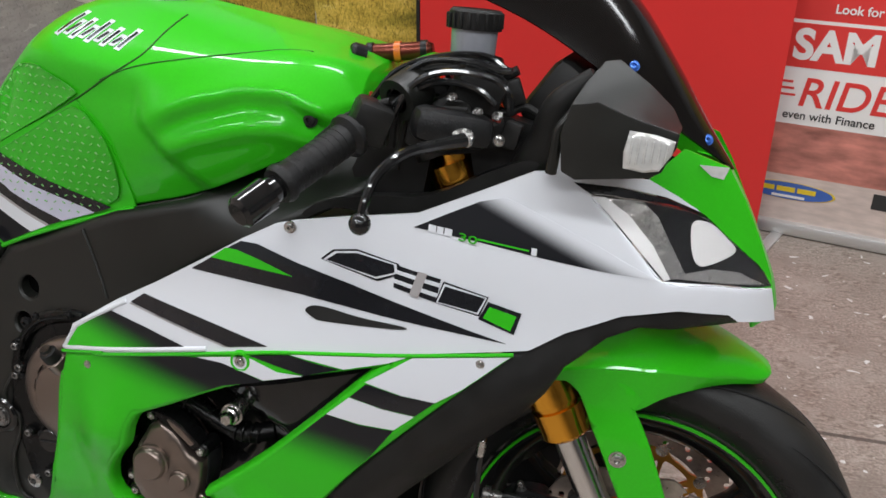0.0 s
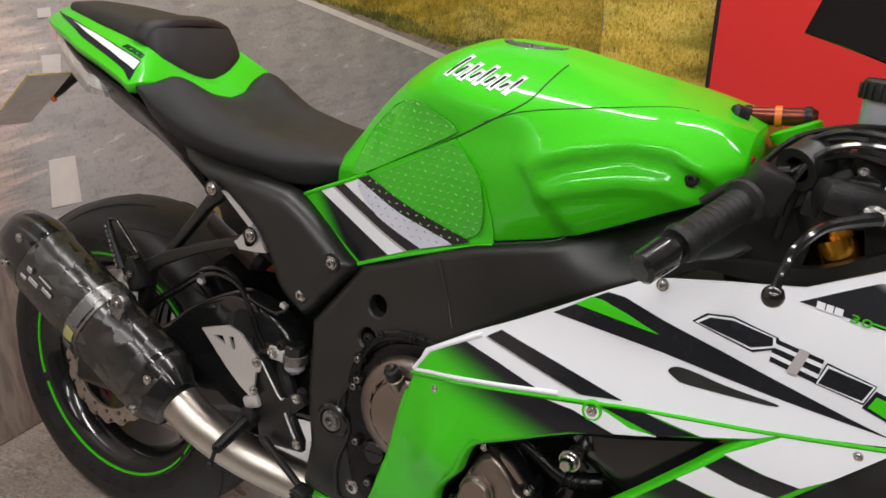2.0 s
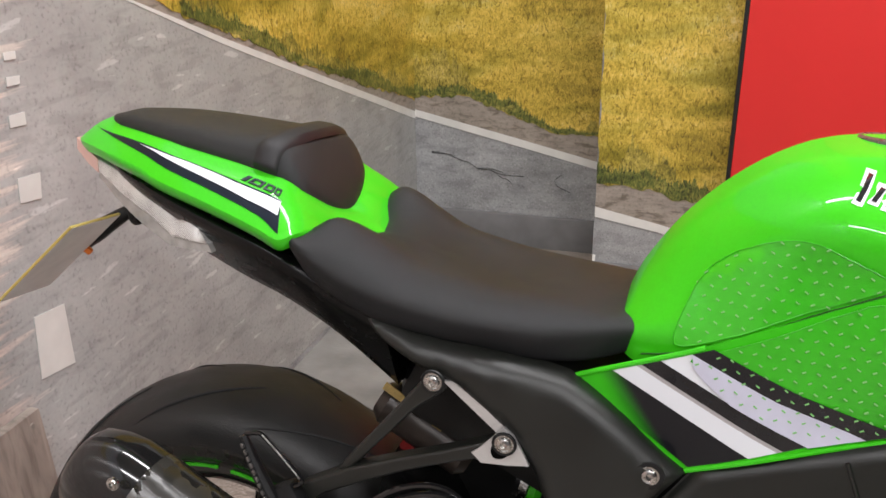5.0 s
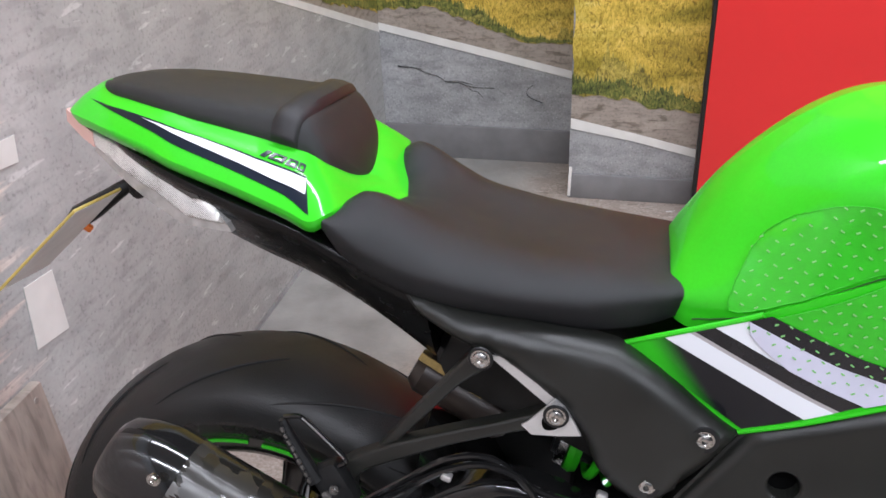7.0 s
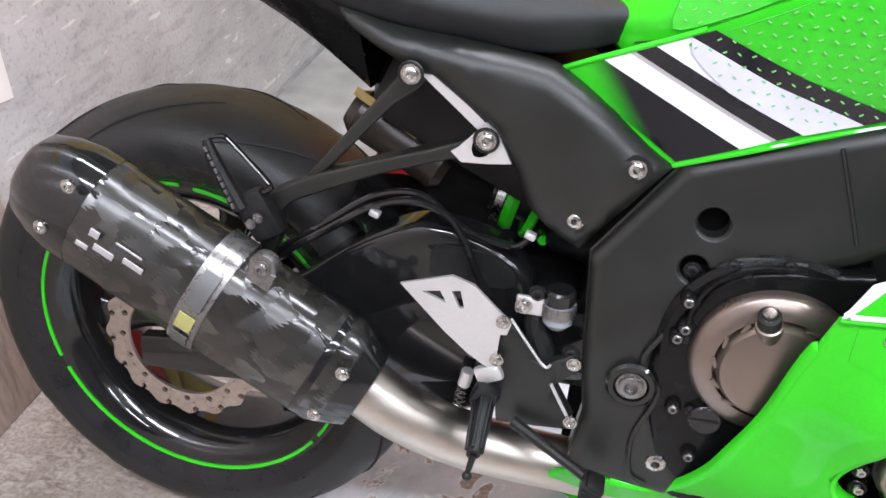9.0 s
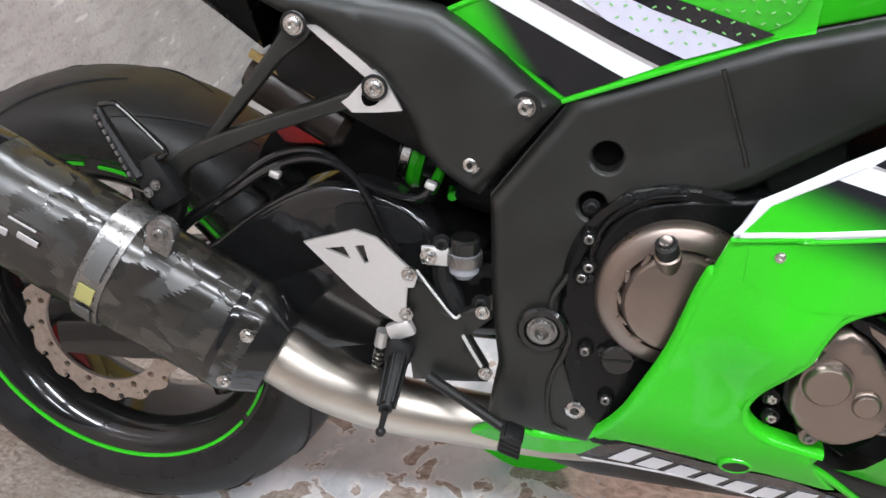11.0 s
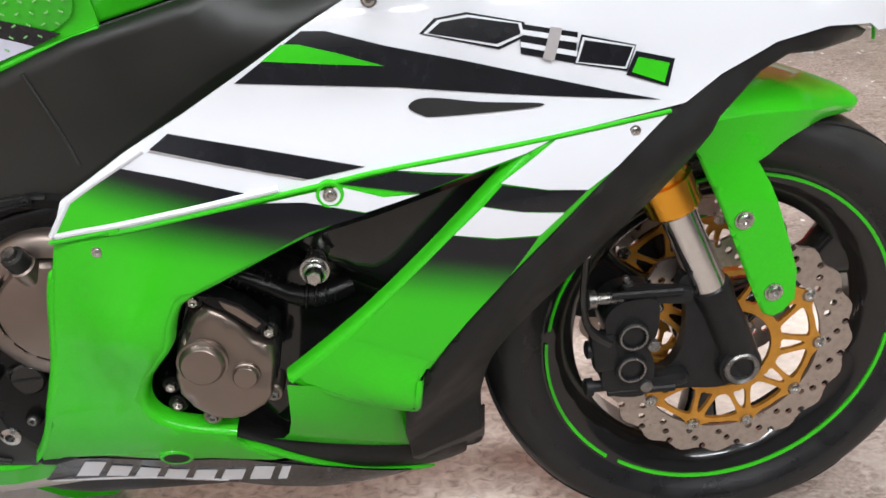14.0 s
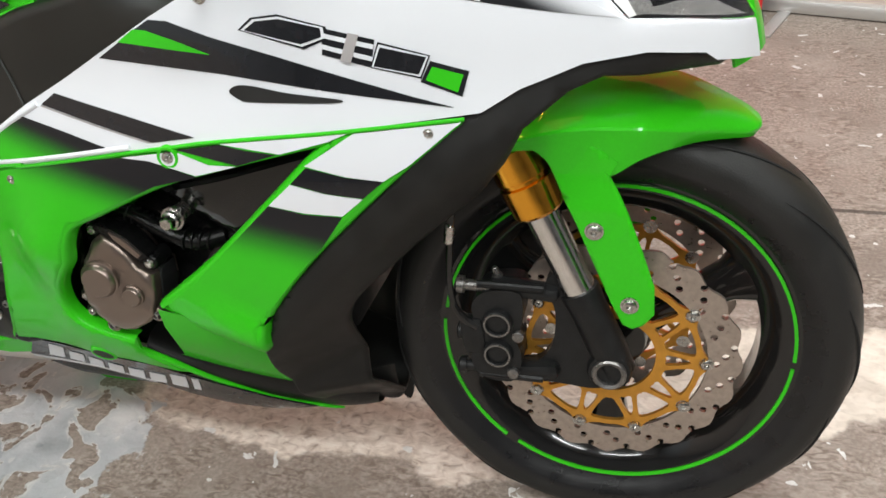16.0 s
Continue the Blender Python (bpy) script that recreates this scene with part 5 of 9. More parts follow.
# lower fairing: a C round the engine opening, its tail running back under the frame
lower = [(0.736, 0.581), (0.800, 0.594), (0.911, 0.617)] + [(0.917, 0.611), (0.985, 0.622), (1.038, 0.630), (1.172, 0.643), (1.283, 0.653), (1.273, 0.647), (1.208, 0.591), (1.133, 0.517), (1.087, 0.464), (1.055, 0.419), (1.047, 0.408), (1.044, 0.389), (1.041, 0.367), (1.024, 0.371), (1.000, 0.378), (0.974, 0.388), (0.945, 0.405), (0.921, 0.420), (1.002, 0.488), (1.078, 0.562), (1.126, 0.610), (1.153, 0.633), (1.084, 0.616), (1.029, 0.601), (0.959, 0.579), (0.877, 0.539), (0.846, 0.525), (0.833, 0.515), (0.824, 0.496), (0.817, 0.473), (0.804, 0.456), (0.789, 0.435), (0.780, 0.415), (0.777, 0.397), (0.782, 0.381), (0.794, 0.369), (0.812, 0.361), (0.835, 0.355), (0.858, 0.350), (0.853, 0.330), (0.893, 0.271)] + [(0.817, 0.291), (0.725, 0.294), (0.659, 0.298), (0.625, 0.250), (0.585, 0.244), (0.534, 0.254), (0.496, 0.263), (0.488, 0.270), (0.495, 0.283), (0.523, 0.308), (0.534, 0.301), (0.568, 0.295), (0.605, 0.290), (0.624, 0.297), (0.640, 0.314), (0.653, 0.335), (0.666, 0.361), (0.677, 0.390), (0.699, 0.449), (0.715, 0.516), (0.729, 0.560)]


def bulge(x, z):
    """The side panel, swelling out along the duct's overhanging lip."""
    u = max(0.0, min(1.0, (x - 0.94) / 0.09))
    k = max(0.0, 1 - abs(z - (0.440 - 0.44 * (x - 0.921))) / 0.040)
    shoulder = 0.020 * math.exp(-((x - 0.795 - 0.25 * (z - 0.52)) / 0.045) ** 2 - ((z - 0.49) / 0.055) ** 2)
    hollow_side = 0.008 * math.exp(-((x - 0.745 - 0.18 * (z - 0.45)) / 0.032) ** 2 - ((z - 0.42) / 0.10) ** 2)
    return fair(x, z) - 0.014 * u * u * (3 - 2 * u) * k * k * (3 - 2 * k) - shoulder + hollow_side


def flange(points, surf, side, out=0.006, deep=0.014):
    """The rolled edge of a panel: a narrow strip that turns in along a line of (x, z) points."""
    line = [Vector(p) for p in spline(points, 3, False)]
    rows = []
    for i, p in enumerate(line):
        way = (line[min(i + 1, len(line) - 1)] - line[max(i - 1, 0)]).normalized()
        n = Vector((-way.y, way.x)) * side
        rows.append([(q.x, surf(p.x, p.y) + d, q.y) for q, d in ((p - n * 0.0040, 0.0005), (p - n * 0.0010, 0.0010), (p + n * out * 0.4, 0.0028), (p + n * out * 0.85, 0.004 + deep * 0.35), (p + n * out, 0.004 + deep))])
    bm = bmesh.new()
    loft(rows, False, False, bm)
    return bm


lower_fairing = part("lower_fairing", shell(poly(lower, 0.012), bulge, 0.004, step=0.016, roll=0.006), green, bike, "lime green lower side fairing", smooth=60, surf=bulge)
part("lower_fairing", shell([(x, z) for x, z in poly(lower[:16] + lower[-19:], 0.03)], lambda x, z: -fair(x, z), 0.004, step=0.03), green, bike, smooth=60)
for side, deep, pts in ((-1, 0.006, [(0.725, 0.545), (0.723, 0.542), (0.715, 0.516), (0.699, 0.449), (0.677, 0.390), (0.666, 0.361), (0.653, 0.335), (0.640, 0.314), (0.624, 0.297), (0.605, 0.290), (0.568, 0.295)]),
                        (1, 0.016, [(1.153, 0.633), (1.084, 0.616), (1.029, 0.601), (0.959, 0.579), (0.877, 0.539), (0.846, 0.525), (0.833, 0.515), (0.824, 0.496), (0.817, 0.473), (0.804, 0.456), (0.789, 0.435), (0.780, 0.415), (0.777, 0.397), (0.782, 0.381), (0.794, 0.369), (0.812, 0.361), (0.835, 0.355), (0.858, 0.350)]),
                        (1, 0.014, [(0.921, 0.420), (1.002, 0.488), (1.078, 0.562), (1.126, 0.610), (1.153, 0.633)]),
                        (1, 0.016, [(1.281, 0.652), (1.273, 0.646), (1.208, 0.591), (1.133, 0.517), (1.087, 0.464), (1.055, 0.419)]),
                        (1, 0.020, [(1.047, 0.408), (1.044, 0.389), (1.041, 0.367), (1.024, 0.371), (1.000, 0.378), (0.974, 0.388), (0.945, 0.405), (0.921, 0.420)])):
    part("rolled_edge", flange(pts, bulge, side, 0.0045, deep), green, lower_fairing, smooth=60)
BOX_BACK = [(0.919, -0.247, 0.418), (0.917, -0.238, 0.387), (0.913, -0.219, 0.354), (0.906, -0.199, 0.325), (0.897, -0.184, 0.308), (0.884, -0.176, 0.302)]
BOX_FRONT = [(1.040, -0.214, 0.386), (1.038, -0.188, 0.340), (1.049, -0.158, 0.295), (1.060, -0.130, 0.251), (1.063, -0.120, 0.236), (1.064, -0.110, 0.223)]
box_rows = []
for k in range(11):
    u = k / 10
    bow = -0.006 * math.sin(math.pi * u)
    box_rows.append([tuple(Vector(a).lerp(Vector(b), u) + Vector((0, bow, 0))) for a, b in zip(BOX_BACK, BOX_FRONT)])
for dx, dy in ((0.003, 0.002), (0.005, 0.006), (0.007, 0.030)):
    box_rows.append([(x + dx, y + dy, z) for x, y, z in BOX_FRONT])
box_bm = bmesh.new()
loft(box_rows, False, False, box_bm)
part("duct_box", box_bm, green, lower_fairing, "lime green box below the duct lip", smooth=70)
band_fade = fade_material("black_green_fade_band", INK, LIME, (0.886, -0.2, 0.597), (0.872, -0.2, 0.545))
decal("stripe", [(0.923, 0.610), (0.955, 0.610), (0.996, 0.598), (1.010, 0.594), (0.959, 0.581), (0.878, 0.543), (0.850, 0.530), (0.800, 0.530), (0.750, 0.545), (0.750, 0.579), (0.791, 0.589), (0.853, 0.601)], band_fade, lower_fairing, 0.0008, bulge, label="black stripe fading to green")
decal("stripe", [(0.927, 0.611), (0.989, 0.620), (1.026, 0.608), (1.056, 0.608), (1.010, 0.596), (0.959, 0.609)], white, lower_fairing, 0.0016, bulge, label="white stripe")
decal("stripe", [(0.992, 0.622), (1.038, 0.629), (1.070, 0.624), (1.098, 0.621), (1.058, 0.609), (1.027, 0.615)], ink, lower_fairing, 0.0016, bulge, label="gloss black stripe")
decal("stripe", [(1.040, 0.630), (1.172, 0.643), (1.152, 0.635), (1.103, 0.622), (1.070, 0.626)], white, lower_fairing, 0.0016, bulge, label="white stripe")
decal("stripe", [(1.178, 0.643), (1.281, 0.652), (1.273, 0.646), (1.233, 0.613), (1.206, 0.596), (1.169, 0.601), (1.128, 0.611)], white, lower_fairing, 0.0016, bulge, label="white stripe")
decal("stripe", [(1.129, 0.609), (1.169, 0.600), (1.206, 0.596), (1.185, 0.578), (1.148, 0.583), (1.112, 0.592)], ink, lower_fairing, 0.0016, bulge, label="gloss black stripe")
decal("stripe", [(1.111, 0.591), (1.148, 0.582), (1.184, 0.577), (1.162, 0.558), (1.122, 0.560), (1.085, 0.567)], white, lower_fairing, 0.0016, bulge, label="white stripe")
pillar_fade = fade_material("black_green_fade_pillar", INK, LIME, (1.075, -0.2, 0.548), (1.062, -0.2, 0.488))
decal("stripe", [(1.084, 0.566), (1.121, 0.558), (1.161, 0.556), (1.134, 0.518), (1.096, 0.475), (1.060, 0.430), (0.985, 0.468)], pillar_fade, lower_fairing, 0.0008, bulge, label="black stripe fading to green")
for p in ((0.981, 0.614),):
    part("grommet", lathe([(0, 0.009), (0.003, 0.009), (0.003, 0.0115), (-0.002, 0.013)], (p[0], fair(*p), p[1]), (0, -1, 0), 24), green, lower_fairing)
    screw(lower_fairing, (p[0], fair(*p) - 0.002, p[1]), 0.0050)
for p in [(1.250, 0.642), (0.776, 0.574)]:
    screw(lower_fairing, (p[0], fair(*p) - 0.001, p[1]), 0.0042)
p = (1.027, 0.767)
screw(fairing, (p[0], fair(*p) - 0.002, p[1]), 0.0055)

part("fairing_stay", shell(poly([(1.304, 0.889), (1.313, 0.889), (1.317, 0.866), (1.315, 0.848), (1.292, 0.839), (1.301, 0.860)], 0.01), flat(-0.160), 0.004, step=0.012), white, fairing, "white stay at the fairing's top edge")

# vent slot
slot = spline([(1.053, 0.680), (1.060, 0.686), (1.077, 0.686), (1.113, 0.680), (1.162, 0.675), (1.165, 0.672), (1.131, 0.671), (1.075, 0.671), (1.064, 0.673)], 4)
decal("vent", [tuple(v) for v in slot], plastic, fairing, 0.0016, label="black vent slot")

# belly pan with its bottom band
for p in [(0.784, 0.303)]:
    part("drain_ring", lathe([(-0.006, 0.012), (0.0015, 0.0125), (0.0030, 0.0145), (0.0015, 0.0175), (-0.004, 0.019)], (p[0], fair(*p), p[1]), (0, -0.85, -0.5), 28), green, lower_fairing)
    part("drain_hole", lathe([(-0.001, 0.0), (0.0022, 0.0), (0.0022, 0.0135), (0.0, 0.0135)], (p[0], fair(*p), p[1]), (0, -0.85, -0.5), 28), plastic, lower_fairing, "dark drain hole")
belly = [(0.657, 0.296), (0.725, 0.292), (0.818, 0.289), (0.848, 0.284)] + [(0.883, 0.266), (0.915, 0.251), (0.975, 0.211), (1.031, 0.179), (0.975, 0.167), (0.911, 0.193), (0.864, 0.206)] + [(0.822, 0.226), (0.731, 0.239), (0.625, 0.244), (0.619, 0.249)]
belly_skin = lambda x, z: min(boxs(x, z) - 0.003, fair(x, z) + 0.001 + 0.17 * max(0.0, x - 0.915))
belly_pan = part("belly_pan", shell(poly(belly, 0.012), belly_skin, 0.003, step=0.012), ink, bike, "black belly pan with a white wordmark", smooth=60, surf=belly_skin)
part("silver_line", tube([(x, fair(x, z) - 0.001, z) for x, z in [(0.625, 0.247), (0.731, 0.244), (0.822, 0.232)]], 0.0014, 6), silver_line, belly_pan)
DUCT_TOP = [(0.850, -0.176, 0.334), (0.884, -0.170, 0.306), (0.925, -0.158, 0.284), (0.990, -0.130, 0.250), (1.064, -0.104, 0.225), (1.088, -0.076, 0.198), (1.105, -0.050, 0.176)]
DUCT_LOW = [(0.853, -0.190, 0.314), (0.885, -0.176, 0.288), (0.925, -0.146, 0.244), (0.975, -0.108, 0.196), (1.042, -0.078, 0.166), (1.080, -0.050, 0.150), (1.102, -0.030, 0.144)]
duct_rows = []
for k in range(25):
    a, b = on_line(DUCT_TOP, k / 4), on_line(DUCT_LOW, k / 4)
    duct_rows.append([tuple(a + Vector((0, 0.03, 0.004)))] + [tuple(a.lerp(b, v) + Vector((0, -0.010 * math.sin(math.pi * v), 0))) for v in (0, 0.15, 0.4, 0.7, 0.9, 1.0)] + [tuple(b + Vector((0, 0.02, -0.002)))])
duct_bm = bmesh.new()
loft(duct_rows, False, False, duct_bm)
part("lower_duct", duct_bm, plastic, belly_pan, "matte black lower duct", smooth=70)
part("green_line", tube([(0.851, -0.201, 0.322), (0.875, -0.190, 0.302), (0.905, -0.170, 0.270), (0.940, -0.140, 0.230), (0.980, -0.113, 0.196), (1.042, -0.086, 0.170), (1.060, -0.074, 0.161)], [0.0045, 0.0045, 0.004, 0.0036, 0.0032, 0.0026, 0.0012], 8), green, belly_pan, "thin lime green line")
pan = []
for k in range(20):
    x = 0.50 + 0.63 * k / 19
    zb = 0.150 + 0.035 * max(0, (0.62 - x) / 0.12) - 0.012 * math.sin(math.pi * k / 19)
    row = []
    for j in range(13):
        v = -1 + 2 * j / 12
        half = (0.105 if k < 17 else 0.105 - 0.02 * (k - 16)) * (0.9 if k < 2 else 1)
        row.append((x, half * v, zb + 0.075 * abs(v) ** 3))
    pan.append(row)
pan_bm = bmesh.new()
loft(pan, False, False, pan_bm)
bmesh.ops.solidify(pan_bm, geom=pan_bm.faces[:], thickness=0.003)
part("pan_floor", pan_bm, plastic, belly_pan)
far_tail = [(0.463, 0.048), (0.533, 0.044), (0.625, 0.057), (0.624, 0.040), (0.585, 0.016), (0.545, 0.008), (0.506, 0.023)]
part("belly_tail", shell(poly(far_tail, 0.02), flat(0.10), 0.01, step=0.03), green, belly_pan, "lime green belly tail on the far side")

# dark duct panel beside the fork
duct = [(1.275, 0.656), (1.298, 0.663), (1.324, 0.686), (1.346, 0.702), (1.386, 0.711), (1.435, 0.712), (1.478, 0.707), (1.529, 0.683), (1.518, 0.677), (1.410, 0.685), (1.378, 0.673), (1.337, 0.640), (1.318, 0.601), (1.288, 0.559), (1.225, 0.505), (1.195, 0.475), (1.172, 0.453)]
duct += [tuple(p) for p in spline([(1.150, 0.430), (1.134, 0.405), (1.123, 0.370), (1.119, 0.306), (1.119, 0.256), (1.124, 0.220), (1.129, 0.180), (1.131, 0.160), (1.127, 0.146), (1.112, 0.140), (1.090, 0.142), (1.068, 0.148)], 4, False)]
duct += [(1.044, 0.170), (1.034, 0.215), (1.028, 0.300), (1.030, 0.360), (1.048, 0.390), (1.062, 0.429), (1.087, 0.461), (1.133, 0.513), (1.209, 0.589)]
duct_panel = pair("duct_panel", shell(poly(duct, 0.014), inner, 0.004, step=0.018, roll=0.006), plastic, bike, "matte black duct panel beside the fork", smooth=60, surf=inner)

# nose: headlamp, brow and green beak
lamp_shape = [(1.346, 0.825), (1.388, 0.823), (1.429, 0.816), (1.464, 0.806), (1.498, 0.779), (1.528, 0.754), (1.543, 0.730), (1.486, 0.735), (1.431, 0.738), (1.402, 0.768), (1.373, 0.798)]
lamp_unit = pair("headlamp", shell(spline(lamp_shape, 4), lambda x, z: fair(x, z) + 0.004, 0.004, step=0.015), lamp_dark, bike, "dark headlamp under a clear lens", smooth=60, surf=fair)
decal("reflector", [(1.348, 0.823), (1.388, 0.821), (1.400, 0.819), (1.416, 0.805), (1.431, 0.779), (1.453, 0.743), (1.433, 0.740), (1.403, 0.769), (1.375, 0.799)], reflector, lamp_unit, -0.002, label="faceted chrome reflector", smooth_edge=False)
decal("reflector", [(1.435, 0.742), (1.452, 0.747), (1.478, 0.752), (1.508, 0.748), (1.535, 0.733), (1.486, 0.737)], reflector, lamp_unit, -0.002)
# bright reflection along the lens's rear edge, laid on as a pale strip
decal("lens_glint", [(1.346, 0.824), (1.360, 0.823), (1.386, 0.806), (1.414, 0.776), (1.436, 0.741), (1.430, 0.739), (1.402, 0.769), (1.373, 0.799)], alloy, lamp_unit, -0.001, label="pale strip for the lens's bright reflection")
decal("lamp_bowl", [(1.452, 0.800), (1.470, 0.800), (1.490, 0.784), (1.500, 0.770), (1.476, 0.757), (1.462, 0.757), (1.454, 0.773)], alloy, lamp_unit, -0.001, label="bright side lamp bowl", smooth_edge=True)
lamp_lens = part("lens", shell(spline(lamp_shape, 4), lambda x, z: fair(x, z) - 0.003, 0.002, step=0.015), lens_glass, lamp_unit, "clear headlamp lens", smooth=60)
lamp_lens.visible_shadow = False
decal("brow", [(1.324, 0.837), (1.375, 0.834), (1.422, 0.824), (1.466, 0.808), (1.429, 0.818), (1.388, 0.824), (1.345, 0.826)], ink, fairing, 0.0, label="black headlamp brow")
decal("brow", [(1.320, 0.839), (1.362, 0.845), (1.403, 0.843), (1.434, 0.827), (1.466, 0.809), (1.422, 0.826), (1.375, 0.835), (1.324, 0.837)], white, fairing, 0.0, label="white headlamp brow")
beak = [(1.403, 0.843), (1.418, 0.859), (1.435, 0.875), (1.458, 0.867), (1.483, 0.858), (1.504, 0.825), (1.525, 0.783), (1.542, 0.744), (1.551, 0.710), (1.546, 0.727), (1.528, 0.755), (1.498, 0.780), (1.465, 0.808), (1.434, 0.827)]
pair("beak", shell(poly(beak, 0.015), fair, 0.004, step=0.015), green, bike, "lime green nose cowl", smooth=60, surf=fair)
ridge = spline([(1.493, 0.834), (1.516, 0.797), (1.539, 0.750), (1.558, 0.709), (1.566, 0.679)], 3, False)
nose_rows = []
for p in ridge:
    x, z = p.x, p.y
    half = abs(fair(x - 0.015, z)) * 0.9
    nose_rows.append([(x - 0.035 * abs(v) ** 2, half * v, z - 0.004 * v * v) for v in (-1 + 2 * j / 10 for j in range(11))])
nose_bm = bmesh.new()
loft(nose_rows, False, False, nose_bm)
bmesh.ops.solidify(nose_bm, geom=nose_bm.faces[:], thickness=-0.003)
part("nose_top", nose_bm, green, bike)

# windscreen
SCREEN_RIDGE = [(1.499, 0, 0.834), (1.458, 0, 0.893), (1.419, 0, 0.952), (1.365, 0, 1.024), (1.300, 0, 1.082), (1.220, 0, 1.122), (1.130, 0, 1.145)]
SCREEN_EDGE = [(1.496, -0.012, 0.836), (1.440, -0.058, 0.876), (1.388, -0.086, 0.912), (1.335, -0.100, 0.949), (1.264, -0.112, 0.992), (1.190, -0.116, 1.022), (1.105, -0.114, 1.045)]
scr_rows = []
for k in range(25):
    u = k / 4
    top, edge = on_line(SCREEN_RIDGE, u), on_line(SCREEN_EDGE, u)
    row = []
    for j in range(17):
        v = -1 + j / 8
        w = abs(v) ** 2.1
        p = top + (edge - top) * w
        row.append((p.x, -edge.y * math.copysign(abs(v) ** 0.92, v), p.z))
    scr_rows.append(row)
scr_bm = bmesh.new()
loft(scr_rows, False, False, scr_bm)
bmesh.ops.solidify(scr_bm, geom=scr_bm.faces[:], thickness=0.003)
part("windscreen", scr_bm, smoke, bike, "dark smoked windscreen", smooth=70)

# mirror with its indicator, folded over the fairing
CREASE = [(1.322, -0.232, 0.925), (1.348, -0.238, 0.930), (1.381, -0.240, 0.919), (1.426, -0.238, 0.907)]
MIRROR_LOW = [(1.424, -0.238, 0.893), (1.413, -0.238, 0.869), (1.402, -0.239, 0.863), (1.377, -0.240, 0.860), (1.332, -0.236, 0.854), (1.318, -0.232, 0.860), (1.314, -0.230, 0.895)]
MIRROR_TOP = [(1.428, -0.205, 0.908), (1.418, -0.190, 0.924), (1.394, -0.180, 0.944), (1.362, -0.175, 0.966), (1.347, -0.178, 0.964), (1.331, -0.195, 0.943)]


def mirror_body(sign):
    """A wedge-shaped housing: an upright face below a crease, a sloping roof above it, and its back drawn in."""
    bm = bmesh.new()
    put = lambda p: bm.verts.new((p[0], p[1] * sign, p[2]))
    crease, low, top = [put(p) for p in CREASE], [put(p) for p in MIRROR_LOW], [put(p) for p in MIRROR_TOP]
    bm.faces.new(crease + low)
    bm.faces.new([crease[3]] + top + [crease[0], crease[1], crease[2]])
    rim = top + [crease[0]] + low[::-1] + [crease[3]]
    mid = Vector((1.368, -0.150 * sign * -1, 0.905))
    back = [bm.verts.new((mid.x + (v.co.x - mid.x) * 0.86, -0.150 * sign, mid.z + (v.co.z - mid.z) * 0.86)) for v in rim]
    for a in range(len(rim)):
        b = (a + 1) % len(rim)
        bm.faces.new((rim[a], rim[b], back[b], back[a]))
    bm.faces.new(back)
    bmesh.ops.recalc_face_normals(bm, faces=bm.faces)
    bmesh.ops.bevel(bm, geom=bm.edges[:], offset=0.0035, segments=3, affect="EDGES", profile=0.6, clamp_overlap=True)
    return bm


mirror_ob = part("mirror", mirror_body(1), satin, bike, "matte black mirror with a clear indicator", smooth=35)
ind = poly([(1.380, 0.907), (1.404, 0.905), (1.423, 0.900), (1.421, 0.888), (1.411, 0.871), (1.396, 0.868), (1.377, 0.871), (1.376, 0.887)], 0.01)
indicator = part("indicator", shell(ind, lambda x, z: -0.2435, 0.02, step=0.010, roll=0.003), lens_soft, mirror_ob, "clear ribbed indicator lens")
for k in range(6):
    x = 1.383 + 0.0065 * k
    part("lens_rib", block((0.0022, 0.0024, 0.026 - 0.0016 * k), (x, -0.2440, 0.8885), (0, 4, 0), 0.0008), lens_soft, indicator)
far = part("mirror", mirror_body(-1), plastic, bike)

# ---- tank, built as sections from the seat forward: half width low, at the crease and the top ----
def ease(v, a, b):
    u = max(0.0, min(1.0, (v - a) / (b - a)))
    return u * u * (3 - 2 * u)


def tank_bump(x, z):
    """Relief of the tank's side: the knee recess behind its corner, the flank's ridge, the scoop under it and the swell below."""
    corner = 0.835 + 0.75 * max(0.0, 0.865 - z)
    low = ease(z, 0.925, 0.880)
    knee = -0.013 * ease(x, corner + 0.010, corner - 0.024) * low * ease(x, 0.60, 0.68)
    crest = lerp_table([(0.80, 0.850), (0.85, 0.871), (0.896, 0.890), (0.954, 0.906), (1.0, 0.905), (1.03, 0.890), (1.08, 0.850)], x)
    d = z - crest
    along = ease(x, 0.83, 0.88) * ease(x, 1.085, 1.05)
    ridge = 0.006 * math.exp(-(d / 0.016) ** 2) if d > 0 else 0.006 * math.exp(-(d / 0.007) ** 2)
    scoop = -0.010 * math.exp(-((d + 0.020) / 0.012) ** 2)
    swell = 0.005 * math.exp(-((d + 0.045) / 0.012) ** 2)
    return knee + along * (ridge + scoop + swell)


def tank_section(x, zb, wb, zm, wm, zc, wc, zt):
    """x, low edge height and half width, widest height and half width, crease height and half width, crown."""
    half = spline([(wb, zb), (wb * 0.55 + wm * 0.47, zb * 0.6 + zm * 0.4), (wm, zm), (wc * 1.0, zc), (wc * 0.55, zc + (zt - zc) * 0.72), (0.0001, zt)], 10, False)
    half = [(w + tank_bump(x, z) if w > 0.02 else w, z) for w, z in half]
    return [(x, -p[0], p[1]) for p in half] + [(x, p[0], p[1]) for p in reversed(half[:-1])]


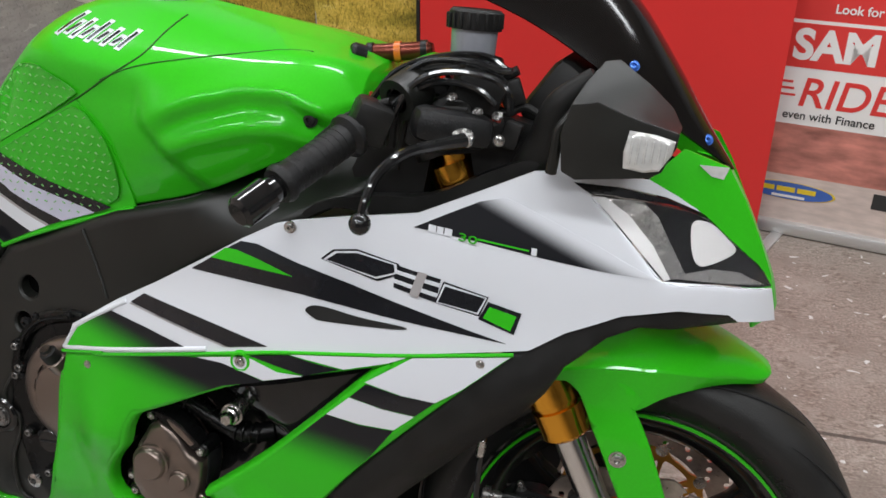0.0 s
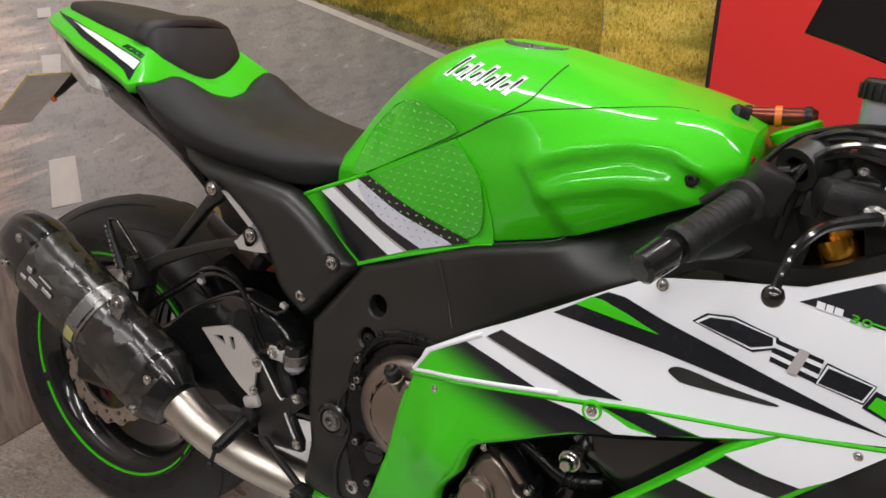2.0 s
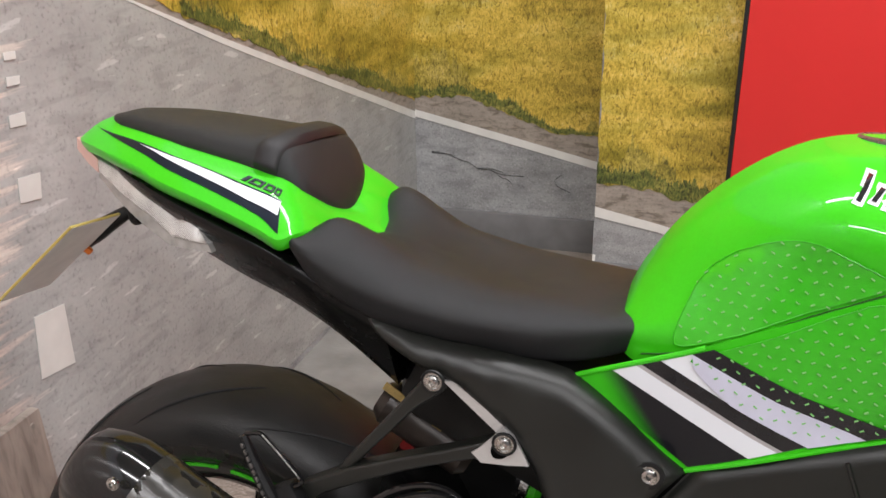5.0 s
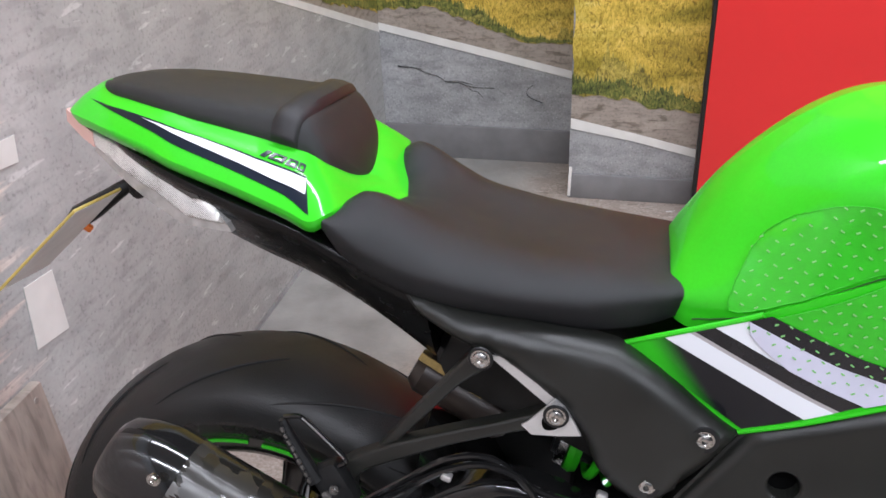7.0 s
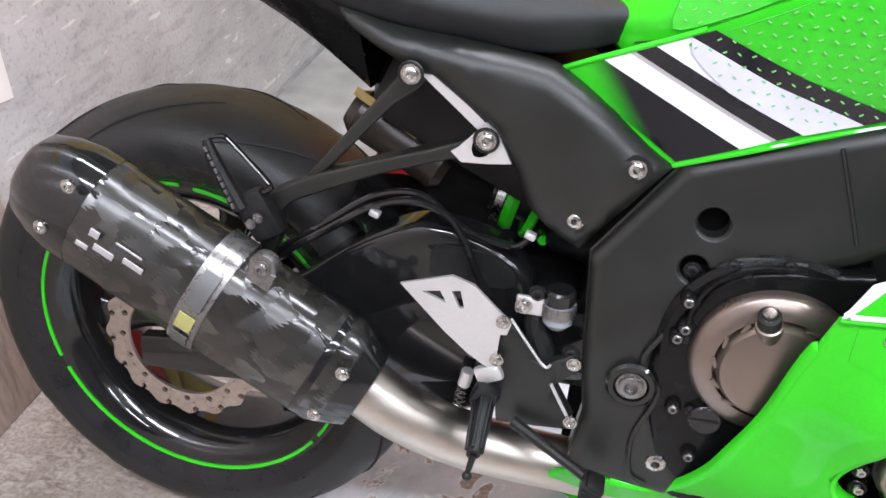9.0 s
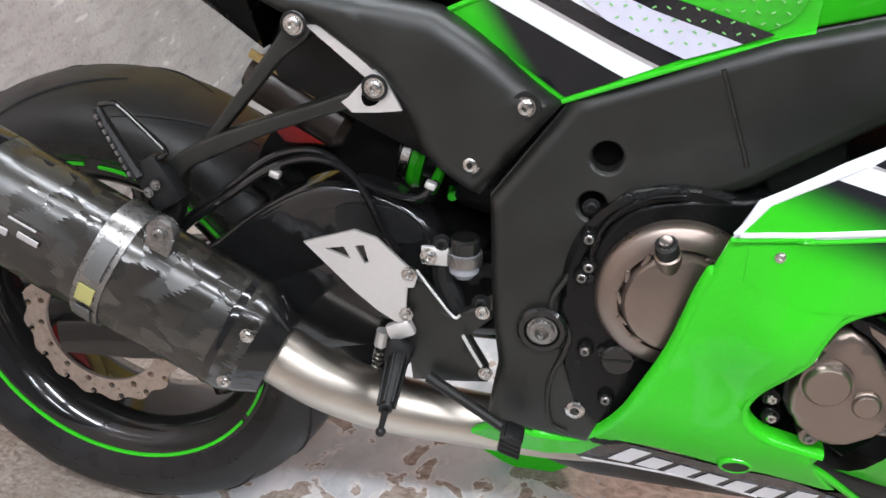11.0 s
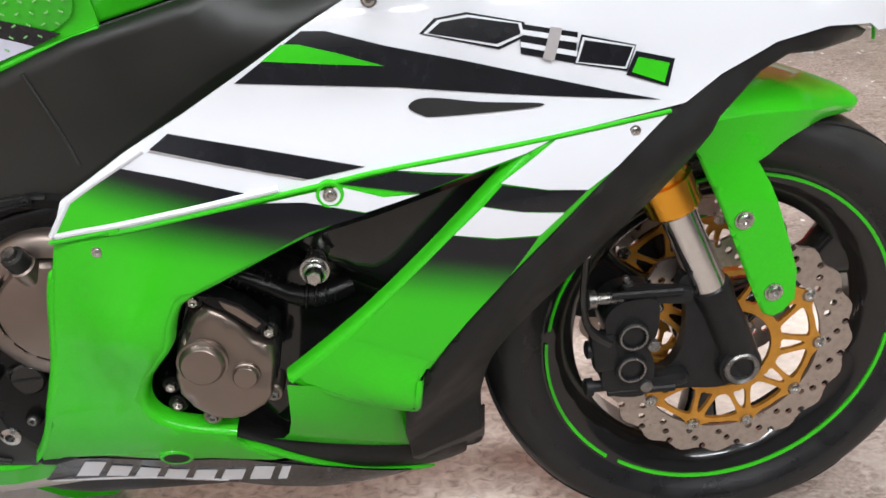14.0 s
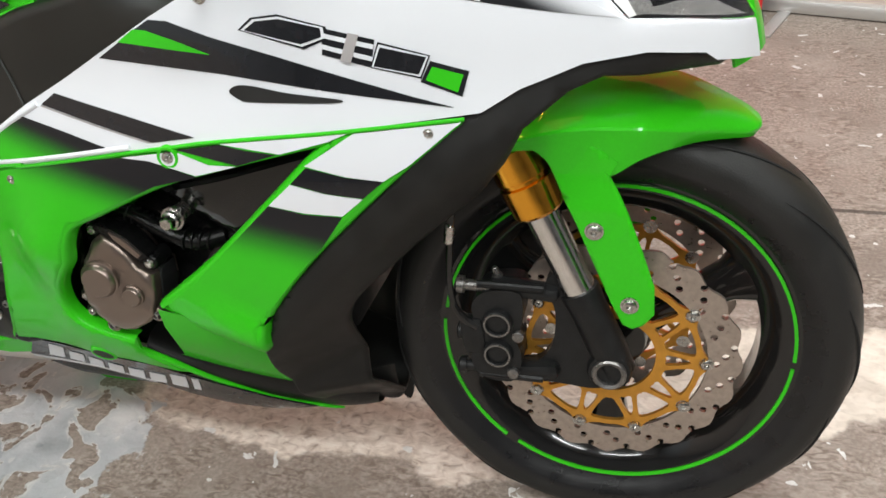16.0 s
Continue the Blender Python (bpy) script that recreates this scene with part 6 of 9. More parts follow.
TANK = [
    (0.497, 0.770, 0.090, 0.790, 0.095, 0.805, 0.080, 0.818),
    (0.512, 0.765, 0.108, 0.800, 0.107, 0.832, 0.070, 0.850),
    (0.545, 0.760, 0.120, 0.810, 0.125, 0.862, 0.086, 0.899),
    (0.590, 0.745, 0.132, 0.820, 0.141, 0.894, 0.110, 0.944),
    (0.640, 0.740, 0.145, 0.835, 0.158, 0.922, 0.140, 0.978),
    (0.690, 0.735, 0.155, 0.845, 0.172, 0.938, 0.158, 0.996),
    (0.750, 0.741, 0.160, 0.856, 0.186, 0.930, 0.170, 1.000),
    (0.810, 0.755, 0.162, 0.862, 0.200, 0.930, 0.172, 0.996),
    (0.870, 0.772, 0.162, 0.868, 0.202, 0.933, 0.168, 0.986),
    (0.930, 0.797, 0.160, 0.880, 0.196, 0.936, 0.160, 0.975),
    (0.990, 0.826, 0.155, 0.890, 0.182, 0.938, 0.146, 0.964),
    (1.040, 0.850, 0.145, 0.895, 0.160, 0.935, 0.125, 0.950),
    (1.075, 0.875, 0.120, 0.900, 0.128, 0.925, 0.100, 0.935),
]


def between(rows, n):
    """More rows along a table of sections, smoothly."""
    pts = [Vector(r) for r in rows]
    return [tuple(v) for v in spline(pts, n, False)]


tank_bm = loft([tank_section(*r) for r in between(TANK, 10)], caps=True, closed=True)
tank = part("fuel_tank", tank_bm, green, bike, "lime green painted fuel tank", smooth=70)

# ---- seats and tail ----
def seat_section(x, zt, zs, ws, zb, wb, peak=0.0):
    """One cross-section: flat-topped, or ridged as peak goes to 1."""
    h = zt - zs
    half = spline([(wb, zb), (ws, zs), (ws * 0.86, zs + h * (0.62 - 0.54 * peak)), (ws * 0.45, zs + (h - 0.002) * (1 - 0.60 * peak)), (0.0001, zt)], 5, False)
    return [(x, -p[0], p[1]) for p in half] + [(x, p[0], p[1]) for p in reversed(half[:-1])]


def rider_section(x, mid, knee, ws, zs, zb, wb):
    """One cross-section of the rider's seat: middle, the height two thirds out, the shoulder and the lower edge."""
    half = spline([(wb, zb), (wb * 0.4 + ws * 0.62, zb * 0.45 + zs * 0.55), (ws, zs), (ws * 0.88, zs * 0.38 + knee * 0.62 + 0.002), (ws * 0.65, knee), (ws * 0.32, mid * 0.7 + knee * 0.3), (0.0001, mid)], 4, False)
    return [(x, -p[0], p[1]) for p in half] + [(x, p[0], p[1]) for p in reversed(half[:-1])]


SEAT = [
    (0.149, 0.828, 0.858, 0.163, 0.868, 0.850, 0.150),
    (0.155, 0.830, 0.866, 0.165, 0.869, 0.840, 0.150),
    (0.165, 0.834, 0.876, 0.164, 0.862, 0.826, 0.148),
    (0.180, 0.840, 0.884, 0.162, 0.850, 0.812, 0.145),
    (0.200, 0.848, 0.880, 0.160, 0.838, 0.799, 0.142),
    (0.235, 0.846, 0.860, 0.157, 0.822, 0.785, 0.140),
    (0.273, 0.833, 0.840, 0.154, 0.811, 0.776, 0.138),
    (0.319, 0.823, 0.829, 0.150, 0.802, 0.769, 0.136),
    (0.360, 0.817, 0.821, 0.146, 0.797, 0.765, 0.132),
    (0.420, 0.813, 0.815, 0.136, 0.793, 0.757, 0.124),
    (0.470, 0.811, 0.810, 0.122, 0.796, 0.760, 0.112),
    (0.510, 0.809, 0.806, 0.108, 0.798, 0.773, 0.100),
    (0.530, 0.802, 0.800, 0.096, 0.792, 0.784, 0.090),
]
seat = part("rider_seat", loft([rider_section(*r) for r in between(SEAT, 4)]), vinyl, bike, "black vinyl rider seat", smooth=70)
PAD = [
    (-0.170, 0.973, 0.971, 0.012, 0.964, 0.012),
    (-0.160, 0.976, 0.970, 0.034, 0.962, 0.034),
    (-0.135, 0.981, 0.970, 0.054, 0.958, 0.055),
    (-0.094, 0.982, 0.966, 0.070, 0.954, 0.071),
    (-0.050, 0.980, 0.960, 0.083, 0.947, 0.084),
    (0.000, 0.976, 0.953, 0.090, 0.940, 0.091),
    (0.054, 0.971, 0.945, 0.096, 0.930, 0.098),
    (0.095, 0.968, 0.938, 0.100, 0.920, 0.102),
    (0.113, 0.960, 0.931, 0.099, 0.914, 0.101),
    (0.124, 0.943, 0.921, 0.096, 0.907, 0.098),
    (0.133, 0.925, 0.909, 0.088, 0.899, 0.090),
    (0.141, 0.906, 0.893, 0.066, 0.884, 0.068),
    (0.147, 0.888, 0.880, 0.036, 0.872, 0.038),
    (0.150, 0.876, 0.874, 0.012, 0.868, 0.012),
]
pad = part("pillion_pad", loft([seat_section(*r) for r in between(PAD, 4)]), vinyl, bike, "black vinyl pillion pad with a strap", smooth=70)
strap_rows = []
pad_rows = between(PAD, 10)
for x, rise_by, fat in ((0.080, -0.002, 0.985), (0.081, 0.004, 1.035), (0.084, 0.0055, 1.05), (0.095, 0.006, 1.055), (0.106, 0.0055, 1.05), (0.109, 0.004, 1.035), (0.110, -0.002, 0.985)):
    row = min(pad_rows, key=lambda q: abs(q[0] - x - 0.002))
    sec = seat_section(x, row[1] + rise_by, row[2] + 0.003, row[3] * fat, row[4] + 0.010, row[5] * min(fat, 1.02))
    strap_rows.append([(p[0] + 0.008 - 0.012 * (abs(p[1]) / 0.1) ** 2, p[1], p[2]) for p in sec])
part("strap", loft(strap_rows, False, False), vinyl_smooth, pad, "stitched black strap")

# tail cowl: pairs of its outer edge and the edge under the pad, from the rear round the right side to the front tip
COWL = [((-0.210, 0, 0.950), (-0.172, 0, 0.972)), ((-0.199, -0.052, 0.943), (-0.165, -0.028, 0.969)), ((-0.155, -0.083, 0.939), (-0.125, -0.058, 0.963)),
        ((-0.112, -0.103, 0.932), (-0.094, -0.069, 0.960)), ((-0.069, -0.118, 0.923), (-0.051, -0.083, 0.954)), ((-0.030, -0.131, 0.912), (-0.015, -0.088, 0.947)),
        ((0.043, -0.149, 0.896), (0.054, -0.097, 0.935)), ((0.110, -0.164, 0.878), (0.100, -0.101, 0.925)), ((0.140, -0.172, 0.869), (0.120, -0.100, 0.918)),
        ((0.155, -0.162, 0.874), (0.131, -0.092, 0.908)), ((0.163, -0.135, 0.874), (0.138, -0.075, 0.898)), ((0.173, -0.080, 0.861), (0.144, -0.045, 0.884)),
        ((0.188, -0.035, 0.850), (0.148, -0.020, 0.876)), ((0.200, 0, 0.844), (0.149, 0, 0.873))]


def cowl_at(s, v, lift=0.0):
    """A point of the cowl: s along its side, v from the pad's edge out to its own."""
    o, i = on_line([p[0] for p in COWL], s), on_line([p[1] for p in COWL], s)
    p = i + (o - i) * v + Vector((0, 0, 0.004 * math.sin(math.pi * max(0, min(1, v)))))
    if lift:
        n = (on_line([q[0] for q in COWL], s + 0.1) - on_line([q[0] for q in COWL], s - 0.1)).cross(o - i).normalized()
        p += n * lift * (1 if n.z > 0 else -1)
    return p


cowl_rows = []
for k in range(53):
    s = k / 4
    top = [cowl_at(s, v) for v in (0, 0.1, 0.25, 0.4, 0.55, 0.7, 0.85, 0.95, 1.0)]
    o = top[-1]
    mid = Vector((0.0, 0.0, o.z))
    into = (Vector((min(max(o.x, -0.1), 0.10), 0, o.z)) - o).normalized()
    cowl_rows.append([top[0] + Vector((0, 0, -0.012))] + top + [o + into * 0.0005 + Vector((0, 0, -0.004)), o + into * 0.006 + Vector((0, 0, -0.013)), o + into * 0.03 + Vector((0, 0, -0.016))])
cowl_rows += [[Vector((p.x, -p.y, p.z)) for p in row] for row in cowl_rows[-2:0:-1]]
cowl_rows.append(cowl_rows[0])
cowl_bm = loft(cowl_rows, False, False)
bmesh.ops.remove_doubles(cowl_bm, verts=cowl_bm.verts, dist=1e-5)
bmesh.ops.recalc_face_normals(cowl_bm, faces=cowl_bm.faces)
tail = part("tail_cowl", cowl_bm, green, bike, "lime green tail cowl with a white and black flash", smooth=50)


def cowl_decal(name, outline, mat, lift, label="", holes=(), fine=0.12):
    """A printed film on the cowl, outlined in its own (s, v)."""
    bm = shell(poly(outline, fine), flat(0.0), 0.001, [poly(h, fine) for h in holes], step=0.25)
    for v in bm.verts:
        v.co = cowl_at(v.co.x, v.co.z, lift if v.co.y < 0.0005 else lift - 0.0008)
    bmesh.ops.recalc_face_normals(bm, faces=bm.faces)
    return part(name, bm, mat, tail, label, smooth=60)


TRAY = [
    (-0.185, 0.945, 0.935, 0.020, 0.930, 0.018),
    (-0.130, 0.925, 0.915, 0.078, 0.880, 0.050),
    (-0.050, 0.905, 0.890, 0.114, 0.838, 0.070),
    (0.040, 0.880, 0.860, 0.130, 0.800, 0.080),
    (0.110, 0.862, 0.838, 0.138, 0.775, 0.085),
    (0.180, 0.840, 0.800, 0.138, 0.740, 0.090),
    (0.250, 0.800, 0.772, 0.136, 0.690, 0.090),
]
part("tail_tray", loft([seat_section(*r) for r in between(TRAY, 4)]), case_black, bike, "matte black tail undertray", smooth=60)

# ---- frame and side covers ----
spar = [(0.584, 0.671), (0.508, 0.567), (0.517, 0.431), (0.525, 0.374), (0.513, 0.296), (0.564, 0.289), (0.629, 0.286), (0.658, 0.305), (0.631, 0.342), (0.605, 0.392), (0.589, 0.474), (0.614, 0.520), (0.661, 0.577), (0.728, 0.589)] + [(0.759, 0.602), (0.885, 0.683), (1.009, 0.751), (1.083, 0.792), (1.105, 0.810), (1.090, 0.883), (1.041, 0.847), (0.971, 0.816), (0.866, 0.768), (0.763, 0.741)]
frame_holes = [[(p[0] + r * math.cos(math.tau * k / 20), p[1] + r * math.sin(math.tau * k / 20)) for k in range(20)] for p, r in zip([(0.622, 0.619), (0.612, 0.569)], (0.0155, 0.0145))]


def frame_front(x, z):
    """Outer face of the frame spar, a little crowned along its length."""
    u = max(0.0, min(1.0, (x - 0.84) / 0.12))
    over = max(0.0, z - 0.725 - 0.25 * max(0.0, x - 0.95))
    return -0.150 - 0.022 * max(0.0, min(1.0, (0.66 - z) / 0.2)) - 0.015 * max(0.0, min(1.0, (x - 0.60) / 0.15)) - 0.010 * u + (3 - 2 * u) * u * u * min(0.06, over * over * 14)


frame_ob = pair("frame", shell(poly(spar, 0.014), frame_front, 0.03, frame_holes, step=0.025, roll=0.016), satin, bike, "satin black aluminium frame spar", smooth=60, surf=frame_front)
cover = [(0.217, 0.797), (0.217, 0.797), (0.275, 0.777), (0.310, 0.772), (0.389, 0.761), (0.451, 0.750), (0.451, 0.750), (0.495, 0.723), (0.548, 0.683), (0.576, 0.666), (0.576, 0.666), (0.496, 0.563), (0.496, 0.563), (0.459, 0.586), (0.435, 0.611), (0.419, 0.648), (0.388, 0.685), (0.329, 0.728), (0.302, 0.736), (0.276, 0.748), (0.240, 0.768)]
pair("side_cover", shell(spline(cover, 3), lambda x, z: -0.142 - 0.02 * max(0, min(1, (0.80 - z) / 0.05)), 0.02, step=0.02, roll=0.022), satin, bike, "satin black side cover", smooth=70)

# ---- engine ----
engine = part("engine", block((0.42, 0.26, 0.22), (0.82, 0, 0.44), (0, 12, 0), 0.03), dark_metal, bike, "dark cast engine block")
part("cylinder_head", block((0.20, 0.24, 0.28), (1.00, 0, 0.52), (0, -25, 0), 0.03), dark_metal, engine)
part("gearbox", block((0.28, 0.20, 0.20), (0.72, 0, 0.55), (0, 0, 0), 0.03), dark_metal, engine)
CLUTCH = Vector((0.702, -0.175, 0.488))
clutch = part("clutch_cover", lathe([(-0.04, 0.081), (0.003, 0.081), (0.008, 0.079), (0.012, 0.075), (0.017, 0.060), (0.017, 0.0575), (0.008, 0.0570), (0.008, 0.0545), (0.020, 0.0535), (0.0245, 0.050), (0.026, 0.044), (0.027, 0.0)], CLUTCH, (0, -1, 0), 72), bronze, engine, "bronze painted clutch cover")
part("clutch_ring", lathe([(-0.03, 0.116), (-0.002, 0.114), (0.004, 0.108), (0.004, 0.100), (-0.006, 0.094), (-0.006, 0.086), (-0.03, 0.084)], CLUTCH + Vector((0, 0.006, 0)), (0, -1, 0), 72), case_black, engine, "gloss black ring round the clutch cover")
part("plug", lathe([(-0.01, 0.0175), (0.004, 0.0175), (0.006, 0.0155), (0.006, 0.0)], (0.652, -0.178, 0.408), (0, -1, 0), 28), gloss_black, engine, "round black plug")
part("plug_slot", block((0.028, 0.002, 0.0022), (0.652, -0.1846, 0.409), (0, -4, 0), 0.0005), dark_metal, engine)
gen_shape = [(0.819, 0.450), (0.824, 0.466), (0.837, 0.489), (0.849, 0.498), (0.857, 0.496), (0.868, 0.489), (0.880, 0.477), (0.891, 0.459), (0.908, 0.450), (0.908, 0.428), (0.902, 0.398), (0.893, 0.387), (0.872, 0.375), (0.858, 0.373), (0.841, 0.377), (0.824, 0.391), (0.814, 0.408), (0.813, 0.428)]
gen = part("ignition_cover", shell(poly(gen_shape, 0.010), lambda x, z: -0.230 - 0.005 * ease(0.60 * x + 0.80 * z, 0.872, 0.866), 0.05, step=0.012, roll=0.006), bronze, engine, "bronze painted ignition cover", smooth=40)

# ---- swingarm, exhaust ----
swing = part("swingarm", block((0.10, 0.22, 0.10), (0.45, 0, 0.43), bevel=0.02), gloss_black, bike, "gloss black swingarm")
for s in (-1, 1):
    rows = []
    for x, z, y, w, h in ((0.60, 0.42, 0.105, 0.040, 0.080), (0.48, 0.43, 0.110, 0.040, 0.10), (0.34, 0.41, 0.118, 0.038, 0.115), (0.20, 0.36, 0.124, 0.032, 0.085), (0.06, 0.325, 0.124, 0.026, 0.055), (-0.04, 0.316, 0.124, 0.024, 0.045)):
        rows.append([(x, s * y + w / 2 * cy, z + h / 2 * sz) for cy, sz in ((-1, -0.7), (-0.7, -1), (0.7, -1), (1, -0.7), (1, 0.7), (0.7, 1), (-0.7, 1), (-1, 0.7))])
    part("swingarm_leg", loft(rows), gloss_black, swing)


def can(a, b, y_r=1.0):
    """The silencer: a rounded-hexagon can with an end cap."""
    a, b = Vector(a), Vector(b)
    way = (b - a).normalized()
    side = way.cross(Vector((0, 1, 0))).normalized()
    flat_way = side.cross(way).normalized()
    def sect(d, s):
        pts = []
        for k in range(36):
            q = math.tau * k / 36
            r = 0.064 * (1 - 0.018 * math.cos(6 * q)) * s
            pts.append(a + way * d + side * (r * math.cos(q) * 1.08) + flat_way * (r * math.sin(q) * 0.86))
        return pts
    return sect, (b - a).length


CAN_A, CAN_B = (0.262, -0.205, 0.392), (-0.085, -0.205, 0.578)
sect, length = can(CAN_A, CAN_B)
exhaust = part("silencer", loft([sect(d, s) for d, s in ((0.0, 0.92), (0.012, 1.0), (length * 0.5, 1.02), (length * 0.86, 1.0), (length * 0.87, 0.98))]), carbon, bike, "forged carbon silencer", smooth=50)
part("end_cap", loft([sect(d, s) for d, s in ((length * 0.83, 1.012), (length * 0.90, 1.0), (length * 0.97, 0.90), (length * 1.03, 0.74), (length * 1.05, 0.56), (length * 0.98, 0.50))]), gloss_black, exhaust, "black silencer end cap", smooth=50)
part("inlet_cap", loft([sect(d, s) for d, s in ((-0.03, 0.55), (-0.028, 0.72), (-0.005, 0.90), (0.03, 1.02), (0.034, 1.01))]), gloss_black, exhaust, "black silencer inlet cap", smooth=50)
part("clamp", loft([sect(d, s) for d, s in ((length * 0.40, 1.0), (length * 0.40, 1.07), (length * 0.48, 1.07), (length * 0.48, 1.0))], False), grey_alloy, exhaust, "grey metal clamp band", smooth=40)
pipe = tube([(0.276, -0.200, 0.385), (0.33, -0.190, 0.345), (0.40, -0.165, 0.305), (0.50, -0.135, 0.275), (0.60, -0.10, 0.245), (0.75, -0.05, 0.22)], [0.034, 0.034, 0.034, 0.033, 0.032, 0.032], 28)
part("exhaust_pipe", pipe, steel, bike, "bare steel exhaust link pipe", smooth=60)


# ---- tank panel, seams and pads ----
SECTIONS = between(TANK, 6)


def tank_y(x, z):
    """Half width of the tank at a length and height."""
    a = min(range(len(SECTIONS)), key=lambda i: abs(SECTIONS[i][0] - x))
    half = [(-p[1], p[2]) for p in tank_section(*SECTIONS[a]) if p[1] <= 0]
    best = None
    for (w0, z0), (w1, z1) in zip(half, half[1:]):
        if min(z0, z1) <= z <= max(z0, z1):
            best = max(best or 0, w0 + (w1 - w0) * (z - z0) / ((z1 - z0) or 1e-9))
    return -(best if best is not None else half[0][0])



def panel_surf(x, z):
    """The side panel: its own plane at the rear, lying close on the tank further forward."""
    u = max(0.0, min(1.0, (x - 0.60) / 0.13))
    u = u * u * (3 - 2 * u)
    a = min(range(len(SECTIONS)), key=lambda i: abs(SECTIONS[i][0] - x))
    return tank_side(x, z) * (1 - u) + (tank_y(x, max(z, SECTIONS[a][1] + 0.004)) - 0.0025) * u


panel_shape = [(0.449, 0.742), (0.490, 0.760), (0.558, 0.790), (0.581, 0.801), (0.620, 0.822), (0.677, 0.850), (0.728, 0.876), (0.754, 0.856), (0.778, 0.827), (0.788, 0.784), (0.789, 0.746), (0.720, 0.724), (0.634, 0.693), (0.573, 0.665), (0.516, 0.702)]
panel = pair("tank_panel", shell(poly(panel_shape, 0.015), panel_surf, 0.003, step=0.018), green, bike, "lime green tank side panel with stripes", smooth=60, surf=panel_surf)
edge_fade = fade_material("black_green_fade_tank", INK, LIME, (0.541, -0.14, 0.710), (0.512, -0.14, 0.690))
decal("stripe", [(0.458, 0.745), (0.492, 0.760), (0.630, 0.696), (0.577, 0.671), (0.519, 0.707)], edge_fade, panel, 0.0012, panel_surf, "black stripe fading to green")
decal("stripe", [(0.493, 0.760), (0.516, 0.770), (0.656, 0.707), (0.631, 0.696)], white, panel, 0.0016, panel_surf, "white stripe")
decal("stripe", [(0.516, 0.770), (0.521, 0.772), (0.661, 0.709), (0.656, 0.707)], silver_line, panel, 0.0014, panel_surf)
decal("stripe", [(0.521, 0.772), (0.539, 0.780), (0.682, 0.717), (0.661, 0.709)], ink, panel, 0.0016, panel_surf, "gloss black stripe")
lilac = material("white_stripe_under_film", (0.55, 0.55, 0.66), 0.3, 0, 0.4, 0.04, 60)
decal("stripe", [(0.539, 0.780), (0.570, 0.793), (0.572, 0.779), (0.584, 0.767), (0.609, 0.749)], white, panel, 0.0018, panel_surf, "white stripe")
decal("stripe", [(0.570, 0.793), (0.650, 0.760), (0.730, 0.733), (0.682, 0.717), (0.609, 0.749), (0.584, 0.767), (0.572, 0.779)], lilac, panel, 0.0044, panel_surf, "white stripe under the clear pad")
decal("stripe", [(0.570, 0.793), (0.589, 0.802), (0.670, 0.770), (0.756, 0.743), (0.730, 0.733), (0.650, 0.760)], ink, panel, 0.0044, panel_surf, "gloss black stripe under the clear pad")
part("edge_line", tube([(x, panel_surf(x, z) - 0.001, z) for x, z in [(0.451, 0.742), (0.490, 0.760), (0.559, 0.790), (0.582, 0.801)]], 0.003, 8), green, panel)
part("edge_line", tube([(x, panel_surf(x, z) - 0.001, z) for x, z in [(0.574, 0.667), (0.634, 0.693), (0.720, 0.724), (0.789, 0.746)]], 0.003, 8), green, panel)

seam_mat = material("panel_gap", (0.012, 0.10, 0.004), 0.7)
seam = [(0.520, 0.775), (0.555, 0.786), (0.587, 0.802), (0.641, 0.830), (0.696, 0.860), (0.753, 0.892), (0.800, 0.920), (0.822, 0.938), (0.829, 0.958), (0.834, 0.978)]
part("seam", tube([(x, tank_y(x, z) - 0.0004, z) for x, z in spline(seam, 4, False)], 0.0011, 6, smooth=False), seam_mat, tank)
seam = [(0.770, 0.904), (0.818, 0.923), (0.881, 0.935), (0.936, 0.943), (0.978, 0.948), (1.010, 0.947)]
part("seam", tube([(x, tank_y(x, z) - 0.0004, z) for x, z in spline(seam, 4, False)], 0.0009, 6, smooth=False), seam_mat, tank)
# clear grip pads with rows of small studs
def grip_pad(outline, surf, parent):
    ob = part("grip_pad", shell(spline(outline, 4), surf, 0.001, step=0.015, lift=0.0028), pad_film, parent, "clear studded grip pad", smooth=60)
    ring_pts = [Vector(p) for p in spline(outline, 4)]
    studs = bmesh.new()
    for i in range(60):
        for j in range(40):
            x = 0.50 + 0.0125 * i + (0.006 if j % 2 else 0)
            z = 0.70 + 0.0105 * j
            if inside(Vector((x, z)), ring_pts):
                a = 0.6 if (i + j) % 2 else -0.5
                own = bmesh.new()
                bmesh.ops.create_cube(own, size=1)
                own.transform(Matrix.Translation((x, surf(x, z) - 0.0046, z)) @ Matrix.Rotation(a, 4, "Y") @ Matrix.Diagonal((0.0038, 0.0012, 0.0014, 1)))
                joined(studs, own)
    if studs.verts:
        tagged(part("studs", studs, stud_mat, ob), kind="stuff")
    else:
        studs.free()
    border = [(p.x, surf(p.x, p.y) - 0.0030, p.y) for p in ring_pts]
    part("pad_rim", tube(border + border[:1], 0.0006, 5, smooth=False), pad_film, ob)


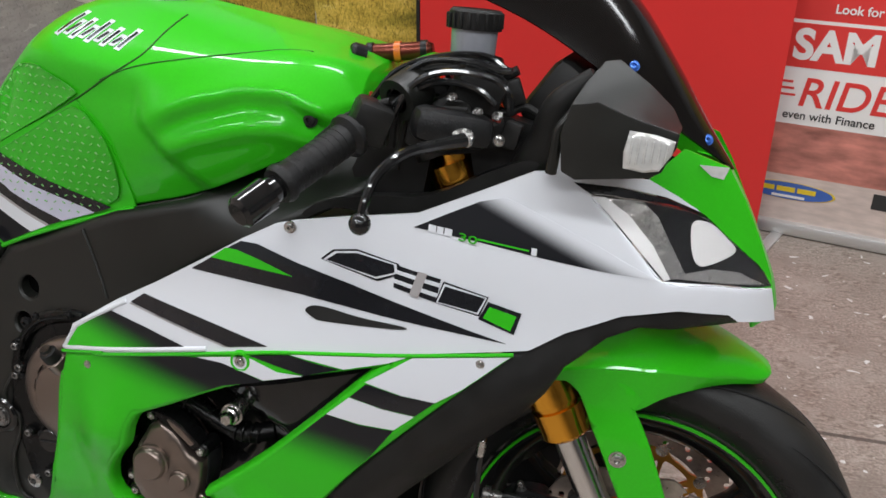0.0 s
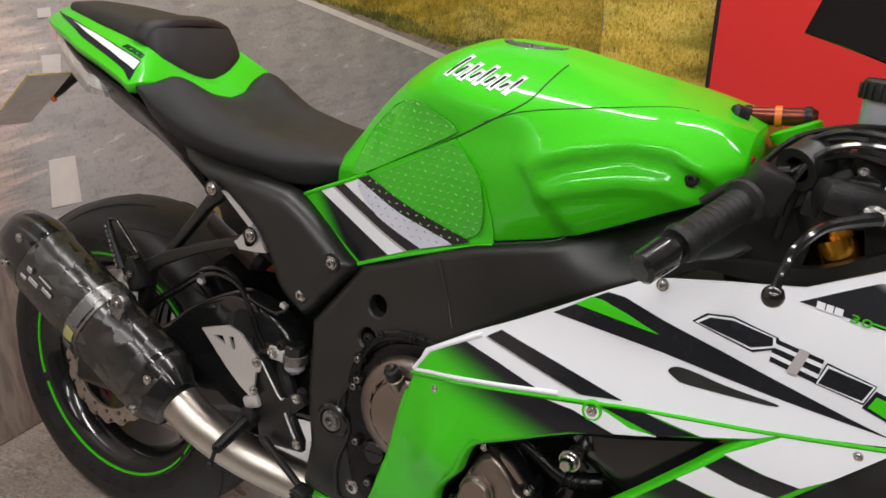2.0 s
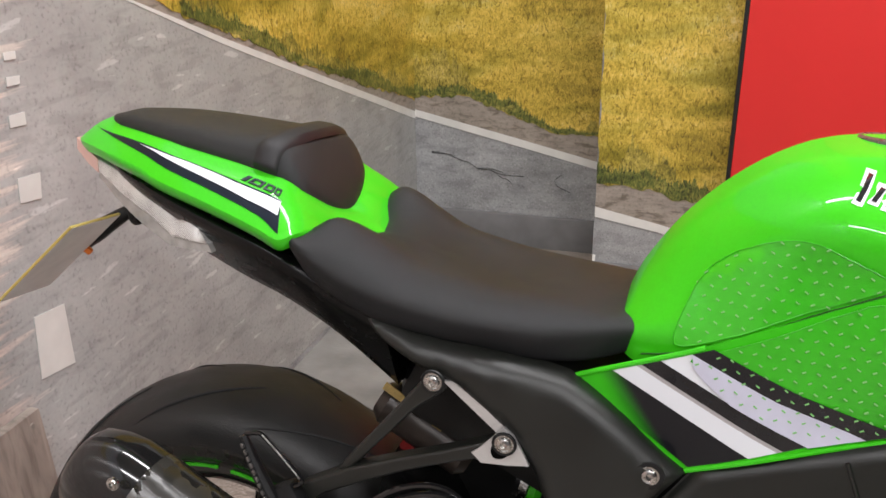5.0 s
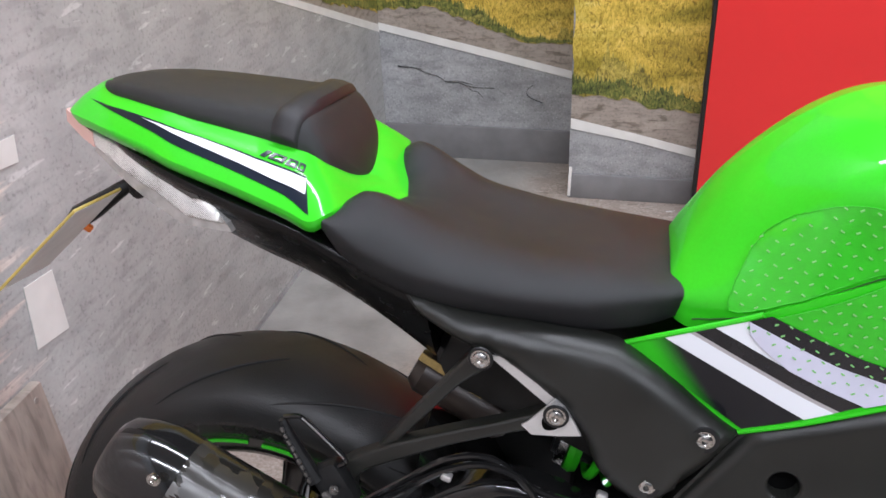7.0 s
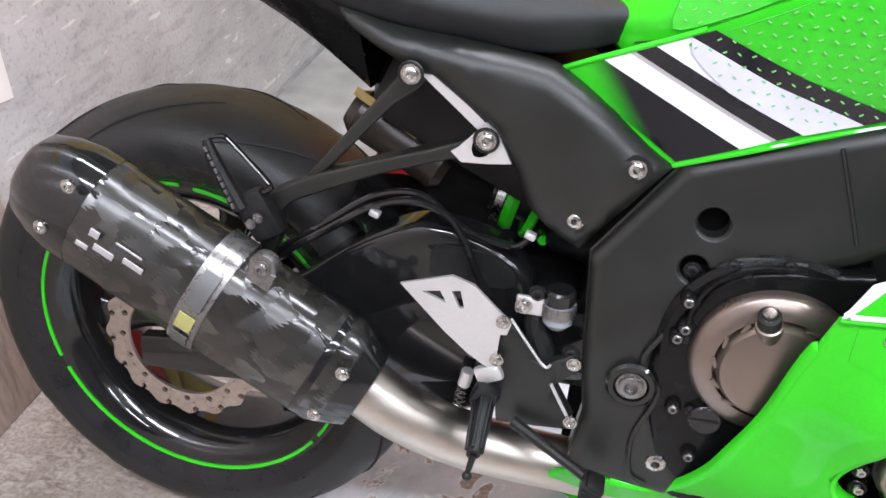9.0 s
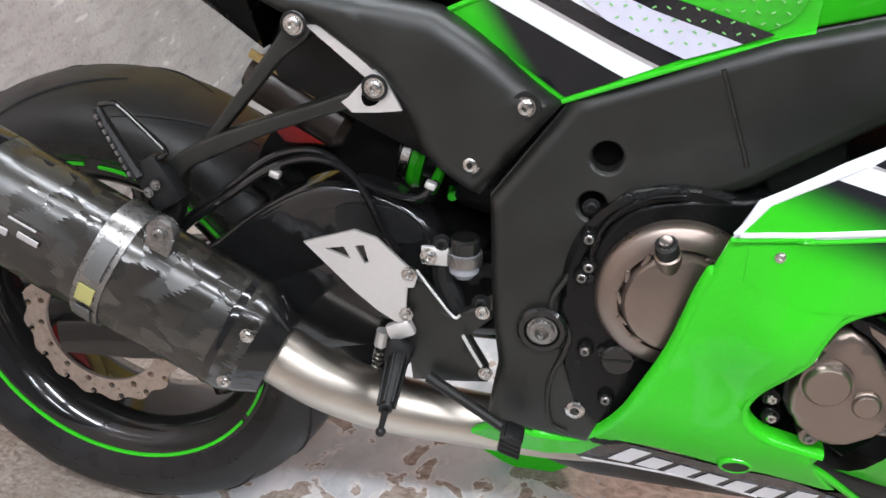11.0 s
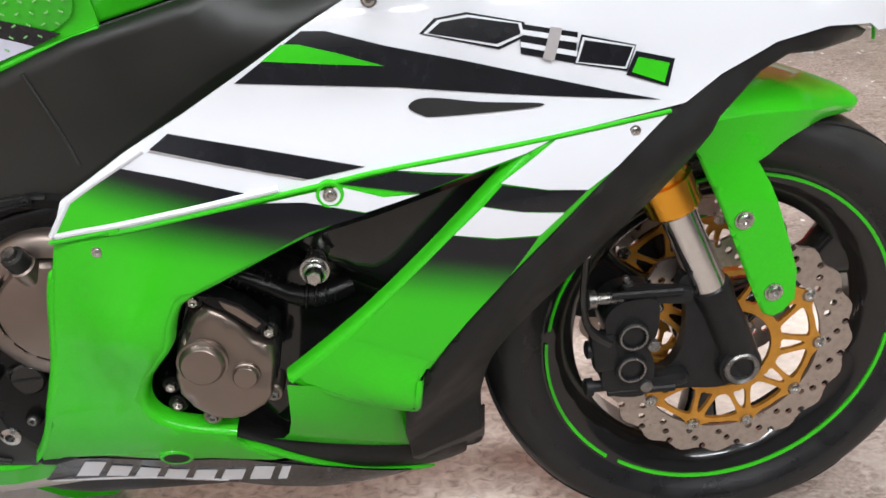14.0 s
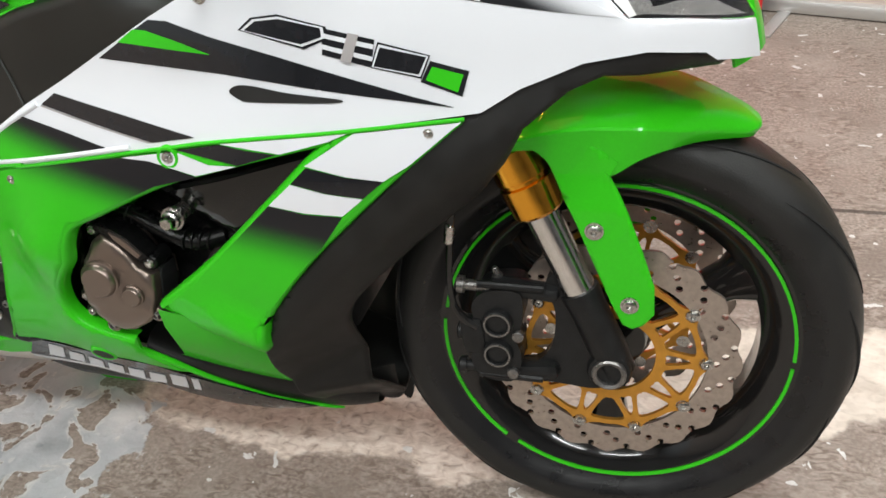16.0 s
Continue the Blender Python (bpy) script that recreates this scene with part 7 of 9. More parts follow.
stud_mat = material("clear_stud", (0.20, 0.50, 0.16), 0.22, 0, 0.5)
grip_pad([(0.575, 0.790), (0.641, 0.824), (0.695, 0.855), (0.728, 0.868), (0.756, 0.852), (0.774, 0.828), (0.778, 0.792), (0.771, 0.762), (0.752, 0.7475), (0.728, 0.7385), (0.690, 0.7235), (0.668, 0.7265), (0.650, 0.7345), (0.612, 0.751), (0.587, 0.769), (0.573, 0.783)], panel_surf, panel)
pad_pts = [(0.552, 0.796), (0.563, 0.845), (0.583, 0.878), (0.622, 0.905), (0.660, 0.914), (0.692, 0.904), (0.728, 0.888), (0.722, 0.880), (0.690, 0.862), (0.645, 0.838), (0.600, 0.814)]
grip_pad(pad_pts, tank_y, tank)
screw(tank, (1.024, tank_y(1.024, 0.876) - 0.001, 0.876), 0.0075, mat=dark_metal)
# filler cap ring on top
cap = lathe([(-0.006, 0.053), (0.002, 0.052), (0.004, 0.047), (0.001, 0.036), (0.003, 0.028), (0.003, 0.0)], (0.758, 0.0, 0.993), (0.04, 0, 1), 48)
part("filler_cap", cap, grey_alloy, tank, "bright filler cap ring")


# plain shapes in place of the makers' marks
def mark(points, surf, mat, parent, lift, name="emblem"):
    return part(name, shell(poly(points, 0.01), surf, 0.0006, step=0.012, lift=lift), mat, parent, smooth=60)


# tank emblem: a white swash with black strokes
t0, t1, th = Vector((0.692, 0.963)), Vector((0.800, 0.949)), Vector((0.010, 0.026))
swash = [(0.0, 0.35), (0.08, 0.85), (0.22, 1.0), (0.38, 0.80), (0.55, 0.95), (0.78, 0.75), (1.0, 0.45), (1.02, 0.1), (0.80, 0.0), (0.62, 0.18), (0.50, -0.15), (0.34, 0.10), (0.15, 0.15)]
for k in range(9):
    s0 = 0.04 + 0.105 * k
    h0, h1 = 0.16 + 0.1 * (k % 2), (0.95, 0.66, 0.82, 0.62)[k % 4] - 0.02 * k
    for grow, m, lift in ((0.022, white, 0.0014), (0.0, ink, 0.0024)):
        mark([tuple(t0 + (t1 - t0) * s + th * (h - 0.5)) for s, h in ((s0 - grow, h0 - grow * 5), (s0 + 0.036 + grow, h0 - 0.03 - grow * 5), (s0 + 0.085 + grow, h1 + grow * 5), (s0 + 0.048 - grow, h1 + 0.03 + grow * 5))], tank_y, m, tank, lift)
# fairing emblem: angular blocks, black with white cores, the last one green
FRAME_A = [(1.066, 0.738), (1.079, 0.749), (1.106, 0.752), (1.154, 0.741), (1.156, 0.730), (1.132, 0.721)]
FRAME_C = [(1.203, 0.727), (1.252, 0.714), (1.244, 0.693), (1.196, 0.704)]


def nested(points, mats, shrink):
    """Frames one inside another, alternately dark and white."""
    cx, cz = sum(p[0] for p in points) / len(points), sum(p[1] for p in points) / len(points)
    for k, (m, s) in enumerate(zip(mats, shrink)):
        mark([(cx + (x - cx) * s, cz + (z - cz) * (s - 0.07 * k)) for x, z in points], fair, m, fairing, 0.0014 + 0.0007 * k)


nested(FRAME_A, (ink, white, ink), (1.0, 0.93, 0.86))
nested(FRAME_C, (ink, white, ink), (1.0, 0.95, 0.88))
for pts, m, lift in (([(1.150, 0.740), (1.200, 0.729), (1.197, 0.704), (1.150, 0.716)], ink, 0.0012), ([(1.150, 0.736), (1.200, 0.725), (1.199, 0.721), (1.150, 0.732)], white, 0.0030), ([(1.150, 0.726), (1.199, 0.714), (1.198, 0.710), (1.150, 0.722)], white, 0.0030),
                     ([(1.176, 0.736), (1.186, 0.734), (1.178, 0.708), (1.168, 0.711)], silver_line, 0.0040), ([(1.254, 0.704), (1.283, 0.696), (1.278, 0.680), (1.248, 0.692)], green, 0.0024), ([(1.252, 0.709), (1.288, 0.699), (1.282, 0.676), (1.243, 0.690)], ink, 0.0014)):
    mark(pts, fair, m, fairing, lift)
# nose graphic: small bars, a green figure
k0, k1 = Vector((1.181, 0.781)), Vector((1.297, 0.764))
for a, b, m in ((0.0, 0.07, white), (0.08, 0.14, white), (0.15, 0.22, white), (0.46, 0.93, green), (0.95, 1.0, white)):
    p, q = k0.lerp(k1, a), k0.lerp(k1, b)
    h = 0.0036 if m is white else 0.0008
    mark([(p.x, p.y - h), (q.x, q.y - h), (q.x, q.y + h), (p.x, p.y + h)], fair, m, fairing, 0.0026)
p = k0.lerp(k1, 0.27)
ang = math.atan2((k1 - k0).y, (k1 - k0).x)
words("30", 0.015, (p.x, fair(p.x, p.y) - 0.0045, p.y - 0.005), Matrix.Rotation(-ang, 4, "Y") @ rise @ Matrix.Diagonal((1.5, 0.8, 1, 1)), green, fairing)
# belly wordmark as plain slanted bars
w0, w1 = Vector((0.653, 0.251)), Vector((0.908, 0.220))
v0, v1 = Vector((0.676, 0.290)), Vector((0.915, 0.255))
for k in range(8):
    a = 0.125 * k
    b = a + (0.040 if k == 7 else 0.092)
    low_k, top_k = (0.06, 0.98) if k in (0, 6, 7) else (0.06, 0.76)
    at_k = lambda s, h: tuple(w0.lerp(w1, s + 0.012 * h).lerp(v0.lerp(v1, s + 0.012 * h), h))
    mark([at_k(a, low_k), at_k(b, low_k), at_k(b, top_k), at_k(a, top_k)], belly_skin, white, belly_pan, 0.0016)

# ---- tail flash, numerals, lamp, stalk and plate ----
navy = material("navy_flash", (0.005, 0.009, 0.018), 0.32, 0, 0.10, spec=0.15)
cowl_decal("flash", [(1.45, 0.50), (3.65, 0.42), (5.25, 0.40), (6.25, 0.44), (7.8, 0.42), (8.0, 0.92), (6.95, 0.82), (5.9, 0.78), (4.8, 0.72), (3.05, 0.62)], navy, 0.0010, "dark navy flash")
cowl_decal("flash", [(3.55, 0.48), (5.25, 0.43), (6.25, 0.48), (7.8, 0.46), (7.8, 0.68), (6.65, 0.68), (5.8, 0.63), (4.95, 0.55)], white, 0.0018, "white flash")
for k in range(4):
    s0, w = (6.32 if k == 0 else 6.08 + 0.40 * k), 0.10 if k == 0 else 0.33
    quad = lambda a, b, c, d: [(s0 + a + 0.10 * (1 - c), 0.38 - 0.145 * (1 - c)), (s0 + b + 0.10 * (1 - c), 0.38 - 0.145 * (1 - c)), (s0 + b + 0.10 * (1 - d), 0.38 - 0.145 * (1 - d)), (s0 + a + 0.10 * (1 - d), 0.38 - 0.145 * (1 - d))]
    cowl_decal("numeral", quad(0.0, w, 0.0, 1.0), navy, 0.0014, holes=[] if k == 0 else [quad(0.075, w - 0.075, 0.24, 0.76)], fine=0.05)
LAMP_Y = [(-0.21, 0.046), (-0.10, 0.090), (0.03, 0.126)]
lamp_surf = lambda x, z: -lerp_table(LAMP_Y, x)
lamp_pts = poly([(-0.190, 0.932), (-0.164, 0.920), (-0.117, 0.909), (-0.086, 0.905), (-0.047, 0.894), (-0.044, 0.883), (-0.014, 0.870), (0.002, 0.868), (0.024, 0.841), (-0.030, 0.841), (-0.068, 0.861), (-0.123, 0.883), (-0.165, 0.903)], 0.012)
tail_lamp = part("tail_lamp", shell(lamp_pts, lamp_surf, 0.012, step=0.012, roll=0.003), lens_clear, bike, "clear ribbed tail lamp", smooth=50)
part("dark_gap", shell(poly([(-0.036, 0.886), (-0.020, 0.880), (-0.004, 0.868), (-0.016, 0.866), (-0.042, 0.876)], 0.01), lamp_surf, 0.004, step=0.012, lift=0.0045), lamp_dark, tail_lamp, "dark gap between two ribbed lenses")
part("lamp_shell", shell(poly([(-0.165, 0.903), (-0.123, 0.883), (-0.068, 0.861), (-0.030, 0.841), (0.024, 0.841), (0.030, 0.832), (-0.040, 0.830), (-0.080, 0.847), (-0.130, 0.872), (-0.170, 0.897)], 0.012), lambda x, z: lamp_surf(x, z) + 0.004, 0.01, step=0.012), lens_rim, tail_lamp, "grey clear lower rim of the lamp")
part("red_tip", shell(poly([(-0.208, 0.943), (-0.190, 0.933), (-0.165, 0.920), (-0.165, 0.903), (-0.184, 0.911), (-0.209, 0.928)], 0.01), lamp_surf, 0.010, step=0.012, lift=0.0008), lens_red, tail_lamp, "pale red lens tip")
stalk = part("indicator", tube([(-0.138, -0.010, 0.852), (-0.155, -0.022, 0.846), (-0.175, -0.030, 0.833), (-0.198, -0.034, 0.818), (-0.220, -0.036, 0.805), (-0.236, -0.038, 0.796)], [0.008, 0.009, 0.011, 0.014, 0.015, 0.006], 14), plastic, bike, "black rear indicator on a short stalk")
part("amber_lens", block((0.014, 0.010, 0.009), (-0.207, -0.044, 0.794), (0, 40, 20), 0.003), orange, stalk)
part("stub", tube([(-0.150, -0.022, 0.848), (-0.144, -0.024, 0.836), (-0.136, -0.026, 0.838)], [0.009, 0.007, 0.006], 10), plastic, stalk)
plate_yellow = material("yellow_edge", (0.48, 0.37, 0.10), 0.4)
A, B, C = Vector((-0.150, -0.049, 0.848)), Vector((-0.154, -0.133, 0.847)), Vector((-0.275, -0.131, 0.739))
D = A + (C - B)
bm = bmesh.new()
n = (B - A).cross(C - B).normalized() * 0.002
loft([[p - n for p in (A, B, C, D)], [p + n for p in (A, B, C, D)]], True, True, bm)
plate_ob = part("plate", bm, material("grey_plate", (0.84, 0.83, 0.80), 0.4, 0, 0, 0.08, 30), bike, "grey plate with a yellow edge")
part("plate_edge", tube([A, B, C], 0.0020, 6, smooth=False), plate_yellow, plate_ob)

# ---- rear frame, hanger and pegs ----
inner_fender = []
for k in range(15):
    a = radians(4 + 46 * k / 14)
    inner_fender.append([((0.345 + 0.012 * (k / 14)) * math.cos(a), 0.105 * v, 0.316 + (0.345 - 0.05 * abs(v) ** 3) * math.sin(a)) for v in (-1 + 2 * j / 10 for j in range(11))])
bm = bmesh.new()
loft(inner_fender, False, False, bm)
bmesh.ops.solidify(bm, geom=bm.faces[:], thickness=0.004)
part("rear_hugger", bm, gloss_black, bike, "gloss black rear hugger")
# near black: the shade inside holes, put into the colour
hole_shade = material("recess_shade", (0.002, 0.002, 0.002), 0.8, spec=0.05)
brown_box = material("heat_shield", (0.028, 0.021, 0.017), 0.35, 0.2, 0, 0.2, 30)
part("heat_shield", lathe([(-0.062, 0.0), (-0.062, 0.020), (-0.050, 0.029), (0.06, 0.029), (0.07, 0.020), (0.07, 0.0)], (0.270, -0.050, 0.625), (0.88, 0.0, -0.48), 28), brown_box, bike, "brown heat shield under the seat")
part("label", block((0.085, 0.002, 0.010), (0.266, -0.080, 0.661), (0, 30, 0), 0), material("yellow_label", (0.26, 0.18, 0.06), 0.5, 0, 0, 0.3, 120), bike, "worn yellow label")
part("bulkhead", block((0.30, 0.012, 0.26), (0.42, 0.055, 0.52), (0, 12, 0), 0.004), plastic, bike, "black inner panel behind the shock absorber")
box_bm = block((0.34, 0.18, 0.16), (0.42, 0.0, 0.66), (0, 25, 0), 0.03)
part("battery_box", box_bm, plastic, bike)
arm1 = [(0.301, 0.730), (0.311, 0.740), (0.333, 0.734), (0.321, 0.715), (0.292, 0.693), (0.210, 0.599), (0.194, 0.598), (0.275, 0.697)]
arm2 = [(0.389, 0.682), (0.397, 0.680), (0.417, 0.647), (0.382, 0.655), (0.342, 0.642), (0.283, 0.620), (0.246, 0.603), (0.187, 0.574), (0.172, 0.561), (0.166, 0.521), (0.151, 0.489), (0.141, 0.495), (0.144, 0.533), (0.125, 0.544), (0.133, 0.560), (0.166, 0.585), (0.215, 0.611), (0.271, 0.633), (0.330, 0.654), (0.370, 0.670)]
bar = [(0.322, 0.730), (0.334, 0.731), (0.396, 0.687), (0.416, 0.650), (0.385, 0.679)]
hanger2 = part("peg_hanger", shell(poly(arm1, 0.012), flat(-0.152), 0.014, step=0.05, roll=0.004), satin, bike, "satin black passenger peg hanger")
part("arm", shell(poly(arm2, 0.012), flat(-0.158), 0.016, step=0.05, roll=0.004), satin, hanger2)
part("bar", shell(poly(bar, 0.02), flat(-0.153), 0.010, step=0.05), alloy, hanger2, "bare aluminium edge")
part("lug", shell(poly([(0.358, 0.658), (0.365, 0.663), (0.392, 0.692), (0.402, 0.684), (0.411, 0.670), (0.420, 0.653), (0.398, 0.650), (0.369, 0.648)], 0.01), flat(-0.161), 0.004, step=0.02), alloy, hanger2, "bare aluminium lug")
oval = [(0.382, 0.657), (0.379, 0.665), (0.383, 0.676), (0.391, 0.683), (0.399, 0.683), (0.403, 0.676), (0.401, 0.667), (0.395, 0.659), (0.388, 0.656)]
# thin black film painted for the shade inside the oval slot
part("slot", shell(spline(oval, 3), flat(-0.1618), 0.0008, step=0.02), hole_shade, hanger2)
for p in [(0.315, -0.166, 0.733), (0.394, -0.166, 0.676)]:
    screw(hanger2, p, 0.0082, mat=bolt_metal)
    part("washer", lathe([(0.0, 0.010), (0.002, 0.0105), (0.002, 0.0125), (0.0, 0.0135)], p, (0, -1, 0), 20), dark_metal, hanger2)
peg = part("passenger_peg", tube([(0.098, -0.178, 0.640), (0.104, -0.178, 0.622), (0.117, -0.178, 0.596), (0.133, -0.178, 0.566)], [0.005, 0.0075, 0.0085, 0.010], 10), dark_metal, hanger2, "folded black passenger peg")
for k in range(9):
    p = Vector((0.101, -0.186, 0.632)).lerp(Vector((0.129, -0.188, 0.572)), k / 8)
    part("peg_tooth", block((0.006, 0.004, 0.0035), p, (0, 64, 0), 0.001), grey_alloy, peg)
part("prong", tube([(0.100, -0.176, 0.642), (0.114, -0.176, 0.645), (0.122, -0.176, 0.643), (0.140, -0.176, 0.626), (0.168, -0.176, 0.598), (0.160, -0.176, 0.588)], 0.0030, 8), gloss_black, peg)
part("bright_edge", tube([(0.122, -0.1795, 0.6455), (0.141, -0.1795, 0.6275), (0.168, -0.1795, 0.600)], 0.0010, 6), grey_alloy, peg, "thin bright metal edge")
part("peg_joint", block((0.040, 0.024, 0.058), (0.152, -0.168, 0.558), (0, -30, 0), 0.008), dark_metal, peg)
for p in [(0.147, -0.185, 0.552), (0.156, -0.185, 0.561)]:
    screw(peg, p, 0.0045, mat=grey_alloy)

# silencer strap and screws
lug = lathe([(-0.01, 0.0), (-0.01, 0.0155), (0.0, 0.016), (0.004, 0.015), (0.005, 0.0)], (0.181, -0.228, 0.528), (0, -1, 0), 28)
joined(lug, block((0.030, 0.012, 0.050), (0.173, -0.228, 0.505), (0, 25, 0), 0.003))
strap_lug = part("strap_lug", lug, grey_alloy, exhaust, "bright clamp lug")
screw(strap_lug, (0.181, -0.234, 0.528), 0.0075, mat=grey_alloy)
for p in [(-0.014, -0.262, 0.602), (-0.056, -0.262, 0.549), (0.280, -0.262, 0.437), (0.248, -0.262, 0.377)]:
    screw(exhaust, p, 0.006)
can_way = (Vector(CAN_B) - Vector(CAN_A)).normalized()
badge_c = Vector((0.022, -0.262, 0.534))
for k, (u, v, w, h) in enumerate(((-0.028, 0.012, 0.018, 0.010), (-0.004, 0.004, 0.030, 0.014), (0.030, -0.002, 0.030, 0.012), (0.020, -0.016, 0.040, 0.004), (-0.020, -0.010, 0.014, 0.016))):
    down = Vector((can_way.z, 0, -can_way.x))
    c = badge_c - can_way * u + down * -v
    part("badge_bar", block((w * 0.8, 0.002, h * 0.6), c, (0, math.degrees(math.atan2(can_way.z, -can_way.x)), 0), 0.001), silver_line, exhaust)
clamp_pad = material("grey_clamp_pad", (0.085, 0.085, 0.083), 0.4)
clamp_yellow = material("faded_yellow_mark", (0.36, 0.34, 0.12), 0.4)
CLAMP = ((0.052, 0.045, clamp_pad), (0.008, 0.022, clamp_yellow), (-0.034, 0.040, clamp_pad))
clamp_c, up_can = Vector(CAN_A).lerp(Vector(CAN_B), 0.44), Vector((can_way.z, 0, -can_way.x)) * -1
for h, w, m in CLAMP:
    rows = []
    for i in range(7):
        e = h + w * (i / 6 - 0.5)
        q = math.asin(max(-0.98, min(0.98, e / 0.074)))
        d = 0.064 * 0.86 * 1.075 * math.cos(q) * 1.04
        wide = 0.0095 * math.sqrt(max(0.05, 1 - (i / 3 - 1) ** 2)) if m is dark_metal else 0.0095
        rows.append([clamp_c + up_can * e + can_way * v * wide + Vector((0, -d - 0.001, 0)) for v in (-1, 0, 1)])
    bm = bmesh.new()
    loft(rows, False, False, bm)
    bmesh.ops.solidify(bm, geom=bm.faces[:], thickness=0.002)
    part("clamp_inset", bm, m, exhaust)

# swingarm side plate, hoses, shock
plate_shape = spline([(0.111, 0.414), (0.187, 0.472), (0.234, 0.511), (0.293, 0.545), (0.334, 0.556), (0.397, 0.546), (0.446, 0.510), (0.456, 0.455), (0.445, 0.365), (0.379, 0.311), (0.262, 0.299), (0.221, 0.376), (0.160, 0.402)], 3)
part("swingarm", shell(plate_shape, flat(-0.128), 0.03, step=0.03, roll=0.012), gloss_black, bike, "gloss black swingarm brace", smooth=40)
part("hollow", shell(spline([(0.343, 0.534), (0.401, 0.534), (0.431, 0.516), (0.424, 0.495), (0.346, 0.497), (0.336, 0.510)], 3), flat(-0.131), 0.004, step=0.03), dark_metal, bike, "recess in the swingarm")
part("brake_hose", tube([(0.116, -0.140, 0.453), (0.168, -0.140, 0.501), (0.223, -0.140, 0.541), (0.269, -0.140, 0.573), (0.313, -0.140, 0.588), (0.350, -0.140, 0.580), (0.373, -0.140, 0.553), (0.391, -0.140, 0.514), (0.408, -0.140, 0.488)], 0.0045, 8), gloss_black, bike, "black brake hose")
part("brake_hose", tube([(0.151, -0.135, 0.496), (0.221, -0.135, 0.549), (0.273, -0.135, 0.586), (0.324, -0.135, 0.594), (0.369, -0.135, 0.564), (0.400, -0.135, 0.554), (0.431, -0.135, 0.552), (0.450, -0.135, 0.571)], 0.004, 8), gloss_black, bike, "black brake hose")
for p in [(0.274, -0.142, 0.568), (0.445, -0.142, 0.570)]:
    part("hose_clip", block((0.012, 0.010, 0.008), p, (0, 20, 0), 0.002), alloy, bike)
coil, c0 = [], Vector((0.470, -0.020, 0.540))
ax = Vector((0.97, 0, -0.25))
for k in range(121):
    u, a = k / 120 * 0.62 - 0.86, math.tau * 1.6 * k / 120
    coil.append(c0 + ax * 0.062 * u + Vector((0.25, 0, 0.97)) * 0.034 * math.cos(a) + Vector((0, 1, 0)) * 0.034 * math.sin(a))
shock = part("shock_absorber", lathe([(-0.09, 0), (-0.09, 0.022), (0.09, 0.022), (0.09, 0)], c0, ax, 20), dark_metal, bike, "shock absorber with a green spring")
# added dark cup: stands in for the turns of the coil lost in shade
part("coil_shade_cup", lathe([(-0.012, 0.0), (-0.012, 0.034), (0.0, 0.040), (0.10, 0.040), (0.10, 0.0)], c0, ax, 28), dark_metal, shock, "black cup added for the coil's shaded part")
part("spring", tube(coil, 0.0062, 8, smooth=False), green, shock, "lime green coil spring")
part("spring_collar", lathe([(-0.072, 0.020), (-0.072, 0.036), (-0.064, 0.039), (-0.056, 0.036), (-0.056, 0.020)], c0, ax, 28), green, shock, "lime green spring collar")
part("adjuster", lathe([(-0.084, 0.020), (-0.084, 0.033), (-0.074, 0.034), (-0.072, 0.020)], c0, ax, 24), bolt_metal, shock, "bright notched adjuster ring")

# rearset, heel guard, peg, pedal, rear brake reservoir
bracket = part("foot_bracket", shell(poly([(0.419, 0.488), (0.438, 0.479), (0.458, 0.457), (0.477, 0.434), (0.488, 0.442), (0.508, 0.451), (0.518, 0.437), (0.493, 0.412), (0.516, 0.373), (0.516, 0.356), (0.432, 0.348), (0.428, 0.380), (0.421, 0.419)], 0.02), flat(-0.176), 0.010, step=0.03, roll=0.003), satin, bike, "satin black foot peg bracket")
heel = [(0.317, 0.511), (0.373, 0.530), (0.397, 0.523), (0.440, 0.484), (0.436, 0.470), (0.429, 0.469), (0.427, 0.442), (0.433, 0.430), (0.418, 0.425), (0.396, 0.438), (0.367, 0.462)]
hole1 = [(0.340, 0.506), (0.361, 0.510), (0.369, 0.496)]
hole2 = [(0.373, 0.512), (0.383, 0.514), (0.388, 0.494), (0.383, 0.493)]
part("heel_guard", shell(poly(heel, 0.012), flat(-0.184), 0.004, [hole1, hole2], step=0.03), alloy, bracket, "brushed aluminium heel guard")
for p in [(0.431, -0.186, 0.486), (0.428, -0.186, 0.438), (0.510, -0.186, 0.450), (0.515, -0.186, 0.375)]:
    screw(bracket, p, 0.0062)
PEG_A, PEG_B = Vector((0.419, -0.185, 0.388)), Vector((0.424, -0.262, 0.368))
foot_peg = part("foot_peg", tube([PEG_A, PEG_A.lerp(PEG_B, 0.5), PEG_B], [0.0125, 0.0115, 0.0085], 14, ry=0.8), grip_rubber, bracket, "black ribbed foot peg")
peg_way = (PEG_B - PEG_A).normalized()
for k in range(6):
    a = math.tau * k / 6
    e1 = peg_way.orthogonal().normalized()
    e2 = peg_way.cross(e1)
    off = e1 * math.cos(a) + e2 * math.sin(a) * 0.85
    part("rib", tube([PEG_A.lerp(PEG_B, 0.12) + off * 0.0125, PEG_A.lerp(PEG_B, 0.95) + off * 0.0095], 0.0018, 6, smooth=False), grip_rubber, foot_peg)
part("peg_tip", tube([PEG_B, PEG_B + Vector((-0.004, -0.006, -0.022))], [0.004, 0.003], 8, smooth=False), dark_metal, foot_peg)
tip_ball = bmesh.new()
bmesh.ops.create_uvsphere(tip_ball, u_segments=12, v_segments=8, radius=0.0055)
tip_ball.transform(Matrix.Translation(PEG_B + Vector((-0.004, -0.006, -0.024))))
part("peg_ball", tip_ball, dark_metal, foot_peg)
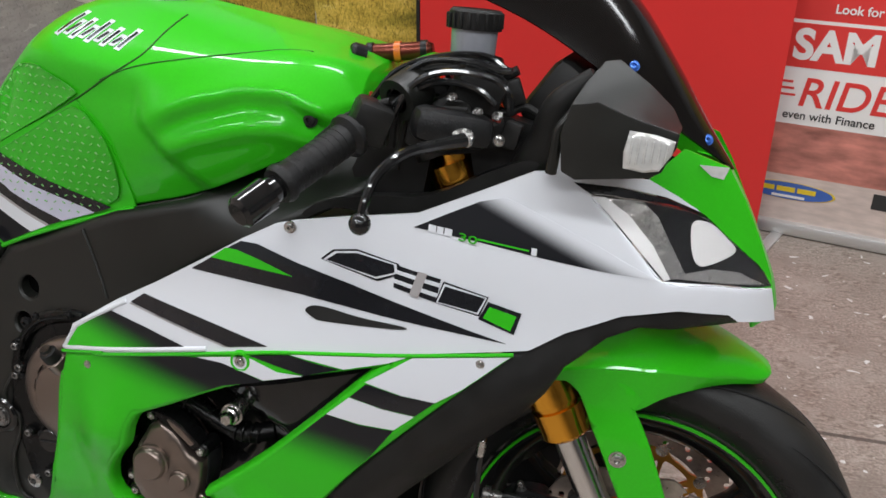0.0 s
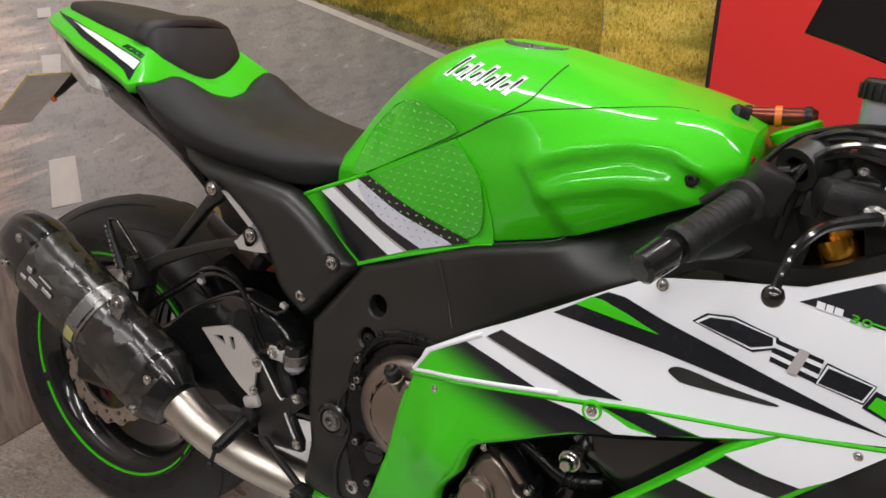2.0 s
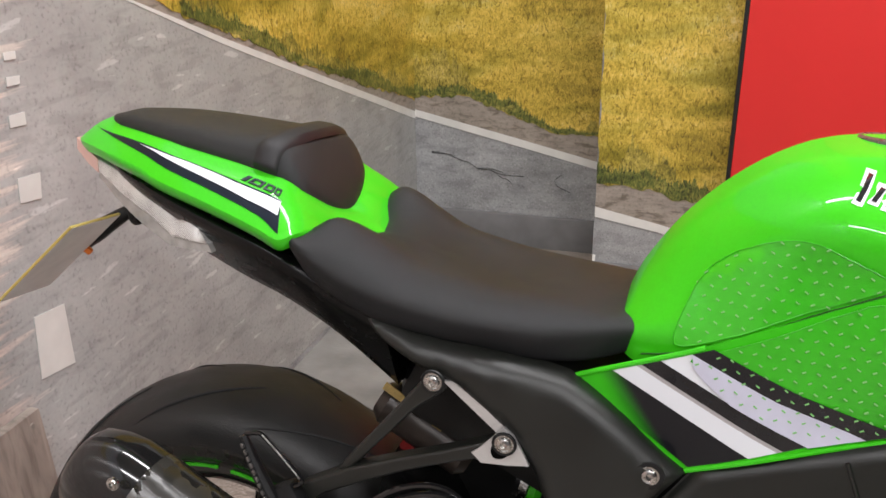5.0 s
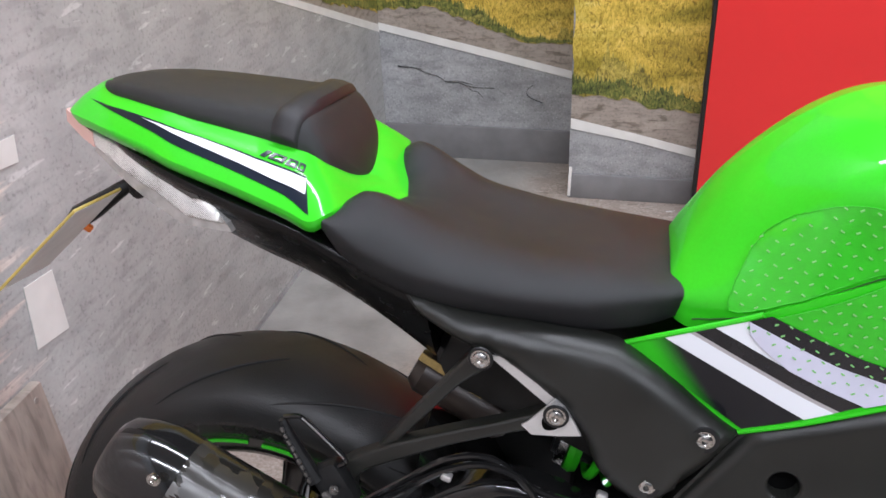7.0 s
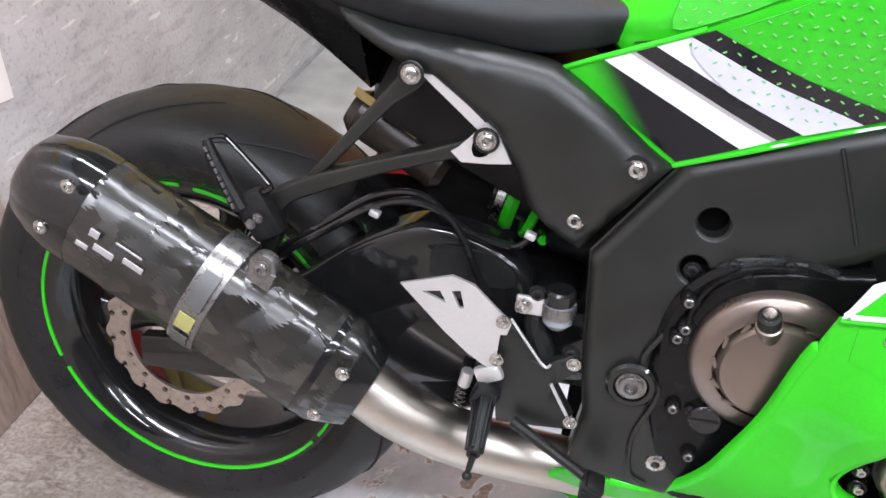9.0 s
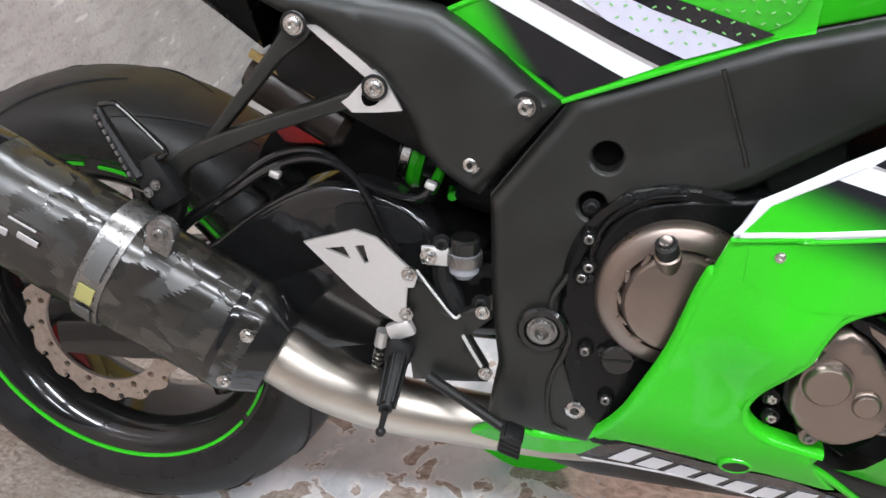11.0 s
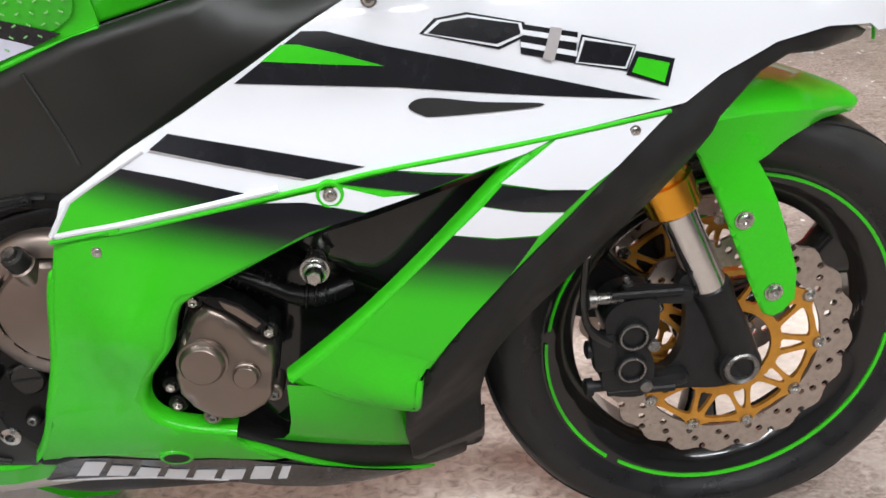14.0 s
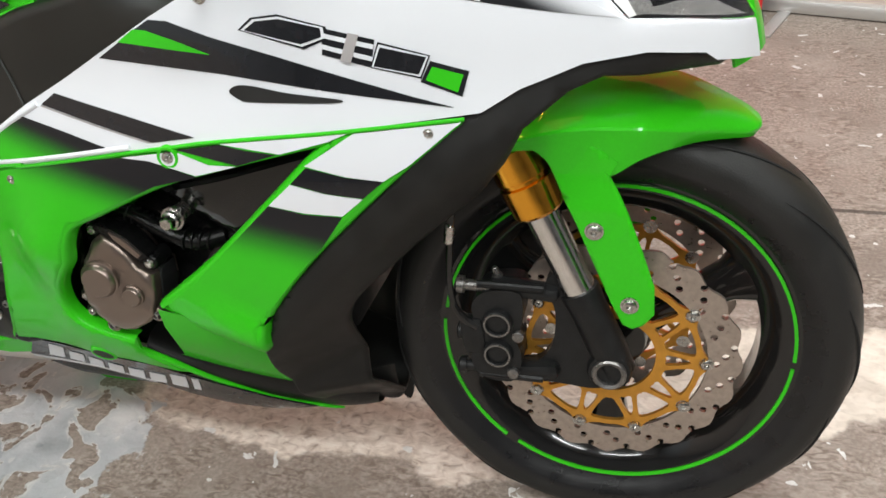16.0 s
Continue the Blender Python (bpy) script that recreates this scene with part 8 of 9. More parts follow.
part("peg_mount", block((0.030, 0.025, 0.030), PEG_A, (0, 20, 0), 0.008), dark_metal, bracket)
part("peg_link", block((0.032, 0.012, 0.022), (0.420, -0.178, 0.414), (0, -25, 0), 0.006), alloy, bracket, "bright peg link")
part("switch", tube([(0.392, -0.150, 0.392), (0.388, -0.150, 0.372)], 0.0075, 10, smooth=False), alloy, bracket, "bright brake light switch")
part("switch_spring", tube([Vector((0.3875 - 0.0065 * u / 60 + 0.006 * math.cos(u * 0.63), -0.150 + 0.006 * math.sin(u * 0.63), 0.370 - 0.042 * u / 60)) for u in range(61)], 0.0014, 5, smooth=False), bolt_metal, bracket, "small steel spring")
part("edge", tube([(0.439, -0.184, 0.491), (0.460, -0.184, 0.463), (0.479, -0.184, 0.440), (0.486, -0.184, 0.443)], 0.0016, 6), alloy, bracket, "thin bright metal edge")
part("edge", tube([(0.489, -0.184, 0.419), (0.500, -0.184, 0.399), (0.510, -0.184, 0.382)], 0.0020, 6), alloy, bracket, "thin bright metal edge")
pedal = part("brake_pedal", tube([(0.452, -0.186, 0.362), (0.50, -0.196, 0.340), (0.545, -0.205, 0.318)], [0.007, 0.006, 0.006], 10), plastic, bike, "black brake pedal")
part("pedal_pad", block((0.022, 0.030, 0.026), (0.549, -0.212, 0.313), (0, 20, 0), 0.004), grip_rubber, pedal)
for k in range(4):
    part("rib", block((0.023, 0.031, 0.0025), (0.549, -0.213, 0.304 + 0.006 * k), (0, 20, 0), 0.0008), plastic, pedal)
r0 = Vector((0.485, -0.160, 0.503))
pot = part("brake_reservoir", lathe([(-0.026, 0), (-0.026, 0.010), (-0.019, 0.016), (0.004, 0.017), (0.004, 0.0)], r0, (0, 0, 1), 28), clear_plastic, bike, "small rear brake fluid reservoir")
part("cap", lathe([(0.004, 0.0), (0.004, 0.0165), (0.017, 0.0165), (0.020, 0.014), (0.020, 0)], r0, (0, 0, 1), 28), gloss_black, pot, "black screw cap")
part("band", lathe([(-0.010, 0.0172), (-0.010, 0.019), (0.003, 0.019), (0.003, 0.0172)], r0, (0, 0, 1), 28), grey_alloy, pot)
part("clip", block((0.030, 0.006, 0.022), r0 + Vector((-0.03, -0.006, -0.002)), (0, 0, 0), 0.003), alloy, pot)
screw(pot, r0 + Vector((-0.036, -0.010, -0.002)), 0.0075)
part("master_cylinder", tube([(0.461, -0.155, 0.509), (0.461, -0.155, 0.476), (0.471, -0.155, 0.449), (0.484, -0.155, 0.422)], [0.010, 0.012, 0.013, 0.010], 10), dark_metal, bike)
for p in [(0.462, -0.165, 0.515), (0.505, -0.165, 0.449)]:
    screw(bike, p, 0.008, mat=dark_metal)

# ---- frame bolts, pivot and holes ----
pv = (0.572, -0.178, 0.432)
part("pivot_bolt", lathe([(-0.004, 0.0165), (0.002, 0.0160), (0.002, 0.0135), (0.006, 0.0130), (0.007, 0.011), (0.007, 0.0075), (0.000, 0.007), (0.000, 0.0)], pv, (0, -1, 0), 32), grey_alloy, bike, "grey swingarm pivot bolt")
part("pivot_ring", lathe([(0.0, 0.0175), (0.003, 0.019), (0.003, 0.024), (0.0, 0.027)], pv, (0, -1, 0), 32), gloss_black, bike)
scallop = [(0.712, -0.172, 0.597), (0.674, -0.172, 0.595), (0.644, -0.172, 0.586), (0.624, -0.172, 0.562), (0.611, -0.172, 0.529), (0.593, -0.172, 0.493), (0.580, -0.172, 0.467), (0.584, -0.172, 0.448), (0.600, -0.172, 0.431), (0.597, -0.172, 0.406), (0.586, -0.172, 0.377), (0.582, -0.172, 0.348), (0.588, -0.172, 0.312), (0.606, -0.172, 0.302)]
part("frame_edge", tube([(x, frame_front(x, z) - 0.002, z) for x, y, z in scallop], 0.0030, 8), satin, bike, "rounded edge of the frame round the engine")
for p in [(0.613, -0.170, 0.334)]:
    screw(bike, p, 0.012)
for p in [(0.541, -0.160, 0.665), (0.489, -0.160, 0.603)]:
    screw(bike, p, 0.0080)
    part("washer", lathe([(-0.001, 0.010), (0.001, 0.0105), (0.001, 0.0145), (-0.001, 0.015)], p, (0, -1, 0), 20), dark_metal, bike)
hollow = hole_shade
for (x, y, z), r in zip([(0.622, -0.166, 0.619), (0.612, -0.166, 0.569)], (0.019, 0.018)):
    # black disc closes each hole and paints its shade
    part("hole_shade_disc", lathe([(0.0, 0.0), (0.0, r), (-0.01, r)], (x, frame_front(x, z) + 0.020, z), (0, -1, 0), 24), hollow, frame_ob, "black disc for the shade in the frame's hole")
screw(frame_ob, (0.611, -0.155, 0.566), 0.007, mat=dark_metal)
weld = [(0.716, -0.176, 0.712), (0.725, -0.176, 0.689), (0.738, -0.176, 0.655), (0.749, -0.176, 0.625)]
part("weld_line", tube([(x, frame_front(x, z) - 0.0005, z) for x, y, z in weld], 0.0022, 6), satin, bike, "weld seam across the frame")

# ---- engine dressing ----
casing = part("engine_casing", shell(spline([(0.602, 0.497), (0.615, 0.529), (0.645, 0.572), (0.690, 0.588), (0.750, 0.594), (0.782, 0.587), (0.786, 0.483), (0.755, 0.344), (0.668, 0.292), (0.623, 0.298), (0.599, 0.373), (0.585, 0.450)], 3), flat(-0.1735), 0.05, step=0.03, roll=0.008), case_black, bike, "black engine side casing")
for p in [(0.645, -0.178, 0.589), (0.617, -0.178, 0.543), (0.614, -0.178, 0.499), (0.646, -0.178, 0.394), (0.670, -0.178, 0.332), (0.636, -0.178, 0.414), (0.696, -0.178, 0.597)]:
    screw(casing, p, 0.0045, mat=dark_metal)
for x, z in ((0.612, 0.543), (0.608, 0.500), (0.618, 0.415), (0.644, 0.357), (0.614, 0.512)):
    boss = part("boss", lathe([(-0.02, 0.0095), (0.002, 0.0085), (0.004, 0.0070), (0.004, 0)], (x, -0.177, z), (0, -1, 0), 18), case_black, casing)
    part("bolt_head", lathe([(0.003, 0.0052), (0.007, 0.0050), (0.0078, 0.0040), (0.0078, 0.0026), (0.004, 0.0024), (0.004, 0)], (x, -0.177, z), (0, -1, 0), 14), grey_alloy, boss)
part("casing_rib", tube([(x, -0.180, z) for x, z in ((0.617, 0.507), (0.616, 0.532), (0.627, 0.560), (0.648, 0.582), (0.672, 0.592), (0.698, 0.596))], 0.0022, 8), case_black, casing, "moulded rib on the casing")
part("oil_filler", lathe([(-0.02, 0.013), (0.018, 0.013), (0.020, 0.009), (0.036, 0.008), (0.040, 0.006), (0.040, 0)], (0.690, -0.190, 0.528), (-0.20, -0.5, 0.85), 20), bronze, engine, "bronze filler neck with a black cap")
part("filler_cap", lathe([(0.020, 0.0), (0.020, 0.0115), (0.034, 0.011), (0.036, 0.008), (0.040, 0.007), (0.040, 0)], (0.690, -0.190, 0.528), (-0.20, -0.5, 0.85), 12), plastic, engine, "black filler cap")
for a in (62, 100, 128, 154, 180, 206, 232):
    c = CLUTCH + Vector((0.0555 * math.cos(radians(a)), -0.014, 0.0555 * math.sin(radians(a))))
    part("rib", block((0.0045, 0.012, 0.013), c, (0, -a - 24, 0), 0.0012), bronze, clutch)
for centre, r, h in (((0.841, -0.234, 0.442), 0.0215, 0.008), ((0.879, -0.233, 0.423), 0.0125, 0.005)):
    part("boss", lathe([(-0.004, r * 1.16), (0.0005, r * 1.13), (0.0015, r * 1.02), (h * 0.7, r * 0.97), (h, r * 0.86), (h, 0)], centre, (0, -1, 0), 36), bronze, gen)
part("gasket_rim", shell(poly([(0.850 + (x - 0.860) * 1.07 + 0.009, 0.433 + (z - 0.433) * 1.06) for x, z in gen_shape], 0.012), flat(-0.215), 0.03, step=0.02, roll=0.004), dark_metal, gen, "black casting behind the cover")
for at, mat in (((0.841, -0.222, 0.504), case_black), ((0.906, -0.222, 0.465), case_black), ((0.902, -0.226, 0.396), bronze), ((0.839, -0.226, 0.375), bronze), ((0.804, -0.212, 0.384), case_black), ((0.801, -0.212, 0.406), case_black)):
    lug = part("lug", lathe([(-0.03, 0.0100), (0.0, 0.0096), (0.002, 0.0080), (0.002, 0)], at, (0, -1, 0), 20), mat, gen)
    part("lug_bolt", lathe([(0.001, 0.0060), (0.0045, 0.0058), (0.006, 0.0046), (0.006, 0.0028), (0.003, 0.0026), (0.003, 0)], at, (0, -1, 0), 6), bolt_metal if mat is case_black else grey_alloy, lug)
bar = part("clamp_bar", plate([(0.845, 0.512), (0.869, 0.507), (0.885, 0.498), (0.907, 0.476), (0.896, 0.468), (0.869, 0.493), (0.855, 0.501)], -0.228, -0.205), case_black, gen, "black bar clamped over the cover")
part("bar_face", plate([(0.866, 0.505), (0.883, 0.496), (0.901, 0.478), (0.896, 0.474), (0.870, 0.497)], -0.231, -0.226), bronze, bar)
eb = (0.958, -0.243, 0.533)
bolt_big = lathe([(-0.05, 0.010), (-0.010, 0.010), (-0.010, 0.0135), (-0.004, 0.0135), (-0.004, 0.0115), (0.002, 0.0105), (0.004, 0.0085)], eb, (0, -1, 0), 24)
joined(bolt_big, lathe([(0.003, 0.0085), (0.010, 0.0082), (0.012, 0.0065), (0.012, 0.0)], eb, (0, -1, 0), 6))
part("frame_bolt", bolt_big, bolt_metal, engine, "large bright hex bolt")
part("hose", tube([(0.850, -0.196, 0.520), (0.879, -0.200, 0.516), (0.905, -0.200, 0.503), (0.931, -0.198, 0.489), (0.955, -0.192, 0.482), (0.985, -0.180, 0.486)], [0.008, 0.008, 0.009, 0.010, 0.012, 0.012], 14), case_black, engine, "ribbed black hose")
for k in range(15):
    p = Vector((0.876, -0.198, 0.5165)).lerp(Vector((0.930, -0.196, 0.489)), k / 14)
    part("hose_rib", lathe([(-0.0011, 0.008), (-0.0011, 0.0106), (0.0011, 0.0106), (0.0011, 0.008)], p, (0.9, 0, -0.45), 14), case_black if k % 2 else dark_metal, engine)
for k in range(4):
    part("hose_rib", lathe([(-0.002, 0.010), (-0.001, 0.0138), (0.001, 0.0138), (0.002, 0.010)], (0.943 + 0.009 * k, -0.196 + 0.003 * k, 0.4855 - 0.001 * k), (1, 0, -0.15), 16), case_black, engine)
part("inner_panel", shell(poly([(1.202, 0.631), (1.014, 0.572), (0.907, 0.545), (0.800, 0.486), (0.750, 0.381), (0.791, 0.301), (0.884, 0.291), (0.997, 0.413), (1.160, 0.554)], 0.03), lambda x, z: -0.155 - 0.062 * ease(0.5 * x + 0.87 * z, 0.905, 0.955), 0.02, step=0.018), gloss_black, engine, "black panel behind the engine opening")
part("radiator", block((0.05, 0.20, 0.34), (1.03, 0, 0.47), (0, -18, 0), 0.01), dark_metal, bike, "dark radiator behind the fork")
lip = spline([(1.122, 0.262), (1.127, 0.201), (1.126, 0.123), (1.118, 0.090), (1.100, 0.110), (1.088, 0.165), (1.100, 0.222)], 4)
far_lip = part("inlet_lip", shell(lip, flat(0.05), 0.004, step=0.02), plastic, duct_panel, "inner lip of the belly pan")
part("lip_hole", shell(spline([(1.109, 0.150), (1.114, 0.140), (1.110, 0.130), (1.105, 0.140)], 4), flat(0.0485), 0.001, step=0.01), gloss_black, far_lip)

# ---- cockpit ----
part("headstock", block((0.16, 0.16, 0.20), (1.125, 0, 0.80), (0, -25, 0), 0.02), satin, bike)
part("inner_cowl", shell(spline([(1.009, 0.755), (1.050, 0.777), (1.094, 0.778), (1.155, 0.782), (1.225, 0.815), (1.282, 0.843), (1.281, 0.856), (1.235, 0.838), (1.166, 0.804), (1.094, 0.796), (1.032, 0.780)], 3), lambda x, z: -0.165 + 0.0 * x, 0.02, step=0.03), plastic, bike, "black inner cowl behind the fairing")
part("air_duct", shell(poly([(1.092, 0.874), (1.158, 0.892), (1.247, 0.893), (1.285, 0.884), (1.288, 0.841), (1.221, 0.808), (1.149, 0.779), (1.081, 0.772), (1.066, 0.819)], 0.03), flat(-0.135), 0.03, [[(1.152, 0.793), (1.160, 0.842), (1.206, 0.850), (1.214, 0.812), (1.190, 0.806)]], step=0.03), plastic, bike)
yoke = block((0.09, 0.30, 0.032), (1.150, 0, 0.885), (0, -25, 0), 0.010)
joined(yoke, lathe([(-0.03, 0), (-0.03, 0.036), (0.022, 0.036), (0.026, 0.030), (0.026, 0)], (1.158, -0.112, 0.872), RAKE, 28))
joined(yoke, lathe([(-0.03, 0), (-0.03, 0.036), (0.022, 0.036), (0.026, 0.030), (0.026, 0)], (1.158, 0.112, 0.872), RAKE, 28))
part("top_yoke", yoke, satin, bike, "black fork yoke")
bar_in, bar_out = Vector((1.121, -0.170, 0.899)), Vector((1.041, -0.334, 0.823))
way = (bar_in - bar_out).normalized()
clip_on = part("handlebar", tube([bar_out, bar_in, bar_in + way * 0.05], 0.012, 14, smooth=False), satin, bike, "black clip-on handlebar")
prof = [(0.030, 0.0), (0.030, 0.0185), (0.036, 0.021), (0.040, 0.0205), (0.044, 0.018), (0.125, 0.0175), (0.130, 0.024), (0.136, 0.024), (0.138, 0.019)]
part("grip", lathe(prof, bar_out, way, 28), grip_rubber, clip_on, "black rubber grip")
for k in range(9):
    part("grip_rib", lathe([(-0.0016, 0.017), (-0.0010, 0.0182), (0.0010, 0.0182), (0.0016, 0.017)], bar_out + way * (0.052 + 0.008 * k), way, 22), grip_rubber, clip_on)
part("bar_end", lathe([(-0.022, 0.0), (-0.022, 0.012), (-0.018, 0.0165), (0.016, 0.0175), (0.018, 0.014), (0.030, 0.013), (0.030, 0)], bar_out, way, 28), gloss_black, clip_on, "gloss black bar end weight")
part("switch_box", block((0.042, 0.040, 0.046), bar_out + way * 0.165, (10, 20, 30), 0.008), plastic, clip_on, "black switch box")
lever_pts = [(1.153, -0.350, 0.819), (1.156, -0.345, 0.840), (1.162, -0.330, 0.861), (1.176, -0.300, 0.876), (1.196, -0.260, 0.879), (1.217, -0.225, 0.880)]
lever = part("brake_lever", tube(lever_pts, [0.0042, 0.0045, 0.005, 0.0052, 0.006, 0.008], 10), gloss_black, clip_on, "black brake lever")
ball = bmesh.new()
bmesh.ops.create_uvsphere(ball, u_segments=16, v_segments=10, radius=0.0105)
ball.transform(Matrix.Translation(lever_pts[0]))
part("lever_ball", ball, gloss_black, lever)
cyl = Vector((1.196, -0.190, 0.887))
master = part("master_cylinder", block((0.085, 0.045, 0.036), cyl, (0, 8, 25), 0.012), dark_metal, clip_on, "black front brake master cylinder")
part("pivot", lathe([(-0.004, 0), (-0.004, 0.012), (0.003, 0.012), (0.005, 0.010), (0.005, 0)], (1.214, -0.215, 0.881), (0, -0.45, 0.9), 22), bolt_metal, master, "bright lever pivot screw")
screw(master, (1.250, -0.205, 0.880), 0.005)
pot = Vector((1.201, -0.125, 0.978))
tank_pot = part("fluid_reservoir", lathe([(-0.028, 0), (-0.028, 0.022), (-0.022, 0.0245), (0.006, 0.0255), (0.006, 0)], pot, (0.05, 0, 1), 32), clear_plastic, master, "milky brake fluid reservoir")
cap_bm = lathe([(0.006, 0), (0.006, 0.029), (0.024, 0.0295), (0.027, 0.026), (0.027, 0.0)], pot, (0.05, 0, 1), 40)
part("cap", cap_bm, plastic, tank_pot, "black ribbed cap")
for k in range(20):
    a = math.tau * k / 20
    part("cap_rib", block((0.003, 0.004, 0.016), pot + Vector((0.0298 * math.cos(a), 0.0298 * math.sin(a), 0.015)), (0, 0, math.degrees(a)), 0.001), plastic, tank_pot)
part("bracket", block((0.03, 0.02, 0.06), pot + Vector((0.01, 0.01, -0.05)), (0, 15, 0), 0.004), dark_metal, tank_pot)
part("instrument_panel", block((0.075, 0.20, 0.085), (1.300, 0, 0.905), (0, 35, 0), 0.014), plastic, bike, "black instrument cluster")
CABLES = [[(1.134, -0.130, 0.936), (1.172, -0.130, 0.950), (1.210, -0.130, 0.950), (1.236, -0.130, 0.937)], [(1.118, -0.140, 0.906), (1.137, -0.140, 0.931), (1.169, -0.140, 0.942), (1.206, -0.140, 0.942)], [(1.177, -0.120, 0.921), (1.209, -0.120, 0.929), (1.234, -0.120, 0.935), (1.251, -0.120, 0.943)], [(1.123, -0.170, 0.856), (1.127, -0.170, 0.890), (1.140, -0.170, 0.916), (1.168, -0.170, 0.933)]]
for pts in CABLES:
    part("cable", tube(pts, 0.0055, 8), plastic, bike, "black control cable")
part("throttle_housing", block((0.055, 0.045, 0.045), (1.211, -0.140, 0.922), (0, 20, 20), 0.008), plastic, clip_on)
part("clamp_ring", lathe([(-0.018, 0.014), (-0.018, 0.024), (0.018, 0.024), (0.018, 0.014)], (1.139, -0.165, 0.915), way, 24), satin, clip_on)
damper = part("steering_damper", lathe([(-0.045, 0), (-0.045, 0.008), (-0.040, 0.011), (0.038, 0.011), (0.044, 0.008), (0.044, 0)], (1.083, -0.020, 0.945), (0.96, 0.1, 0.10), 24), material("bronze_red_anodised", (0.16, 0.035, 0.02), 0.3, 0.7), bike, "dark red steering damper")
for k in (-0.036, 0.0, 0.034):
    part("ring", lathe([(-0.004, 0.010), (-0.004, 0.0130), (0.004, 0.0130), (0.004, 0.010)], Vector((1.083, -0.020, 0.945)) + Vector((0.96, 0.1, 0.1)) * k, (0.96, 0.1, 0.1), 22), orange if k == 0.0 else dark_metal, damper)
part("stem_nut", lathe([(-0.012, 0), (-0.012, 0.030), (0.0, 0.031), (0.003, 0.026), (0.003, 0.0)], (1.105, -0.020, 0.934), RAKE, 24), green, bike, "green anodised stem nut")
part("stem_cap", lathe([(-0.03, 0), (-0.03, 0.024), (-0.014, 0.024), (-0.014, 0)], (1.107, -0.020, 0.933), RAKE, 24), gold, bike)
part("red_tab", block((0.018, 0.012, 0.014), (1.068, -0.100, 0.900), (0, 20, 0), 0.003), red, bike)
for p in [(1.371, -0.078, 0.952), (1.461, -0.034, 0.871)]:
    screw(bike, p, 0.0055, (0.3, -0.8, 0.5), mat=material("blue_screw", (0.05, 0.16, 0.55), 0.3, 0.5))
marker = [(1.452, 0.860), (1.483, 0.858), (1.478, 0.846), (1.465, 0.849)]
part("marker_lamp", shell(poly(marker, 0.008), lambda x, z: fair(x, z) - 0.002, 0.006, step=0.008), lens_soft, bike, "small clear marker lamp under the screen")
part("mirror_arm", tube([(1.304, -0.196, 0.850), (1.307, -0.200, 0.876), (1.309, -0.202, 0.895), (1.317, -0.201, 0.907), (1.328, -0.196, 0.922), (1.338, -0.190, 0.936)], [0.006, 0.006, 0.0055, 0.0055, 0.005, 0.004], 10), satin, bike, "black arched mirror arm")
part("mirror_stem", tube([(1.272, -0.135, 0.832), (1.290, -0.150, 0.872), (1.304, -0.170, 0.915), (1.338, -0.175, 0.950)], [0.024, 0.021, 0.016, 0.008], 12), plastic, bike, "black mirror stem")
for p, r in (((1.198, -0.182, 0.898), 0.017), ((1.231, -0.150, 0.884), 0.014)):
    part("switch_dial", lathe([(-0.02, 0), (-0.02, r), (0.006, r), (0.010, r * 0.8), (0.010, 0)], p, (0, -0.5, 0.85), 24), plastic, clip_on)
for pts in ([(1.045, -0.190, 0.859), (1.077, -0.190, 0.886), (1.103, -0.190, 0.900), (1.128, -0.190, 0.908)], [(1.149, -0.110, 0.900), (1.175, -0.110, 0.915), (1.208, -0.110, 0.914), (1.233, -0.110, 0.925)], [(1.224, -0.120, 0.901), (1.243, -0.120, 0.896), (1.261, -0.120, 0.904), (1.278, -0.120, 0.896)], [(1.124, -0.150, 0.827), (1.130, -0.150, 0.866), (1.141, -0.150, 0.898), (1.160, -0.150, 0.918)]):
    part("cable", tube(pts, 0.0045, 8), plastic, bike, "black control cable")
part("fork_top", lathe([(-0.03, 0), (-0.03, 0.0275), (0.02, 0.0275), (0.02, 0.0)], (1.187, -0.112, 0.815), RAKE, 28), gold, bike, "gold fork tube below the yoke")
